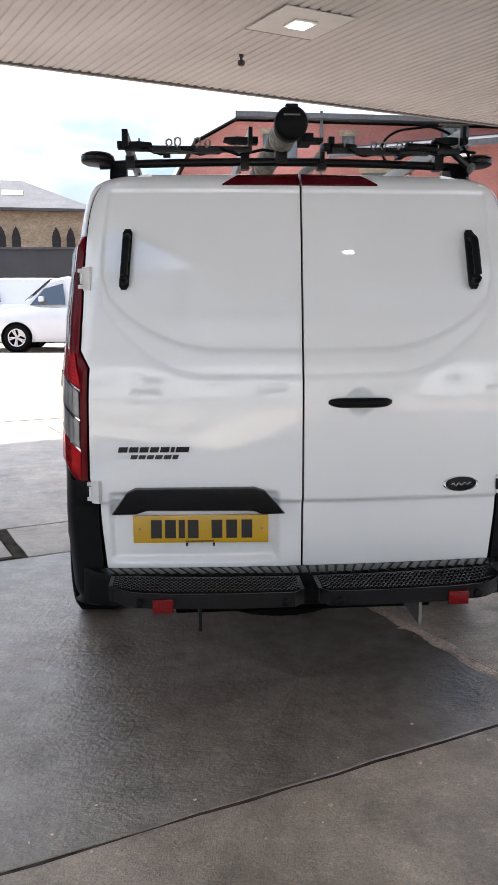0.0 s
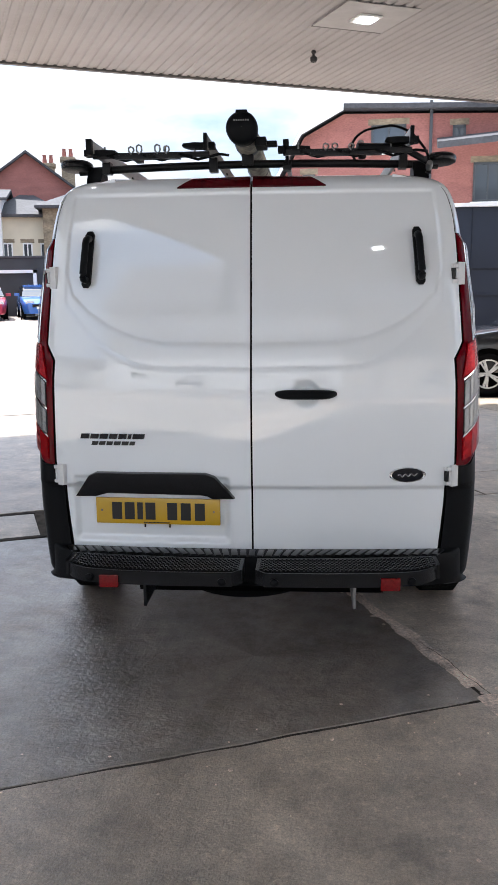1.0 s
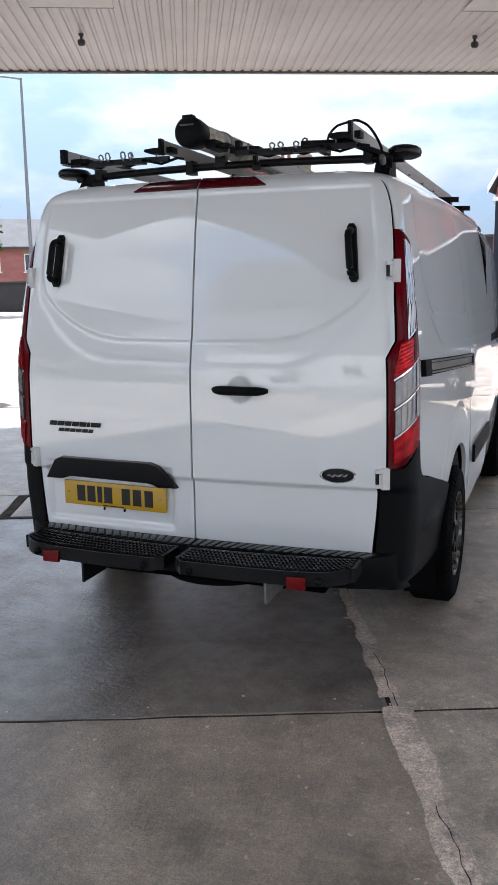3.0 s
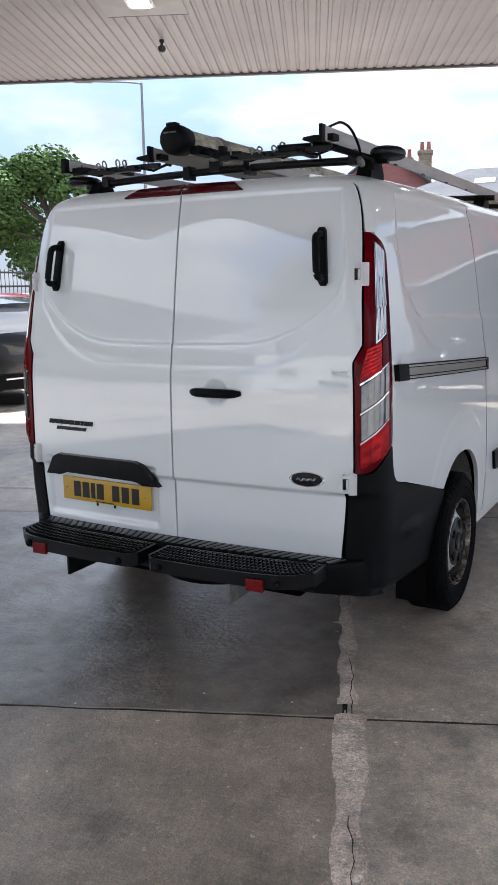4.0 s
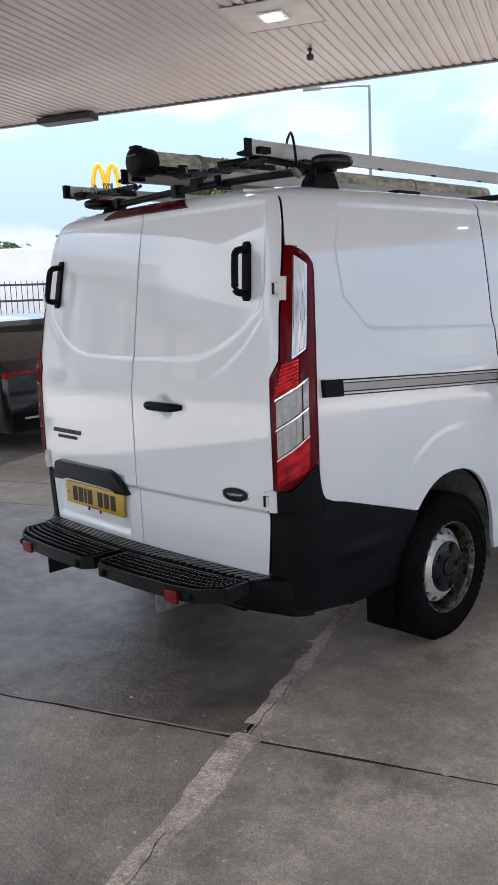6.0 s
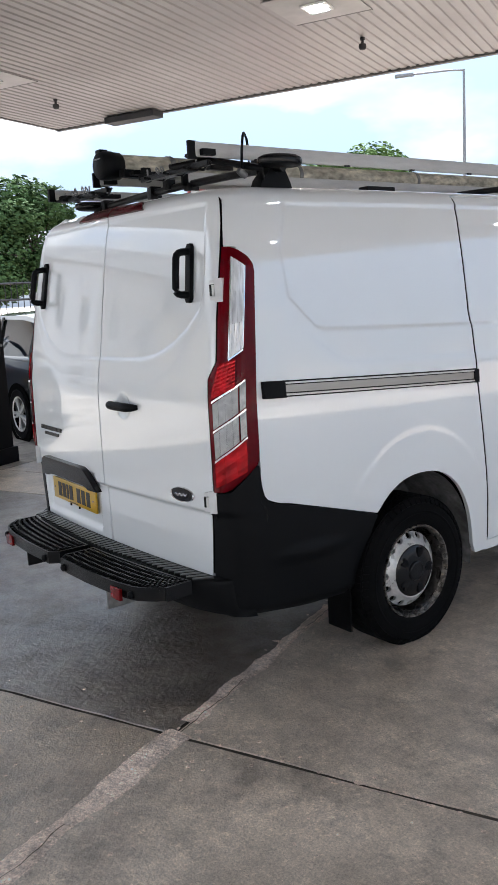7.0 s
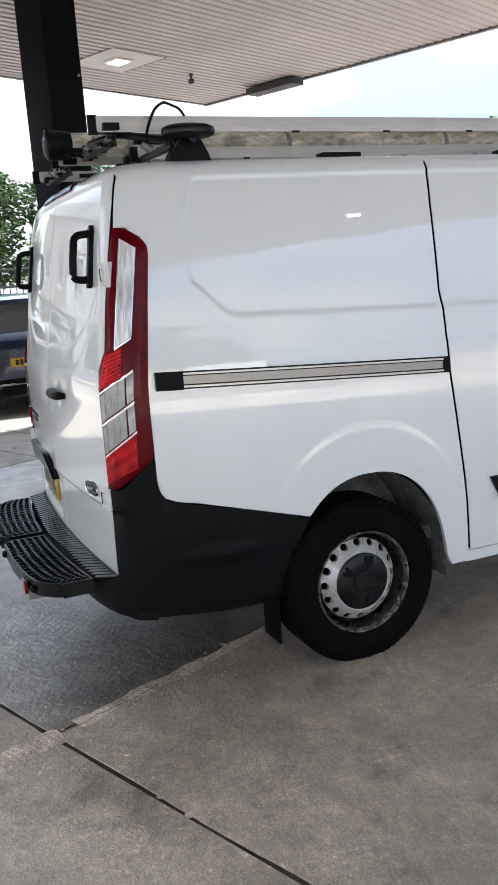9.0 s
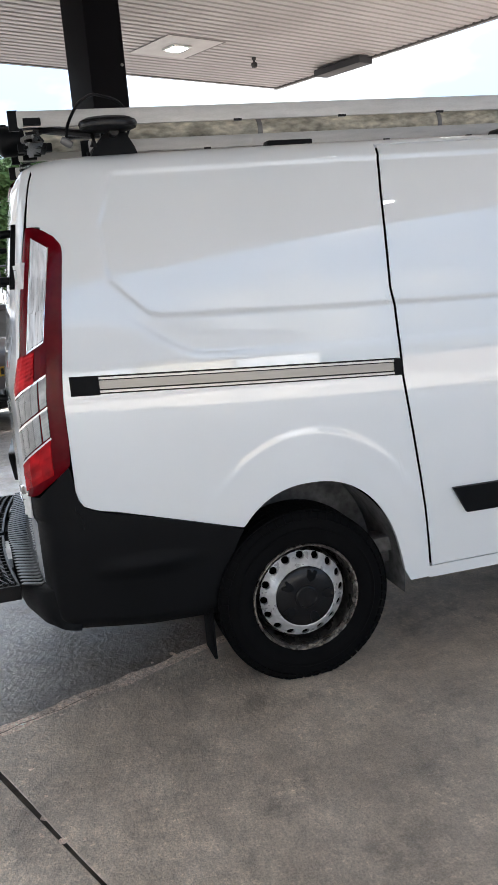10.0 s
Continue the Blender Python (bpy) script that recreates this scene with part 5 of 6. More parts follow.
# spare cable looped over the rack corner
keys = [(x, 0.29 + 0.9 * (0.70 - x), z) for x, z in ((0.44, 2.09), (0.415, 2.15), (0.43, 2.195), (0.49, 2.225), (0.565, 2.225), (0.635, 2.195), (0.685, 2.140), (0.715, 2.085), (0.722, 2.05))]
curves = [even_curve(list(range(len(keys))), [k[q] for k in keys]) for q in range(3)]
loop = [tuple(c(v) for c in curves) for v in np.linspace(0, len(keys) - 1, 40)]
bm = sweep(loop, 0.0055, 8)
whole("elastic_cord", bm, BLACK_PLASTIC, "black elastic cord looped over the rack corner", "cord")
bm = lathe([(0.001, 0.022), (0.012, 0.020), (0.015, 0), (0.012, -0.020), (0.001, -0.022)], (0.722, 0.27, 2.040), Matrix.Rotation(radians(60), 4, "X"), 12)
whole("cord_hook", bm, GALV, "grey hook of the elastic cord on the roof edge", "hook")
bm = boxes([(0.60, 1.02, 2.005, 0.66, 1.20, 2.026)], 0.008)
part("roof_bracket", bm, BLACK_PLASTIC, rack)


# ---- parked vehicles ----
def car_paint(name, base, metal=0.3):
    return material(name, base, 0.32, metal=metal, coat=1.0, coat_rough=0.03, spread=0.02)


def placed(at, heading):
    """Local x ahead, y to the left; at is the middle of the car on the ground."""
    h = Vector((heading[0], heading[1], 0)).normalized()
    return Matrix(((h.x, -h.y, 0, at[0]), (h.y, h.x, 0, at[1]), (0, 0, 1, rise(*at)), (0, 0, 0, 1)))


CAR_FORMS = {
    # stations: share of the length from the tail, half width share, waist height share, roof height share (0: no roof)
    "hatch": [(0.0, 0.80, 0.60, 0), (0.015, 0.90, 0.66, 0), (0.05, 0.95, 0.67, 0.70), (0.12, 0.98, 0.66, 0.93), (0.25, 1.0, 0.65, 0.99), (0.45, 1.0, 0.645, 1.0), (0.58, 1.0, 0.64, 0.97), (0.72, 1.0, 0.63, 0.70), (0.76, 0.99, 0.63, 0), (0.88, 0.95, 0.57, 0), (0.96, 0.86, 0.50, 0), (1.0, 0.70, 0.42, 0)],
    "suv": [(0.0, 0.84, 0.60, 0), (0.012, 0.93, 0.66, 0), (0.03, 0.96, 0.67, 0.72), (0.09, 0.98, 0.66, 0.94), (0.2, 1.0, 0.655, 0.99), (0.45, 1.0, 0.65, 1.0), (0.58, 1.0, 0.645, 0.97), (0.70, 1.0, 0.64, 0.70), (0.74, 0.99, 0.64, 0), (0.90, 0.95, 0.59, 0), (0.97, 0.86, 0.52, 0), (1.0, 0.72, 0.42, 0)],
    "estate": [(0.0, 0.86, 0.56, 0), (0.012, 0.93, 0.62, 0), (0.025, 0.95, 0.66, 0.68), (0.11, 0.98, 0.66, 0.95), (0.22, 1.0, 0.655, 0.99), (0.42, 1.0, 0.65, 1.0), (0.56, 1.0, 0.645, 0.97), (0.70, 1.0, 0.64, 0.70), (0.74, 0.99, 0.64, 0), (0.90, 0.95, 0.57, 0), (0.97, 0.86, 0.50, 0), (1.0, 0.72, 0.42, 0)],
    "small_van": [(0.0, 0.90, 0.55, 0), (0.01, 0.95, 0.58, 0.95), (0.06, 0.98, 0.58, 0.99), (0.3, 1.0, 0.58, 1.0), (0.52, 1.0, 0.58, 1.0), (0.60, 1.0, 0.58, 0.96), (0.745, 0.99, 0.60, 0.66), (0.77, 0.98, 0.59, 0), (0.90, 0.94, 0.53, 0), (0.965, 0.86, 0.44, 0), (1.0, 0.72, 0.34, 0)],
}


def car(label, at, heading, L, W, H, paint, form="hatch", category="car", glass_tail=True):
    t = thing("small_van" if form == "small_van" else "parked_car", label, category, "parked vehicles")
    M = placed(at, heading)
    hw, low = W / 2, 0.20
    body, glass, roof = bmesh.new(), bmesh.new(), bmesh.new()
    brings, grings, rrings = [], [], []
    for f, ws, waist, top in CAR_FORMS[form]:
        x = (f - 0.5) * L
        w, zw, zt = hw * ws, waist * H, top * H
        half = [(0.90 * w, low + 0.02), (0.97 * w, low + 0.14), (w, 0.42 * H), (0.99 * w, zw - 0.05), (0.955 * w, zw), (0.90 * w, zw + 0.012)]
        pts = [(x, -a, z) for a, z in half] + [(x, 0, zw + 0.03)] + [(x, a, z) for a, z in reversed(half)]
        brings.append([body.verts.new(M @ Vector(p)) for p in pts])
        if top:
            tw = w * (0.76 if form != "small_van" else 0.86)
            k = (zt - zw) / max(0.01, (H - 0.66 * H))
            a0 = 0.915 * w
            a1 = a0 + (tw - a0) * min(1, max(0.1, k))
            grings.append([glass.verts.new(M @ Vector(p)) for p in ((x, -a0, zw), (x, -a1, zt - 0.06), (x, a1, zt - 0.06), (x, a0, zw))])
            rr = [(-a1 - 0.012, zt - 0.075), (-a1 + 0.02, zt - 0.03), (-a1 * 0.75, zt - 0.006), (0, zt + 0.008), (a1 * 0.75, zt - 0.006), (a1 - 0.02, zt - 0.03), (a1 + 0.012, zt - 0.075)]
            if top > 0.9:
                rrings.append([roof.verts.new(M @ Vector((x, a, z))) for a, z in rr])
    for bm, rings, cap in ((body, brings, True), (glass, grings, True), (roof, rrings, True)):
        for a, b in zip(rings, rings[1:]):
            for k in range(len(a) - 1):
                bm.faces.new((a[k], a[k + 1], b[k + 1], b[k]))
        if cap and rings:
            bm.faces.new(rings[0])
            bm.faces.new(rings[-1])
    b = part("body", body, paint, t)
    part("cabin_glass", glass, paint if form == "small_van" else GLASS_DARK, t, "" if form == "small_van" else "dark tinted windows")
    part("roof", roof, paint, t)

    def bit(name, items, mat, label="", parent=t, bevel=0.01):
        bm = bmesh.new()
        for i in items:
            box(bm, *i, bevel=bevel, m=M)
        return part(name, bm, mat, parent, label)
    if form == "small_van":
        for sy in (-1, 1):
            bm = bmesh.new()
            prism([(0.015, 0.62), (0.215, 0.61), (0.135, 0.83), (0.030, 0.90)], 0.0, 0.02, lambda u, v, w: M @ Vector((u * L, sy * (hw * (0.99 - 0.36 * max(0, v - 0.58)) + w), v * H)), 0.0, bm)
            part("cab_window", bm, GLASS_DARK, t)
        bm = bmesh.new()
        prism([(-0.86, 0.245), (0.86, 0.245), (0.74, 0.105), (-0.74, 0.105)], 0.0, 0.02, lambda u, v, w: M @ Vector((v * L, u * hw, H * (0.66 + (0.245 - v) * 2.07) + w + 0.02)), 0.0, bm)
        part("windscreen", bm, GLASS_DARK, t)
    else:
        # body-coloured pillars over the glass
        for sy in (-1, 1):
            for fx in (0.13, 0.36, 0.60):
                bm = bmesh.new()
                x = (fx - 0.5) * L
                prism([(x - 0.05, 0.655 * H), (x + 0.05, 0.655 * H), (x + 0.03, 0.965 * H), (x - 0.03, 0.965 * H)], 0.0, 0.012,
                      lambda u, v, w: M @ Vector((u, sy * (hw * (0.925 - 0.155 * (v / H - 0.655) / 0.31) + w), v)), 0.0, bm)
                part("pillar", bm, BLACK_GLOSS, b)
    r = 0.335 if H > 1.55 else 0.315
    for fx in (0.20, 0.795):
        for sy in (-1, 1):
            mm = M @ Matrix.Translation(((fx - 0.5) * L, sy * (hw - 0.10), r)) @ Matrix.Rotation(radians(-90) * sy, 4, "X")
            rr = r * 0.66
            part("wheel_arch", lathe([(r + 0.055, 0.085), (r + 0.055, 0.104), (r - 0.02, 0.104)], (0, 0, 0), mm, 28), GAP, t)
            wl_ = part("wheel", lathe([(rr, -0.09), (r - 0.03, -0.10), (r, -0.07), (r, 0.08), (r - 0.03, 0.108), (rr + 0.01, 0.106), (rr, 0.09)], (0, 0, 0), mm, 32), RUBBER, t)
            part("rim", lathe([(rr, 0.085), (rr - 0.02, 0.060), (rr * 0.5, 0.055), (0.001, 0.075)], (0, 0, 0), mm, 24), GAP, wl_)
            bm = bmesh.new()
            for k in range(5):
                a = 2 * math.pi * k / 5
                box(bm, -0.02, -0.018, 0.060, rr, 0.018, 0.098, 0, mm @ Matrix.Rotation(a, 4, "Z"))
                box(bm, -0.02, -0.012, 0.060, rr, 0.012, 0.096, 0, mm @ Matrix.Rotation(a + 0.28, 4, "Z"))
            lathe([(rr + 0.006, 0.092), (rr + 0.002, 0.106), (rr - 0.018, 0.098)], (0, 0, 0), mm, 32, False, bm)
            part("rim_spokes", bm, STEEL, wl_, "silver alloy spokes")
    xr, xf = -0.5 * L, 0.5 * L
    zt_ = 0.57 * H
    for sy in (-1, 1):
        ya, yb_ = sorted((sy * hw * 0.46, sy * hw * 0.90))
        bit("tail_lamp", [(xr + 0.004, ya, zt_ - 0.045, xr + 0.20, yb_, zt_ + 0.045)], RED_LIT, "red tail lamp", bevel=0.03)
        ya, yb_ = sorted((sy * hw * 0.42, sy * hw * 0.80))
        bit("headlamp", [(xf - 0.30, ya, 0.44 * H, xf - 0.06, yb_, 0.52 * H)], CLEAR_TALL, "clear headlamp")
    bit("rear_bumper", [(xr - 0.04, -hw * 0.86, 0.24, xr + 0.2, hw * 0.86, 0.30 * H)], BLACK_PLASTIC)
    bit("bumper_strip", [(xr - 0.046, -hw * 0.7, 0.25 * H, xr, hw * 0.7, 0.265 * H)], CHROME, bevel=0.002)
    pl = bit("number_plate", [(xr - 0.030, -0.26, 0.40 * H, xr - 0.008, 0.26, 0.40 * H + 0.11)], PLATE_Y, "yellow number plate with plain bars", bevel=0.003)
    for k in range(7):
        y = -0.185 + 0.058 * k + (0.02 if k > 3 else 0)
        bit("plate_bar", [(xr - 0.034, y - 0.02, 0.40 * H + 0.02, xr - 0.0305, y + 0.02, 0.40 * H + 0.09)], INK, "", pl, 0)
    bit("front_plate", [(xf - 0.01, -0.26, 0.28 * H, xf + 0.02, 0.26, 0.28 * H + 0.11)], FRAME_WHITE, bevel=0.003)
    bit("grille", [(xf - 0.12, -hw * 0.5, 0.33 * H, xf + 0.012, hw * 0.5, 0.42 * H)], BLACK_GLOSS)
    for sy in (-1, 1):
        bm = bmesh.new()
        ya, yb_ = sorted((sy * hw * 0.98, sy * (hw + 0.20)))
        box(bm, 0.13 * L, ya, 0.66 * H, 0.13 * L + 0.12, yb_, 0.66 * H + 0.13, 0.03, M)
        part("door_mirror", bm, paint, t)
    return t


P_WHITE = car_paint("white_car_paint", (0.58, 0.60, 0.63), 0.0)
P_BLACK = car_paint("black_car_paint", (0.010, 0.011, 0.014))
P_GREY = car_paint("grey_car_paint", (0.09, 0.095, 0.105))
P_INK = car_paint("blue_black_car_paint", (0.008, 0.012, 0.018))
P_SILVER = car_paint("warm_grey_car_paint", (0.13, 0.12, 0.12))
P_NAVY = car_paint("dark_blue_car_paint", (0.012, 0.022, 0.055))
P_RED = car_paint("red_car_paint", (0.35, 0.02, 0.05))
P_BLUE = car_paint("blue_car_paint", (0.03, 0.12, 0.40))
P_PALE = car_paint("pale_blue_car_paint", (0.30, 0.42, 0.55))

car("white compact van parked in front of the dark wall", (-3.25, 19.4), (-1, 0.06), 4.5, 1.88, 1.86, P_WHITE, "small_van", "van")
car("white compact van parked beside another white van", (-5.6, 23.0), (-1, 0.06), 4.4, 1.85, 1.84, P_WHITE, "small_van", "van")
car("red hatchback parked facing the forecourt before a dark wall", (-13.8, 33.0), (0.38, -0.92), 4.0, 1.74, 1.47, P_RED)
car("bright blue hatchback parked facing the forecourt", (-11.7, 33.9), (0.38, -0.92), 4.0, 1.74, 1.45, P_BLUE)
car("glossy black saloon parked beside the navy clad building", (4.15, 9.75), (-1, 0.02), 4.5, 1.82, 1.47, P_BLACK)
car("pale blue hatchback parked at the far edge of the yard", (-18.1, 27.2), (0.3, -0.95), 4.0, 1.75, 1.5, P_PALE)
car("white hatchback parked at the far edge of the yard", (-16.2, 27.8), (0.3, -0.95), 4.1, 1.75, 1.5, P_WHITE)
car("dark blue hatchback parked beside a white hatchback", (-14.3, 28.4), (0.3, -0.95), 4.1, 1.75, 1.45, P_NAVY)
car("red hatchback parked beyond a grey car", (-13.2, 11.6), (-0.95, 0.3), 4.1, 1.75, 1.5, P_RED)
car("dark blue-black hatchback with red tail lamps parked at the yard edge", (-8.45, 6.5), (-0.97, 0.2), 4.3, 1.80, 1.50, P_INK)
car("grey hatchback with a yellow rear plate beside a dark car", (-10.55, 9.1), (-0.93, 0.37), 4.2, 1.78, 1.48, P_GREY)
car("glossy black estate car with a sloping rear window", (-7.55, 3.0), (-0.99, 0.02), 4.7, 1.84, 1.50, P_BLACK, "estate")
car("dark blue estate car parked beyond the pillar", (-9.85, 1.04), (-1.0, 0.0), 4.5, 1.80, 1.56, P_NAVY, "estate")
car("warm grey hatchback with red tail lamps parked beyond the pillar", (-8.0, -1.35), (-0.80, -0.60), 4.2, 1.76, 1.50, P_SILVER)


# ---- buildings ----
def frame_at(origin, along):
    a = Vector((along[0], along[1], 0)).normalized()
    return Matrix(((a.x, -a.y, 0, origin[0]), (a.y, a.x, 0, origin[1]), (0, 0, 1, 0), (0, 0, 0, 1)))


def windows_on(parent, M, spots, frame_mat, sill=True):
    """Windows standing 3 cm proud of a wall whose face is local y = 0, outside towards -y: (x, z, width, height)."""
    for x, z, w, h in spots:
        bm = bmesh.new()
        for it in ((x, -0.05, z, x + 0.07, 0.05, z + h), (x + w - 0.07, -0.05, z, x + w, 0.05, z + h), (x, -0.05, z, x + w, 0.05, z + 0.07), (x, -0.05, z + h - 0.07, x + w, 0.05, z + h), (x + w / 2 - 0.03, -0.045, z, x + w / 2 + 0.03, 0.05, z + h)):
            box(bm, *it, m=M)
        win = part("window", bm, frame_mat, parent)
        bm = bmesh.new()
        box(bm, x + 0.05, -0.02, z + 0.05, x + w - 0.05, 0.02, z + h - 0.05, m=M)
        part("pane", bm, WINDOW, win)
        if sill:
            bm = bmesh.new()
            box(bm, x - 0.08, -0.12, z - 0.10, x + w + 0.08, 0.04, z - 0.005, m=M)
            part("sill", bm, FRAME_WHITE, win)
            bm = bmesh.new()
            box(bm, x - 0.10, -0.015, z + h + 0.005, x + w + 0.10, 0.04, z + h + 0.20, m=M)
            part("lintel", bm, STONE, win)


def house(label, origin, along, width, depth, eave, ridge, wall, roof_mat, spots=(), hip=0.0, chimneys=(), frame_mat=None, gable_front=False, name="house"):
    t = thing(name, label, "building")
    M = frame_at(origin, along)
    bm = bmesh.new()
    if gable_front:
        prism([(0, 0), (width, 0), (width, eave), (width / 2, ridge), (0, eave)], 0, depth, lambda u, v, w: M @ Vector((u, w, v)), 0, bm)
    elif hip == 0.0:
        prism([(0, 0), (depth, 0), (depth, eave), (depth / 2, ridge), (0, eave)], 0, width, lambda u, v, w: M @ Vector((w, u, v)), 0, bm)
    else:
        box(bm, 0, 0, 0, width, depth, eave, m=M)
    part("wall", bm, wall, t)
    o = 0.35
    th = 0.14
    bm = bmesh.new()
    if gable_front:
        for sgn in (0, 1):
            x0, x1 = (-o, width / 2) if sgn == 0 else (width + o, width / 2)
            k = (ridge - eave) / (width / 2)
            q = [(x0, eave - k * o), (x1, ridge), (x1, ridge + th), (x0, eave - k * o + th)]
            prism(q, -o, depth + o, lambda u, v, w: M @ Vector((u, w, v)), 0, bm)
    elif hip == 0.0:
        k = (ridge - eave) / (depth / 2)
        for y0, y1 in ((-o, depth / 2), (depth + o, depth / 2)):
            q = [(y0, eave - k * o), (y1, ridge), (y1, ridge + th), (y0, eave - k * o + th)]
            prism(q, -o, width + o, lambda u, v, w: M @ Vector((w, u, v)), 0, bm)
    else:
        base = [bm.verts.new(M @ Vector(p)) for p in ((-o, -o, eave), (width + o, -o, eave), (width + o, depth + o, eave), (-o, depth + o, eave))]
        base2 = [bm.verts.new(M @ Vector(p)) for p in ((-o, -o, eave + th), (width + o, -o, eave + th), (width + o, depth + o, eave + th), (-o, depth + o, eave + th))]
        r0, r1 = bm.verts.new(M @ Vector((hip, depth / 2, ridge))), bm.verts.new(M @ Vector((width - hip, depth / 2, ridge)))
        bm.faces.new(base)
        for i in range(4):
            bm.faces.new((base[i], base[(i + 1) % 4], base2[(i + 1) % 4], base2[i]))
        bm.faces.new((base2[0], base2[1], r1, r0))
        bm.faces.new((base2[2], base2[3], r0, r1))
        bm.faces.new((base2[1], base2[2], r1))
        bm.faces.new((base2[3], base2[0], r0))
    roof = part("roof", bm, roof_mat, t, smooth=0)
    for cx, cy, cz, pots in chimneys:
        bm = bmesh.new()
        box(bm, cx - 0.4, cy - 0.4, cz - 2.2, cx + 0.4, cy + 0.4, cz, 0.03, M)
        box(bm, cx - 0.47, cy - 0.47, cz - 0.25, cx + 0.47, cy + 0.47, cz - 0.05, 0.02, M)
        ch = part("chimney", bm, STONE, roof)
        for k in range(pots):
            part("chimney_pot", lathe([(0.13, 0), (0.14, 0.1), (0.10, 0.45), (0.13, 0.5)], (0, 0, 0), M @ Matrix.Translation((cx - 0.2 + 0.4 * k, cy, cz)), 10), BRICK, ch)
    windows_on(t, M, spots, frame_mat or FRAME_WHITE)
    return t, M


# stone chapel with a slate hipped roof and paired pointed windows
chapel, CM = house("brown stone chapel with a grey slate roof and pointed windows", (-13.4, 40.6), (1, 0.17), 8.4, 10.0, 5.8, 7.9, STONE, SLATE, (), 3.4, name="chapel")
for xa in (1.5, 4.5, 7.2):
    for k in range(2):
        x = xa - 0.55 + 0.72 * k
        out = [(x - 0.22, 3.3), (x + 0.22, 3.3), (x + 0.22, 4.5), (x + 0.14, 4.8), (x, 5.05), (x - 0.14, 4.8), (x - 0.22, 4.5)]
        bm = bmesh.new()
        prism([(a + (a - x) * 0.45, b if b < 3.4 else b + 0.10) for a, b in out], -0.05, 0.02, lambda u, v, w: CM @ Vector((u, w, v)), 0, bm)
        win = part("window", bm, STONE, chapel)
        bm = bmesh.new()
        prism(out, -0.09, -0.052, lambda u, v, w: CM @ Vector((u, w, v)), 0, bm)
        part("pane", bm, PANE_DARK, win)
bm = bmesh.new()
prism([(4.0, 0.35), (5.1, 0.35), (5.1, 0.52), (4.0, 0.52)], 0.0, 0.06, lambda u, v, w: CM @ Vector((u, v * 5.35, 5.98 + v * 2.12 + w)), 0, bm)
part("skylight", bm, GALV, chapel)

# dark yard wall
t = thing("wall_yard", "charcoal painted yard wall with a flat coping", "wall", kind="structure")
for x0, x1, y, h in ((-32.0, -17.5, 36.2, 2.0), (-17.5, -9.0, 36.2, 3.15), (-9.0, -1.2, 29.2, 3.25)):
    bm = boxes([(x0, y, 0, x1, y + 0.25, h)], 0.01)
    part("wall_face", bm, CHARCOAL, t)
    bm = boxes([(x0, y - 0.05, h + 0.003, x1, y + 0.3, h + 0.09)], 0.01)
    part("coping", bm, SLATE, t)
bm = boxes([(-14.6, 36.08, 0.4, -14.45, 36.19, 2.6), (-12.6, 36.08, 0.4, -12.45, 36.19, 2.6), (-14.6, 36.08, 2.45, -12.45, 36.19, 2.6)])
part("door_surround", bm, FRAME_WHITE, t)

# red brick block with a sloping end
brick = thing("brick_building", "three storey red brick building with a grey sloping roof edge", "building")
BM = frame_at((0, 26.65), (1, -0.12))
bm = bmesh.new()
prism([(-1.05, 0), (13.5, 0), (13.5, 6.85), (1.45, 7.32), (0.10, 6.62), (-0.95, 4.7)], 0, 9, lambda u, v, w: BM @ Vector((u, w, v)), 0, bm)
part("wall", bm, BRICK, brick, smooth=0)
bm = bmesh.new()
for (xa, za), (xb, zb) in (((-1.15, 4.55), (0.06, 6.71)), ((0.06, 6.71), (1.45, 7.43)), ((1.45, 7.43), (13.6, 6.95))):
    prism([(xa, za), (xb, zb), (xb, zb + 0.16), (xa, za + 0.16)], -0.35, 9.2, lambda u, v, w: BM @ Vector((u, w, v)), 0, bm)
part("roof", bm, SLATE, brick, smooth=0)
bm = bmesh.new()
for (xa, za), (xb, zb) in (((-1.17, 4.52), (0.05, 6.67)), ((0.05, 6.67), (1.45, 7.39))):
    prism([(xa, za - 0.02), (xb, zb - 0.02), (xb, zb + 0.20), (xa, za + 0.20)], -0.42, -0.37, lambda u, v, w: BM @ Vector((u, w, v)), 0, bm)
part("bargeboard", bm, FRAME_WHITE, brick)
windows_on(brick, BM, ((2.35, 6.05, 1.15, 0.85), (5.0, 6.35, 0.42, 0.45), (5.70, 4.35, 0.95, 1.25), (0.05, 4.75, 0.42, 0.65), (8.3, 4.4, 0.95, 1.2), (8.3, 6.2, 0.9, 0.9), (2.3, 3.9, 1.1, 1.2)), FRAME_GREY)
bm = bmesh.new()
box(bm, 4.25, -0.12, 0.3, 4.35, -0.02, 7.6, 0.02, BM)
part("downpipe", bm, FRAME_GREY, brick)
bm = bmesh.new()
prism([(4.5, 5.9), (13.4, 6.55), (13.4, 6.75), (4.5, 6.1)], -1.3, -0.02, lambda u, v, w: BM @ Vector((u, w, v + (w + 1.3) * 0.25)), 0, bm)
part("lean_to_roof", bm, SLATE, brick, smooth=0)

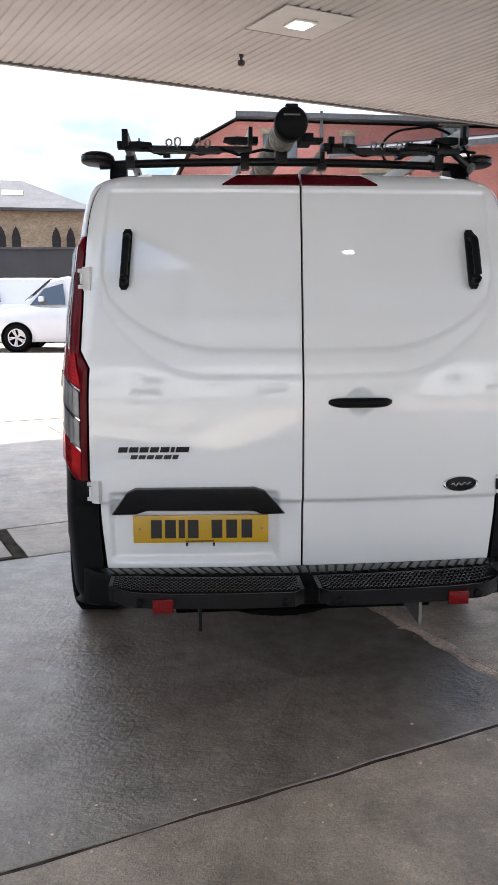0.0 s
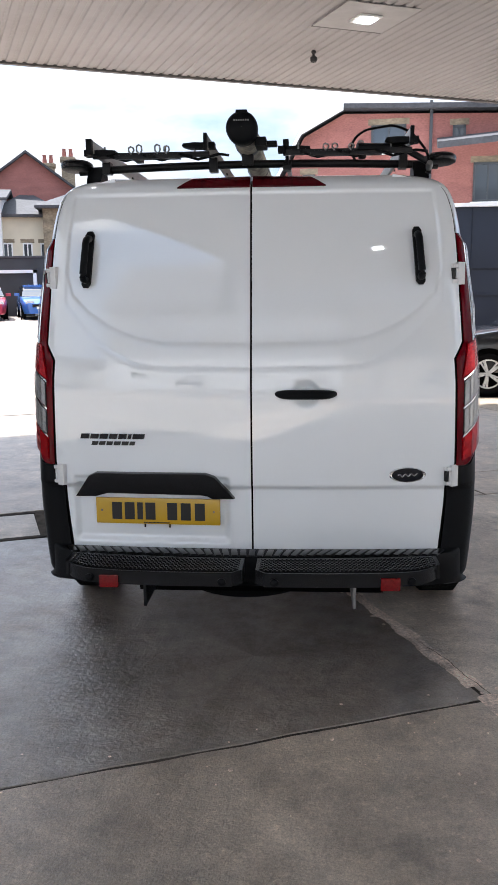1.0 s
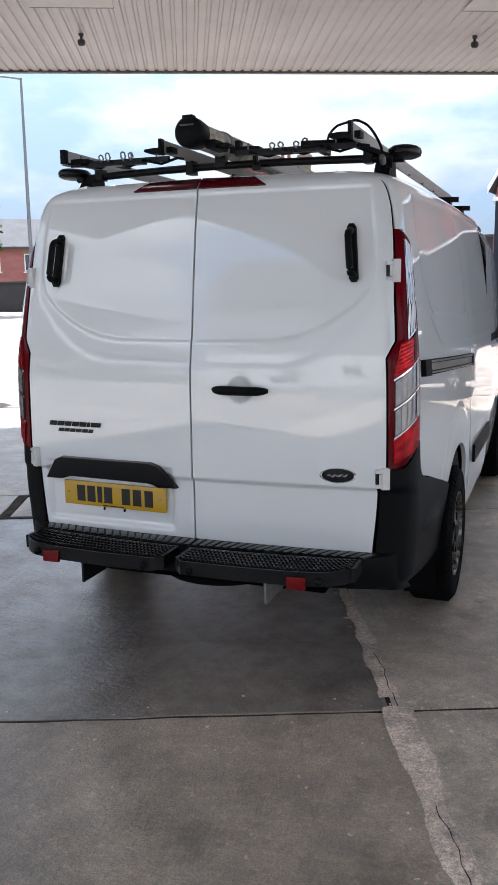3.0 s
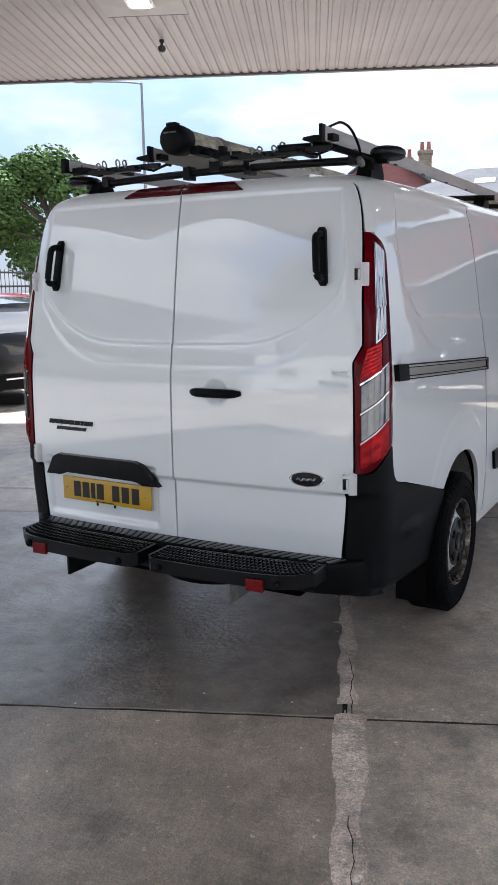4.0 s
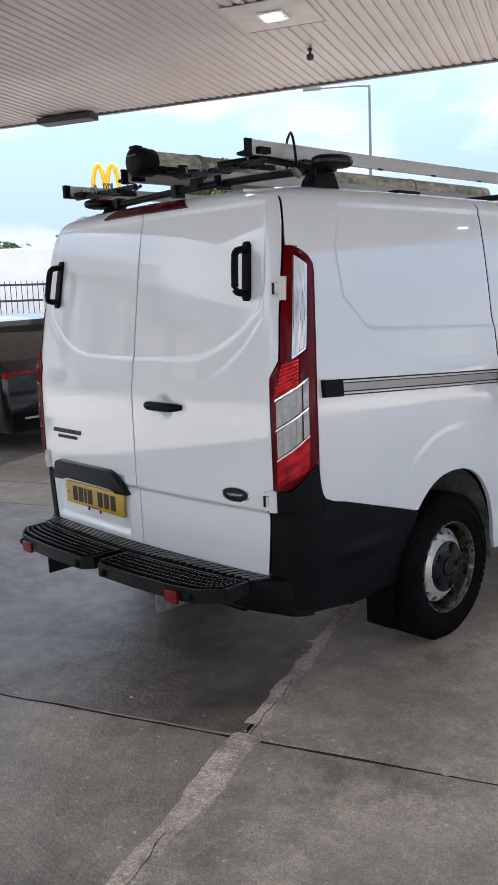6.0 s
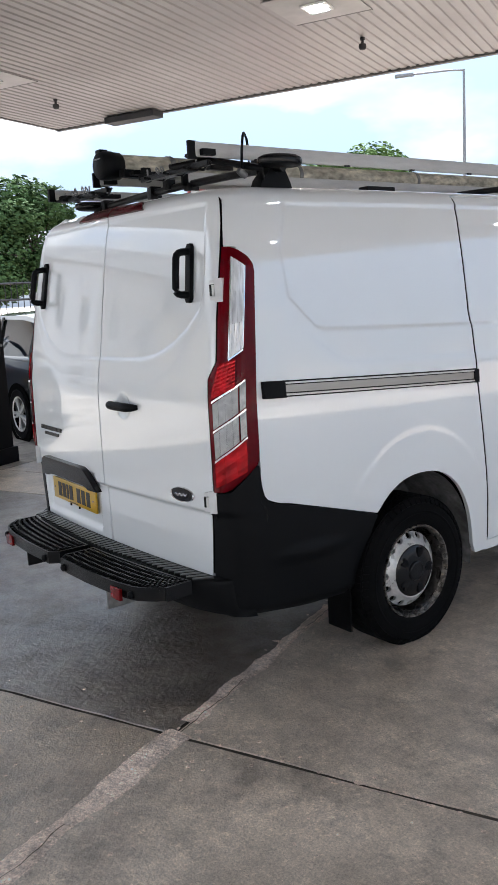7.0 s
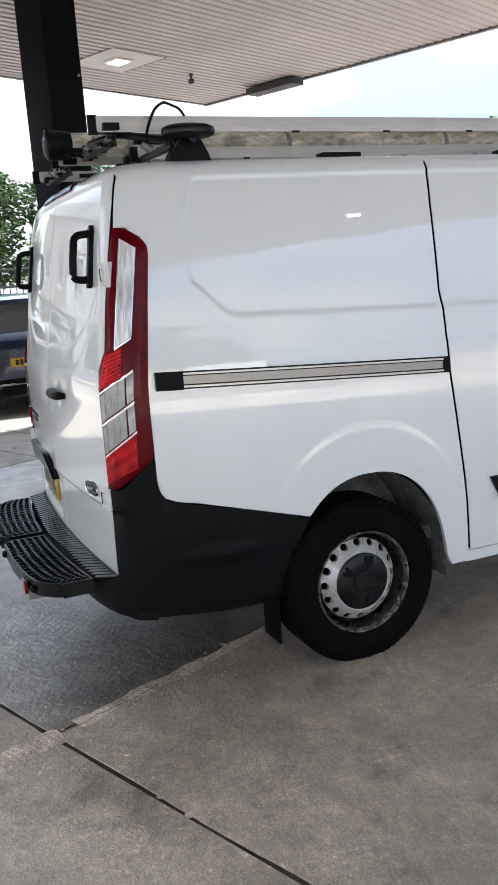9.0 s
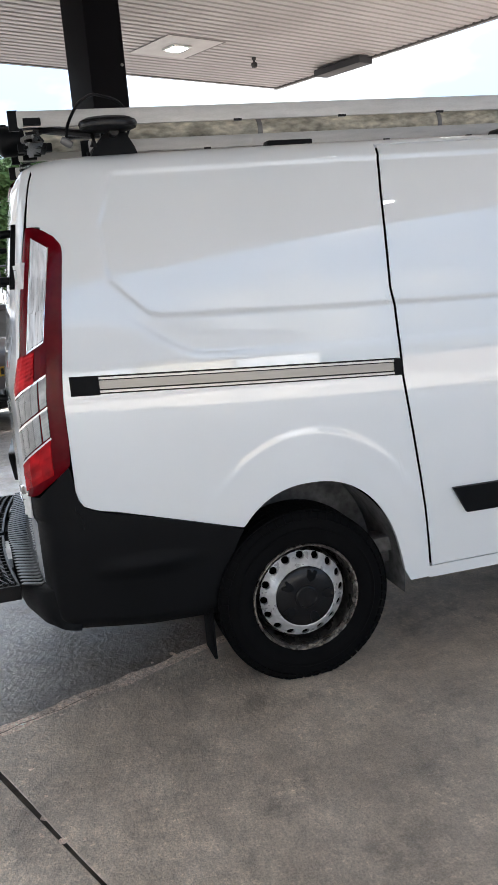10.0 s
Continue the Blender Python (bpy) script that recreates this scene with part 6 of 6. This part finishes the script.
# navy clad single storey block
navy = thing("navy_building", "low navy clad building with a white parapet capping", "building")
bm = boxes([(-0.40, 19.65, 0, 9.5, 24.5, 3.62)], 0.01)
part("wall", bm, NAVY, navy)
bm = boxes([(-0.46, 19.58, 3.624, 9.56, 24.56, 3.72)], 0.01)
part("parapet", bm, WHITE_WALL, navy)
for z in (1.35, 2.05):
    bm = boxes([(-0.40, 19.61, z, 9.5, 19.648, z + 0.05)])
    part("cladding_rail", bm, NAVY, navy)
for x in np.arange(0.85, 9.4, 1.22):
    bm = boxes([(x, 19.625, 0.02, x + 0.035, 19.648, 3.6)])
    part("cladding_joint", bm, NAVY, navy)
bm = boxes([(-0.25, 19.60, 2.10, 0.16, 19.647, 3.45)], 0.01)
win = part("window", bm, FRAME_WHITE, navy)
bm = boxes([(-0.20, 19.585, 2.16, 0.11, 19.599, 3.39)])
part("pane", bm, WINDOW, win)

house("red brick house with a slate roof and two chimney stacks", (-18.3, 44.4), (1, 0.30), 5.6, 9.0, 7.2, 9.25, BRICK, SLATE, ((1.0, 4.6, 0.8, 1.2), (3.6, 4.6, 0.8, 1.2)), 0.0, ((5.2, 4.5, 9.75, 2), (4.0, 5.5, 9.5, 2)), gable_front=True)
house("pale rendered warehouse with a low roof", (-18.6, 38.9), (1, 0.28), 3.4, 8.0, 6.2, 7.0, WHITE_WALL, SLATE, ((1.6, 4.5, 0.35, 0.6),), 0.0)
house("cream rendered house with a dark slate roof", (-16.05, 40.4), (1, 0.32), 3.6, 9.0, 5.4, 7.0, CREAM, SLATE, ((0.5, 3.0, 0.5, 1.1), (1.5, 3.0, 0.5, 1.1), (2.4, 3.0, 0.5, 1.1)), 1.4)
for k, (x, y) in enumerate(((-36.5, 45.0), (-31.8, 48.8), (-27.2, 52.4))):
    house("distant brick terraced house with a slate roof", (x, y), (0.77, 0.63), 5.6, 8.0, 4.6, 6.6, BRICK, SLATE, ((0.8, 2.9, 1.0, 1.2), (3.4, 2.9, 1.0, 1.2)), 0.0, ((0.3, 4.0, 7.4, 2),))
# terrace across the road, behind the camera's start
for k in range(1, 11):
    x, y = -31.0 + 5.6 * k * 0.62, -3.0 - 5.6 * k * 0.785
    tall = k < 4
    house("tall stone-fronted terraced house with shop windows across the road" if tall else "pebble-dashed terraced house with a slate roof across the road", (x, y), (-0.62, 0.785), 5.55, 8.0, 6.9 if tall else 5.6, 9.0 if tall else 7.8,
          (CREAM, PEBBLE, WHITE_WALL, PEBBLE)[k % 4], SLATE, ((0.7, 3.5, 1.0, 1.5), (3.4, 3.5, 1.0, 1.5), (0.7, 0.9, 1.6, 1.5), (3.7, 0.2, 1.0, 2.1)), 0.0)
for k in range(5):
    house("pale rendered terraced house with a slate roof across the road", (38.0 + 1.6 * k, -20.0 + 6.0 * k), (0.26, 0.965), 5.95, 8.0, 5.6, 8.0, (WHITE_WALL, CREAM)[k % 2], SLATE,
          ((0.7, 3.5, 1.0, 1.3), (3.6, 3.5, 1.0, 1.3), (0.7, 0.9, 1.6, 1.5)), 0.0)

# unseen tall row, added so the rear doors reflect less sky
for k in range(4):
    house("unseen white rendered terraced house with a slate roof, added behind the forecourt for reflections", (15.0 - 6.0 * k, -21.5), (-1, 0), 5.95, 8.0, 7.2, 10.2, (WHITE_WALL, PEBBLE, WHITE_WALL)[k % 3], SLATE,
          ((0.7, 3.0, 1.0, 1.2), (3.6, 3.0, 1.0, 1.2), (0.7, 0.8, 1.6, 1.4)), 0.0)

# unseen asphalt road, added to dull door reflections, with a kerbed pavement past the terraces
bm = bmesh.new()
ra, rb = Vector((0.62, -0.785, 0)), Vector((-0.785, -0.62, 0))
q = [ra * p + rb * d + Vector((0, 0, -0.014)) for p, d in ((-14, 9.8), (60, 9.8), (60, 20.2), (-14, 20.2))]
bm.faces.new([bm.verts.new(v) for v in q])
bm.faces.new([bm.verts.new(v) for v in ((-2.0, -12.0, -0.0135), (70.0, -12.0, -0.0135), (70.0, -20.5, -0.0135), (2.0, -20.5, -0.0135))])
whole("road", bm, ASPHALT, "unseen worn grey asphalt road added past the terraced houses to dull reflections", "road", "structure", smooth=0)
bm = bmesh.new()
prism([(20.2, -0.02), (20.2, 0.10), (20.35, 0.115), (22.6, 0.115), (22.6, -0.02)], -14, 60, lambda u, v, w: ra * w + rb * u + Vector((0, 0, v)), 0.0, bm)
whole("pavement", bm, LOT, "pale concrete pavement with a kerb along the road", "pavement", "structure", smooth=0)

# ---- street things ----
t = thing("street_lamp", "tall grey street lamp with a short arm", "street lamp")
part("column", sweep([(-20.7, 28.9, 0), (-20.7, 28.9, 5.0), (-20.7, 28.9, 10.42)], [0.10, 0.075, 0.05], 10), GALV, t)
part("arm", sweep([(-20.7, 28.9, 10.38), (-21.2, 28.55, 10.44), (-22.4, 27.7, 10.46)], 0.04, 8), GALV, t)
bm = bmesh.new()
box(bm, -0.45, -0.12, -0.06, 0.35, 0.12, 0.06, 0.03, Matrix.Translation((-22.7, 27.5, 10.46)) @ Matrix.Rotation(radians(37), 4, "Z"))
part("lantern", bm, GALV, t)

SIGN_YELLOW = material("yellow_sign_plastic", (0.80, 0.50, 0.02), 0.4, spread=0.06, scale=1.0)
SIGN_RED = material("red_sign_plastic", (0.50, 0.02, 0.03), 0.4, spread=0.08, scale=1.0)
SM = Matrix.Translation((-45.8, 32.6, 0)) @ Matrix.Rotation(radians(54.3), 4, "Z")
t = thing("roadside_sign", "tall roadside sign with yellow arches above red panels", "sign")
for sx in (-1, 1):
    pts = [SM @ Vector((sx * 0.47 + 0.41 * math.cos(a), 0, 8.80 + 1.95 * math.sin(a))) for a in np.linspace(0, math.pi, 17)]
    part("arch", sweep(pts, 0.165, 10), SIGN_YELLOW, t, "yellow plastic arch")
for z0, z1, w, m in ((7.85, 8.85, 1.0, SIGN_RED), (7.10, 7.50, 0.80, FRAME_GREY), (6.10, 6.70, 0.62, SIGN_RED)):
    bm = bmesh.new()
    box(bm, -w, -0.15, z0, w, 0.15, z1, 0.04, SM)
    p = part("panel", bm, m, t)
    bm = bmesh.new()
    box(bm, -w * 0.75, -0.17, z0 + (z1 - z0) * 0.35, w * 0.75, -0.152, z0 + (z1 - z0) * 0.62, 0, SM)
    part("panel_bar", bm, SIGN_YELLOW if m is SIGN_RED and z0 < 7 else FRAME_WHITE, p)
bm = bmesh.new()
box(bm, -0.13, -0.1, 0, 0.13, 0.1, 7.9, 0.02, SM)
part("post", bm, FRAME_GREY, t)

lorry = thing("box_lorry", "white box lorry parked beyond the yard fence", "lorry")
LM = frame_at((-29.8, 14.6), (0.52, 0.855))
bm = bmesh.new()
box(bm, 0, 0, 1.0, 7.5, 2.5, 3.95, 0.05, LM)
part("box_body", bm, WHITE_WALL, lorry)
bm = bmesh.new()
prism([(7.7, 0.6), (9.6, 0.6), (9.7, 1.9), (9.2, 3.2), (7.7, 3.4)], 0.05, 2.45, lambda u, v, w: LM @ Vector((u, w, v)), 0.0, bm)
cabp = part("cab", bm, P_WHITE, lorry)
bm = bmesh.new()
prism([(8.2, 1.9), (9.3, 1.9), (9.0, 2.8), (8.2, 2.9)], 0.02, 0.06, lambda u, v, w: LM @ Vector((u, w, v)), 0.0, bm)
part("cab_window", bm, GLASS_DARK, cabp)
for x in (1.2, 2.4, 8.6):
    for y in (0.25, 2.25):
        part("wheel", lathe([(0.25, -0.14), (0.48, -0.15), (0.5, 0), (0.48, 0.15), (0.25, 0.14), (0.001, 0.1)], (0, 0, 0), LM @ Matrix.Translation((x, y, 0.5)) @ Matrix.Rotation(radians(90), 4, "X"), 20), RUBBER, lorry)
bm = bmesh.new()
box(bm, 0, 0.4, 0.7, 7.6, 2.1, 0.98, 0.0, LM)
part("chassis", bm, GAP, lorry)

# bar fence along the yard
fence = thing("yard_fence", "black steel bar fence with square posts", "fence")
FA, FB = Vector((-20.5, -6.0, 0)), Vector((-18.5, 19.5, 0))
n_p = 11
for k in range(n_p):
    p = FA.lerp(FB, k / (n_p - 1))
    w = 0.16 if k in (6, 7) else 0.06
    bm = boxes([(p.x - w, p.y - w, 0, p.x + w, p.y + w, 2.75 if w > 0.1 else 2.35)], 0.01)
    part("post", bm, FENCE, fence)
for z in (0.35, 1.75, 2.2):
    part("rail", sweep([FA + Vector((0, 0, z)), FB + Vector((0, 0, z))], 0.035, 6), FENCE, fence)
nb = 150
for k in range(nb):
    p = FA.lerp(FB, (k + 0.5) / nb)
    part("bar", sweep([p + Vector((0, 0, 0.1)), p + Vector((0, 0, 2.3))], 0.012, 5), FENCE, fence)


# ---- trees ----
def leaf_cloud(bm, centre, radius, count, size, rnd):
    for _ in range(count):
        d = Vector((rnd.gauss(0, 1), rnd.gauss(0, 1), rnd.gauss(0, 1))).normalized()
        p = centre + Vector((d.x * radius.x, d.y * radius.y, d.z * radius.z)) * (0.35 + 0.65 * rnd.random() ** 0.5)
        n = (d + Vector((rnd.uniform(-1, 1), rnd.uniform(-1, 1), rnd.uniform(-0.4, 1.2)))).normalized()
        a = n.cross(Vector((0.3, 0.2, 1))).normalized()
        b = n.cross(a)
        s = size * rnd.uniform(0.6, 1.3)
        q = [p + a * s, p + b * s * 0.55, p - a * s * 0.9, p - b * s * 0.55]
        bm.faces.new([bm.verts.new(v + n * rnd.uniform(-0.04, 0.04)) for v in q])


def tree(label, at, height, spread, seed, leaf=LEAF, leaves=15000, size=0.135):
    rnd = random.Random(seed)
    t = thing("tree", label, "tree", "trees round the yard")
    x, y = at
    z0 = rise(x, y)
    base = Vector((x, y, z0))
    top = base + Vector((rnd.uniform(-0.4, 0.4), rnd.uniform(-0.4, 0.4), height * 0.72))
    bm = sweep([base, base.lerp(top, 0.3) + Vector((0.1, 0.05, 0)), base.lerp(top, 0.65), top], [0.045 * height * 0.6, 0.03 * height * 0.6, 0.02 * height * 0.6, 0.04], 8)
    clumps = []
    for k in range(16):
        a = rnd.uniform(0, 2 * math.pi)
        f = rnd.uniform(0.22, 1.0)
        h = height * rnd.uniform(0.30, 0.90)
        reach = spread * f * (1.0 - 0.55 * abs(h / height - 0.52))
        c = base + Vector((math.cos(a) * reach, math.sin(a) * reach, h))
        clumps.append(c)
        s = base.lerp(top, min(0.9, 0.35 + 0.5 * h / height))
        sweep([s, s.lerp(c, 0.5) + Vector((0, 0, 0.2)), c], [0.09, 0.06, 0.025], 6, True, bm)
    part("trunk", bm, BARK, t)
    bm = bmesh.new()
    for c in clumps + [top + Vector((0, 0, height * 0.12))]:
        r = spread * rnd.uniform(0.30, 0.50)
        leaf_cloud(bm, c, Vector((r, r, r * rnd.uniform(0.65, 0.9))), leaves // 17, size, rnd)
    part("crown", bm, leaf, t, smooth=0)


for i, (x, y, h, s) in enumerate(((-33.5, 24.6, 4.4, 2.2), (-31.0, 27.4, 6.6, 2.4), (-27.9, 30.6, 8.3, 3.0))):
    tree("broad leafy green tree beyond the parked cars", (x, y), h, s, 20 + i)
for i, (x, y, h, s) in enumerate(((-40.5, 9.5, 7.9, 3.4), (-40.0, 13.6, 8.6, 3.5), (-39.0, 17.2, 8.0, 3.2), (-42.5, 5.0, 8.5, 3.6), (-41.5, 0.5, 8.0, 3.5))):
    tree("dense green tree behind the yard fence", (x, y), h, s, 40 + i, LEAF_DARK)
for i, (x, y, h, s) in enumerate(((-45.0, 40.5, 11.6, 3.6), (-42.0, 44.2, 11.2, 3.4), (-54.0, 38.0, 8.5, 3.8), (-22.6, 45.4, 4.6, 1.2))):
    tree("distant green tree showing over the roof rack", (x, y), h, s, 60 + i, LEAF, 4200, 0.20)
bm = bmesh.new()
rnd = random.Random(9)
for k in range(24):
    p = Vector((-58.0, 12.0, 0)).lerp(Vector((-52.0, 30.0, 0)), k / 23)
    leaf_cloud(bm, p + Vector((0, 0, 4.0)), Vector((1.2, 1.2, 2.0)), 170, 0.26, rnd)
tagged(whole("hedge", bm, LEAF, "tall green hedge beyond the white lorry", "hedge", smooth=0), kind="stuff")


# ---- forecourt slabs: pieces with dark joints between them ----
FO = Vector((0.955, -0.325, 0))
FAX = Vector((math.cos(radians(22.3)), math.sin(radians(22.3)), 0))
FBX = Vector((-FAX.y, FAX.x, 0))
FM = Matrix(((FAX.x, FBX.x, 0, FO.x), (FAX.y, FBX.y, 0, FO.y), (0, 0, 1, 0), (0, 0, 0, 1)))
forecourt = tagged(new("forecourt"), "worn damp concrete slab forecourt with dark joints under the canopy", "pavement", kind="structure")
bm = bmesh.new()
box(bm, -14.5, -10.0, -0.020, 13.5, 8.6, -0.0045, 0, FM)
part("joint_bed", bm, TAR, forecourt)


def slab(a0, b0, a1, b1, mat, seed):
    """A slab with a worn, slightly wavy rim."""
    rnd = random.Random(seed)
    g = 0.009
    a0, b0, a1, b1 = a0 + g, b0 + g, a1 - g, b1 - g
    rim = []
    for (xa, ya), (xb, yb_) in (((a0, b0), (a1, b0)), ((a1, b0), (a1, b1)), ((a1, b1), (a0, b1)), ((a0, b1), (a0, b0))):
        n = max(2, int(math.hypot(xb - xa, yb_ - ya) / 0.16))
        for k in range(n):
            t = k / n
            rim.append((xa + (xb - xa) * t + rnd.uniform(-0.005, 0.005), ya + (yb_ - ya) * t + rnd.uniform(-0.005, 0.005)))
    cx, cy = (a0 + a1) / 2, (b0 + b1) / 2
    bm = bmesh.new()

    def ring(shrink, z):
        out = []
        for x, y in rim:
            dx, dy = (shrink if x < cx else -shrink), (shrink if y < cy else -shrink)
            dx = dx if abs(x - cx) > abs(a1 - a0) / 2 - 0.02 else 0
            dy = dy if abs(y - cy) > abs(b1 - b0) / 2 - 0.02 else 0
            out.append(bm.verts.new(FM @ Vector((x + dx, y + dy, z))))
        return out
    r0, r1, r2 = ring(0, -0.016), ring(0, -0.002), ring(0.002, 0.0)
    for p, q in ((r0, r1), (r1, r2)):
        for k in range(len(p)):
            bm.faces.new((p[k], p[(k + 1) % len(p)], q[(k + 1) % len(p)], q[k]))
    bm.faces.new(r2)
    part("slab", bm, mat, forecourt, smooth=0)


sd = 0
cols = [-14.4, -9.1, -4.55, -0.045, 4.5, 9.0, 13.4]
rows_b = [-9.9, -6.4, -3.2, 0.0, 2.80]
for i in range(len(cols) - 1):
    for j in range(len(rows_b) - 1):
        sd += 1
        a0, a1 = cols[i], cols[i + 1]
        slab(a0, rows_b[j], a1, rows_b[j + 1], SLAB_DRY if cols[i + 1] <= -4.5 else SLAB_WET_SHADED if rows_b[j] >= 0 and cols[i + 1] < 0.1 else SLAB_PALE if cols[i] > -0.1 else SLAB, sd)
edges = (-14.4, -10.6, -7.5, -4.6, -2.22, 1.82, 5.0, 8.2, 11.4, 13.4)
for a, a2 in zip(edges, edges[1:]):
    sd += 1
    slab(-1.40 if a == -2.22 else a, 2.80, a2, 3.50, SLAB_DRY if a < -5 else SLAB, sd)
for i in range(len(cols) - 1):
    sd += 1
    slab(cols[i], 3.50, cols[i + 1], 8.5, SLAB_DRY if cols[i + 1] <= -4.5 else SLAB, sd)
# rough mortar band along the long joint, ragged at its rims
bm = bmesh.new()
rnd = random.Random(77)
prev = None
drift = [0.0, 0.0]
for k in range(1000):
    b = -9.5 + 12.2 * k / 999
    drift = [0.80 * d + rnd.uniform(-0.0038, 0.0038) for d in drift]
    c = (-0.040 if b > 0.02 else -0.022) + (0.004 if b > 0.02 else 0.010) * math.sin(b * 2.3) + 0.006 * math.sin(b * 11)
    w = 0.050 + 0.012 * math.sin(b * 3.1 + 1) + 0.008 * math.sin(b * 14.0)
    if b > 0.02:
        w = 0.030 + 0.009 * math.sin(b * 7.0) * math.sin(b * 17.0)
    lift = 0.0035 + rnd.uniform(0.0, 0.0022)
    v = [bm.verts.new(FM @ Vector((c + o, b, z))) for o, z in ((-w + drift[0] - 0.004, 0.0012), (-w * 0.55 + drift[0] * 0.5, lift), (w * 0.10, lift - 0.0012), (w * 0.55 + drift[1] * 0.5, lift), (w + drift[1] + 0.004, 0.0012))]
    if prev and not (b > 0.02 and math.sin(b * 9.0 + 1.0) + 0.6 * math.sin(b * 23.0) > 1.35):
        for q in range(4):
            bm.faces.new((prev[q], prev[q + 1], v[q + 1], v[q]))
    prev = v
part("mortar_band", bm, PATCH, forecourt, "pale ragged mortar band along a joint", smooth=0)
bm = bmesh.new()
prev = None
for k in range(420):
    b = -9.5 + 12.2 * k / 419
    c = (-0.030 if b < 0 else -0.026) + 0.008 * math.sin(b * 5.1) + 0.005 * math.sin(b * 23.0) + 0.003 * math.sin(b * 61.0)
    v = [bm.verts.new(FM @ Vector((c + o, b, 0.0052))) for o in (-0.0008, 0.0008 + rnd.uniform(0, 0.003))]
    if prev and math.sin(b * 6.0) + 0.5 * math.sin(b * 17.0) > 0.45:
        bm.faces.new((prev[0], prev[1], v[1], v[0]))
    prev = v
part("joint_line", bm, TAR, forecourt, smooth=0)
# inspection cover in the narrow row
cover = thing("inspection_cover", "concrete filled inspection cover in a dark metal frame", "manhole cover")
bm = bmesh.new()
for it in ((-2.20, 2.815, -1.42, 2.860), (-2.20, 3.440, -1.42, 3.485), (-2.20, 2.861, -2.155, 3.439), (-1.465, 2.861, -1.42, 3.439)):
    box(bm, it[0], it[1], -0.014, it[2], it[3], 0.002, 0, FM)
part("cover_frame", bm, TAR, cover)
bm = bmesh.new()
box(bm, -2.145, 2.87, -0.014, -1.475, 3.43, 0.000, 0.003, FM)
part("cover_infill", bm, SLAB, cover)
# crumbs of pale mortar and litter on the concrete
bm = bmesh.new()
for k in range(260):
    if k < 120:
        a, b = rnd.gauss(0.02, 0.10), rnd.uniform(-3.5, 2.2)
    else:
        a, b = rnd.uniform(-2.5, 3.5), rnd.gauss(-0.10, 0.18) - (0.9 if k > 215 else 0)
    s = rnd.uniform(0.002, 0.007)
    box(bm, -s, -s * rnd.uniform(0.5, 1), 0.0, s, s * rnd.uniform(0.5, 1), s * 0.5, 0, FM @ Matrix.Translation((a, b, 0.001)) @ Matrix.Rotation(rnd.uniform(0, 3), 4, "Z"))
for k in range(46):
    # thin chips flaked off along the joints
    a, b = (rnd.uniform(0.1, 3.6), rnd.gauss(-0.03, 0.03)) if k < 30 else (rnd.gauss(0.0, 0.06), rnd.uniform(-2.5, 1.5))
    r0, ph = rnd.uniform(0.007, 0.022), rnd.uniform(0, 6)
    q = [bm.verts.new(FM @ Vector((a + r0 * rnd.uniform(0.5, 1.2) * math.cos(ph + n_ * 0.9), b + 0.6 * r0 * rnd.uniform(0.5, 1.2) * math.sin(ph + n_ * 0.9), 0.004))) for n_ in range(7)]
    bm.faces.new(q)
tagged(whole("grit", bm, PATCH, "pale crumbs of mortar and grit on the concrete", "grit", smooth=0), kind="stuff")
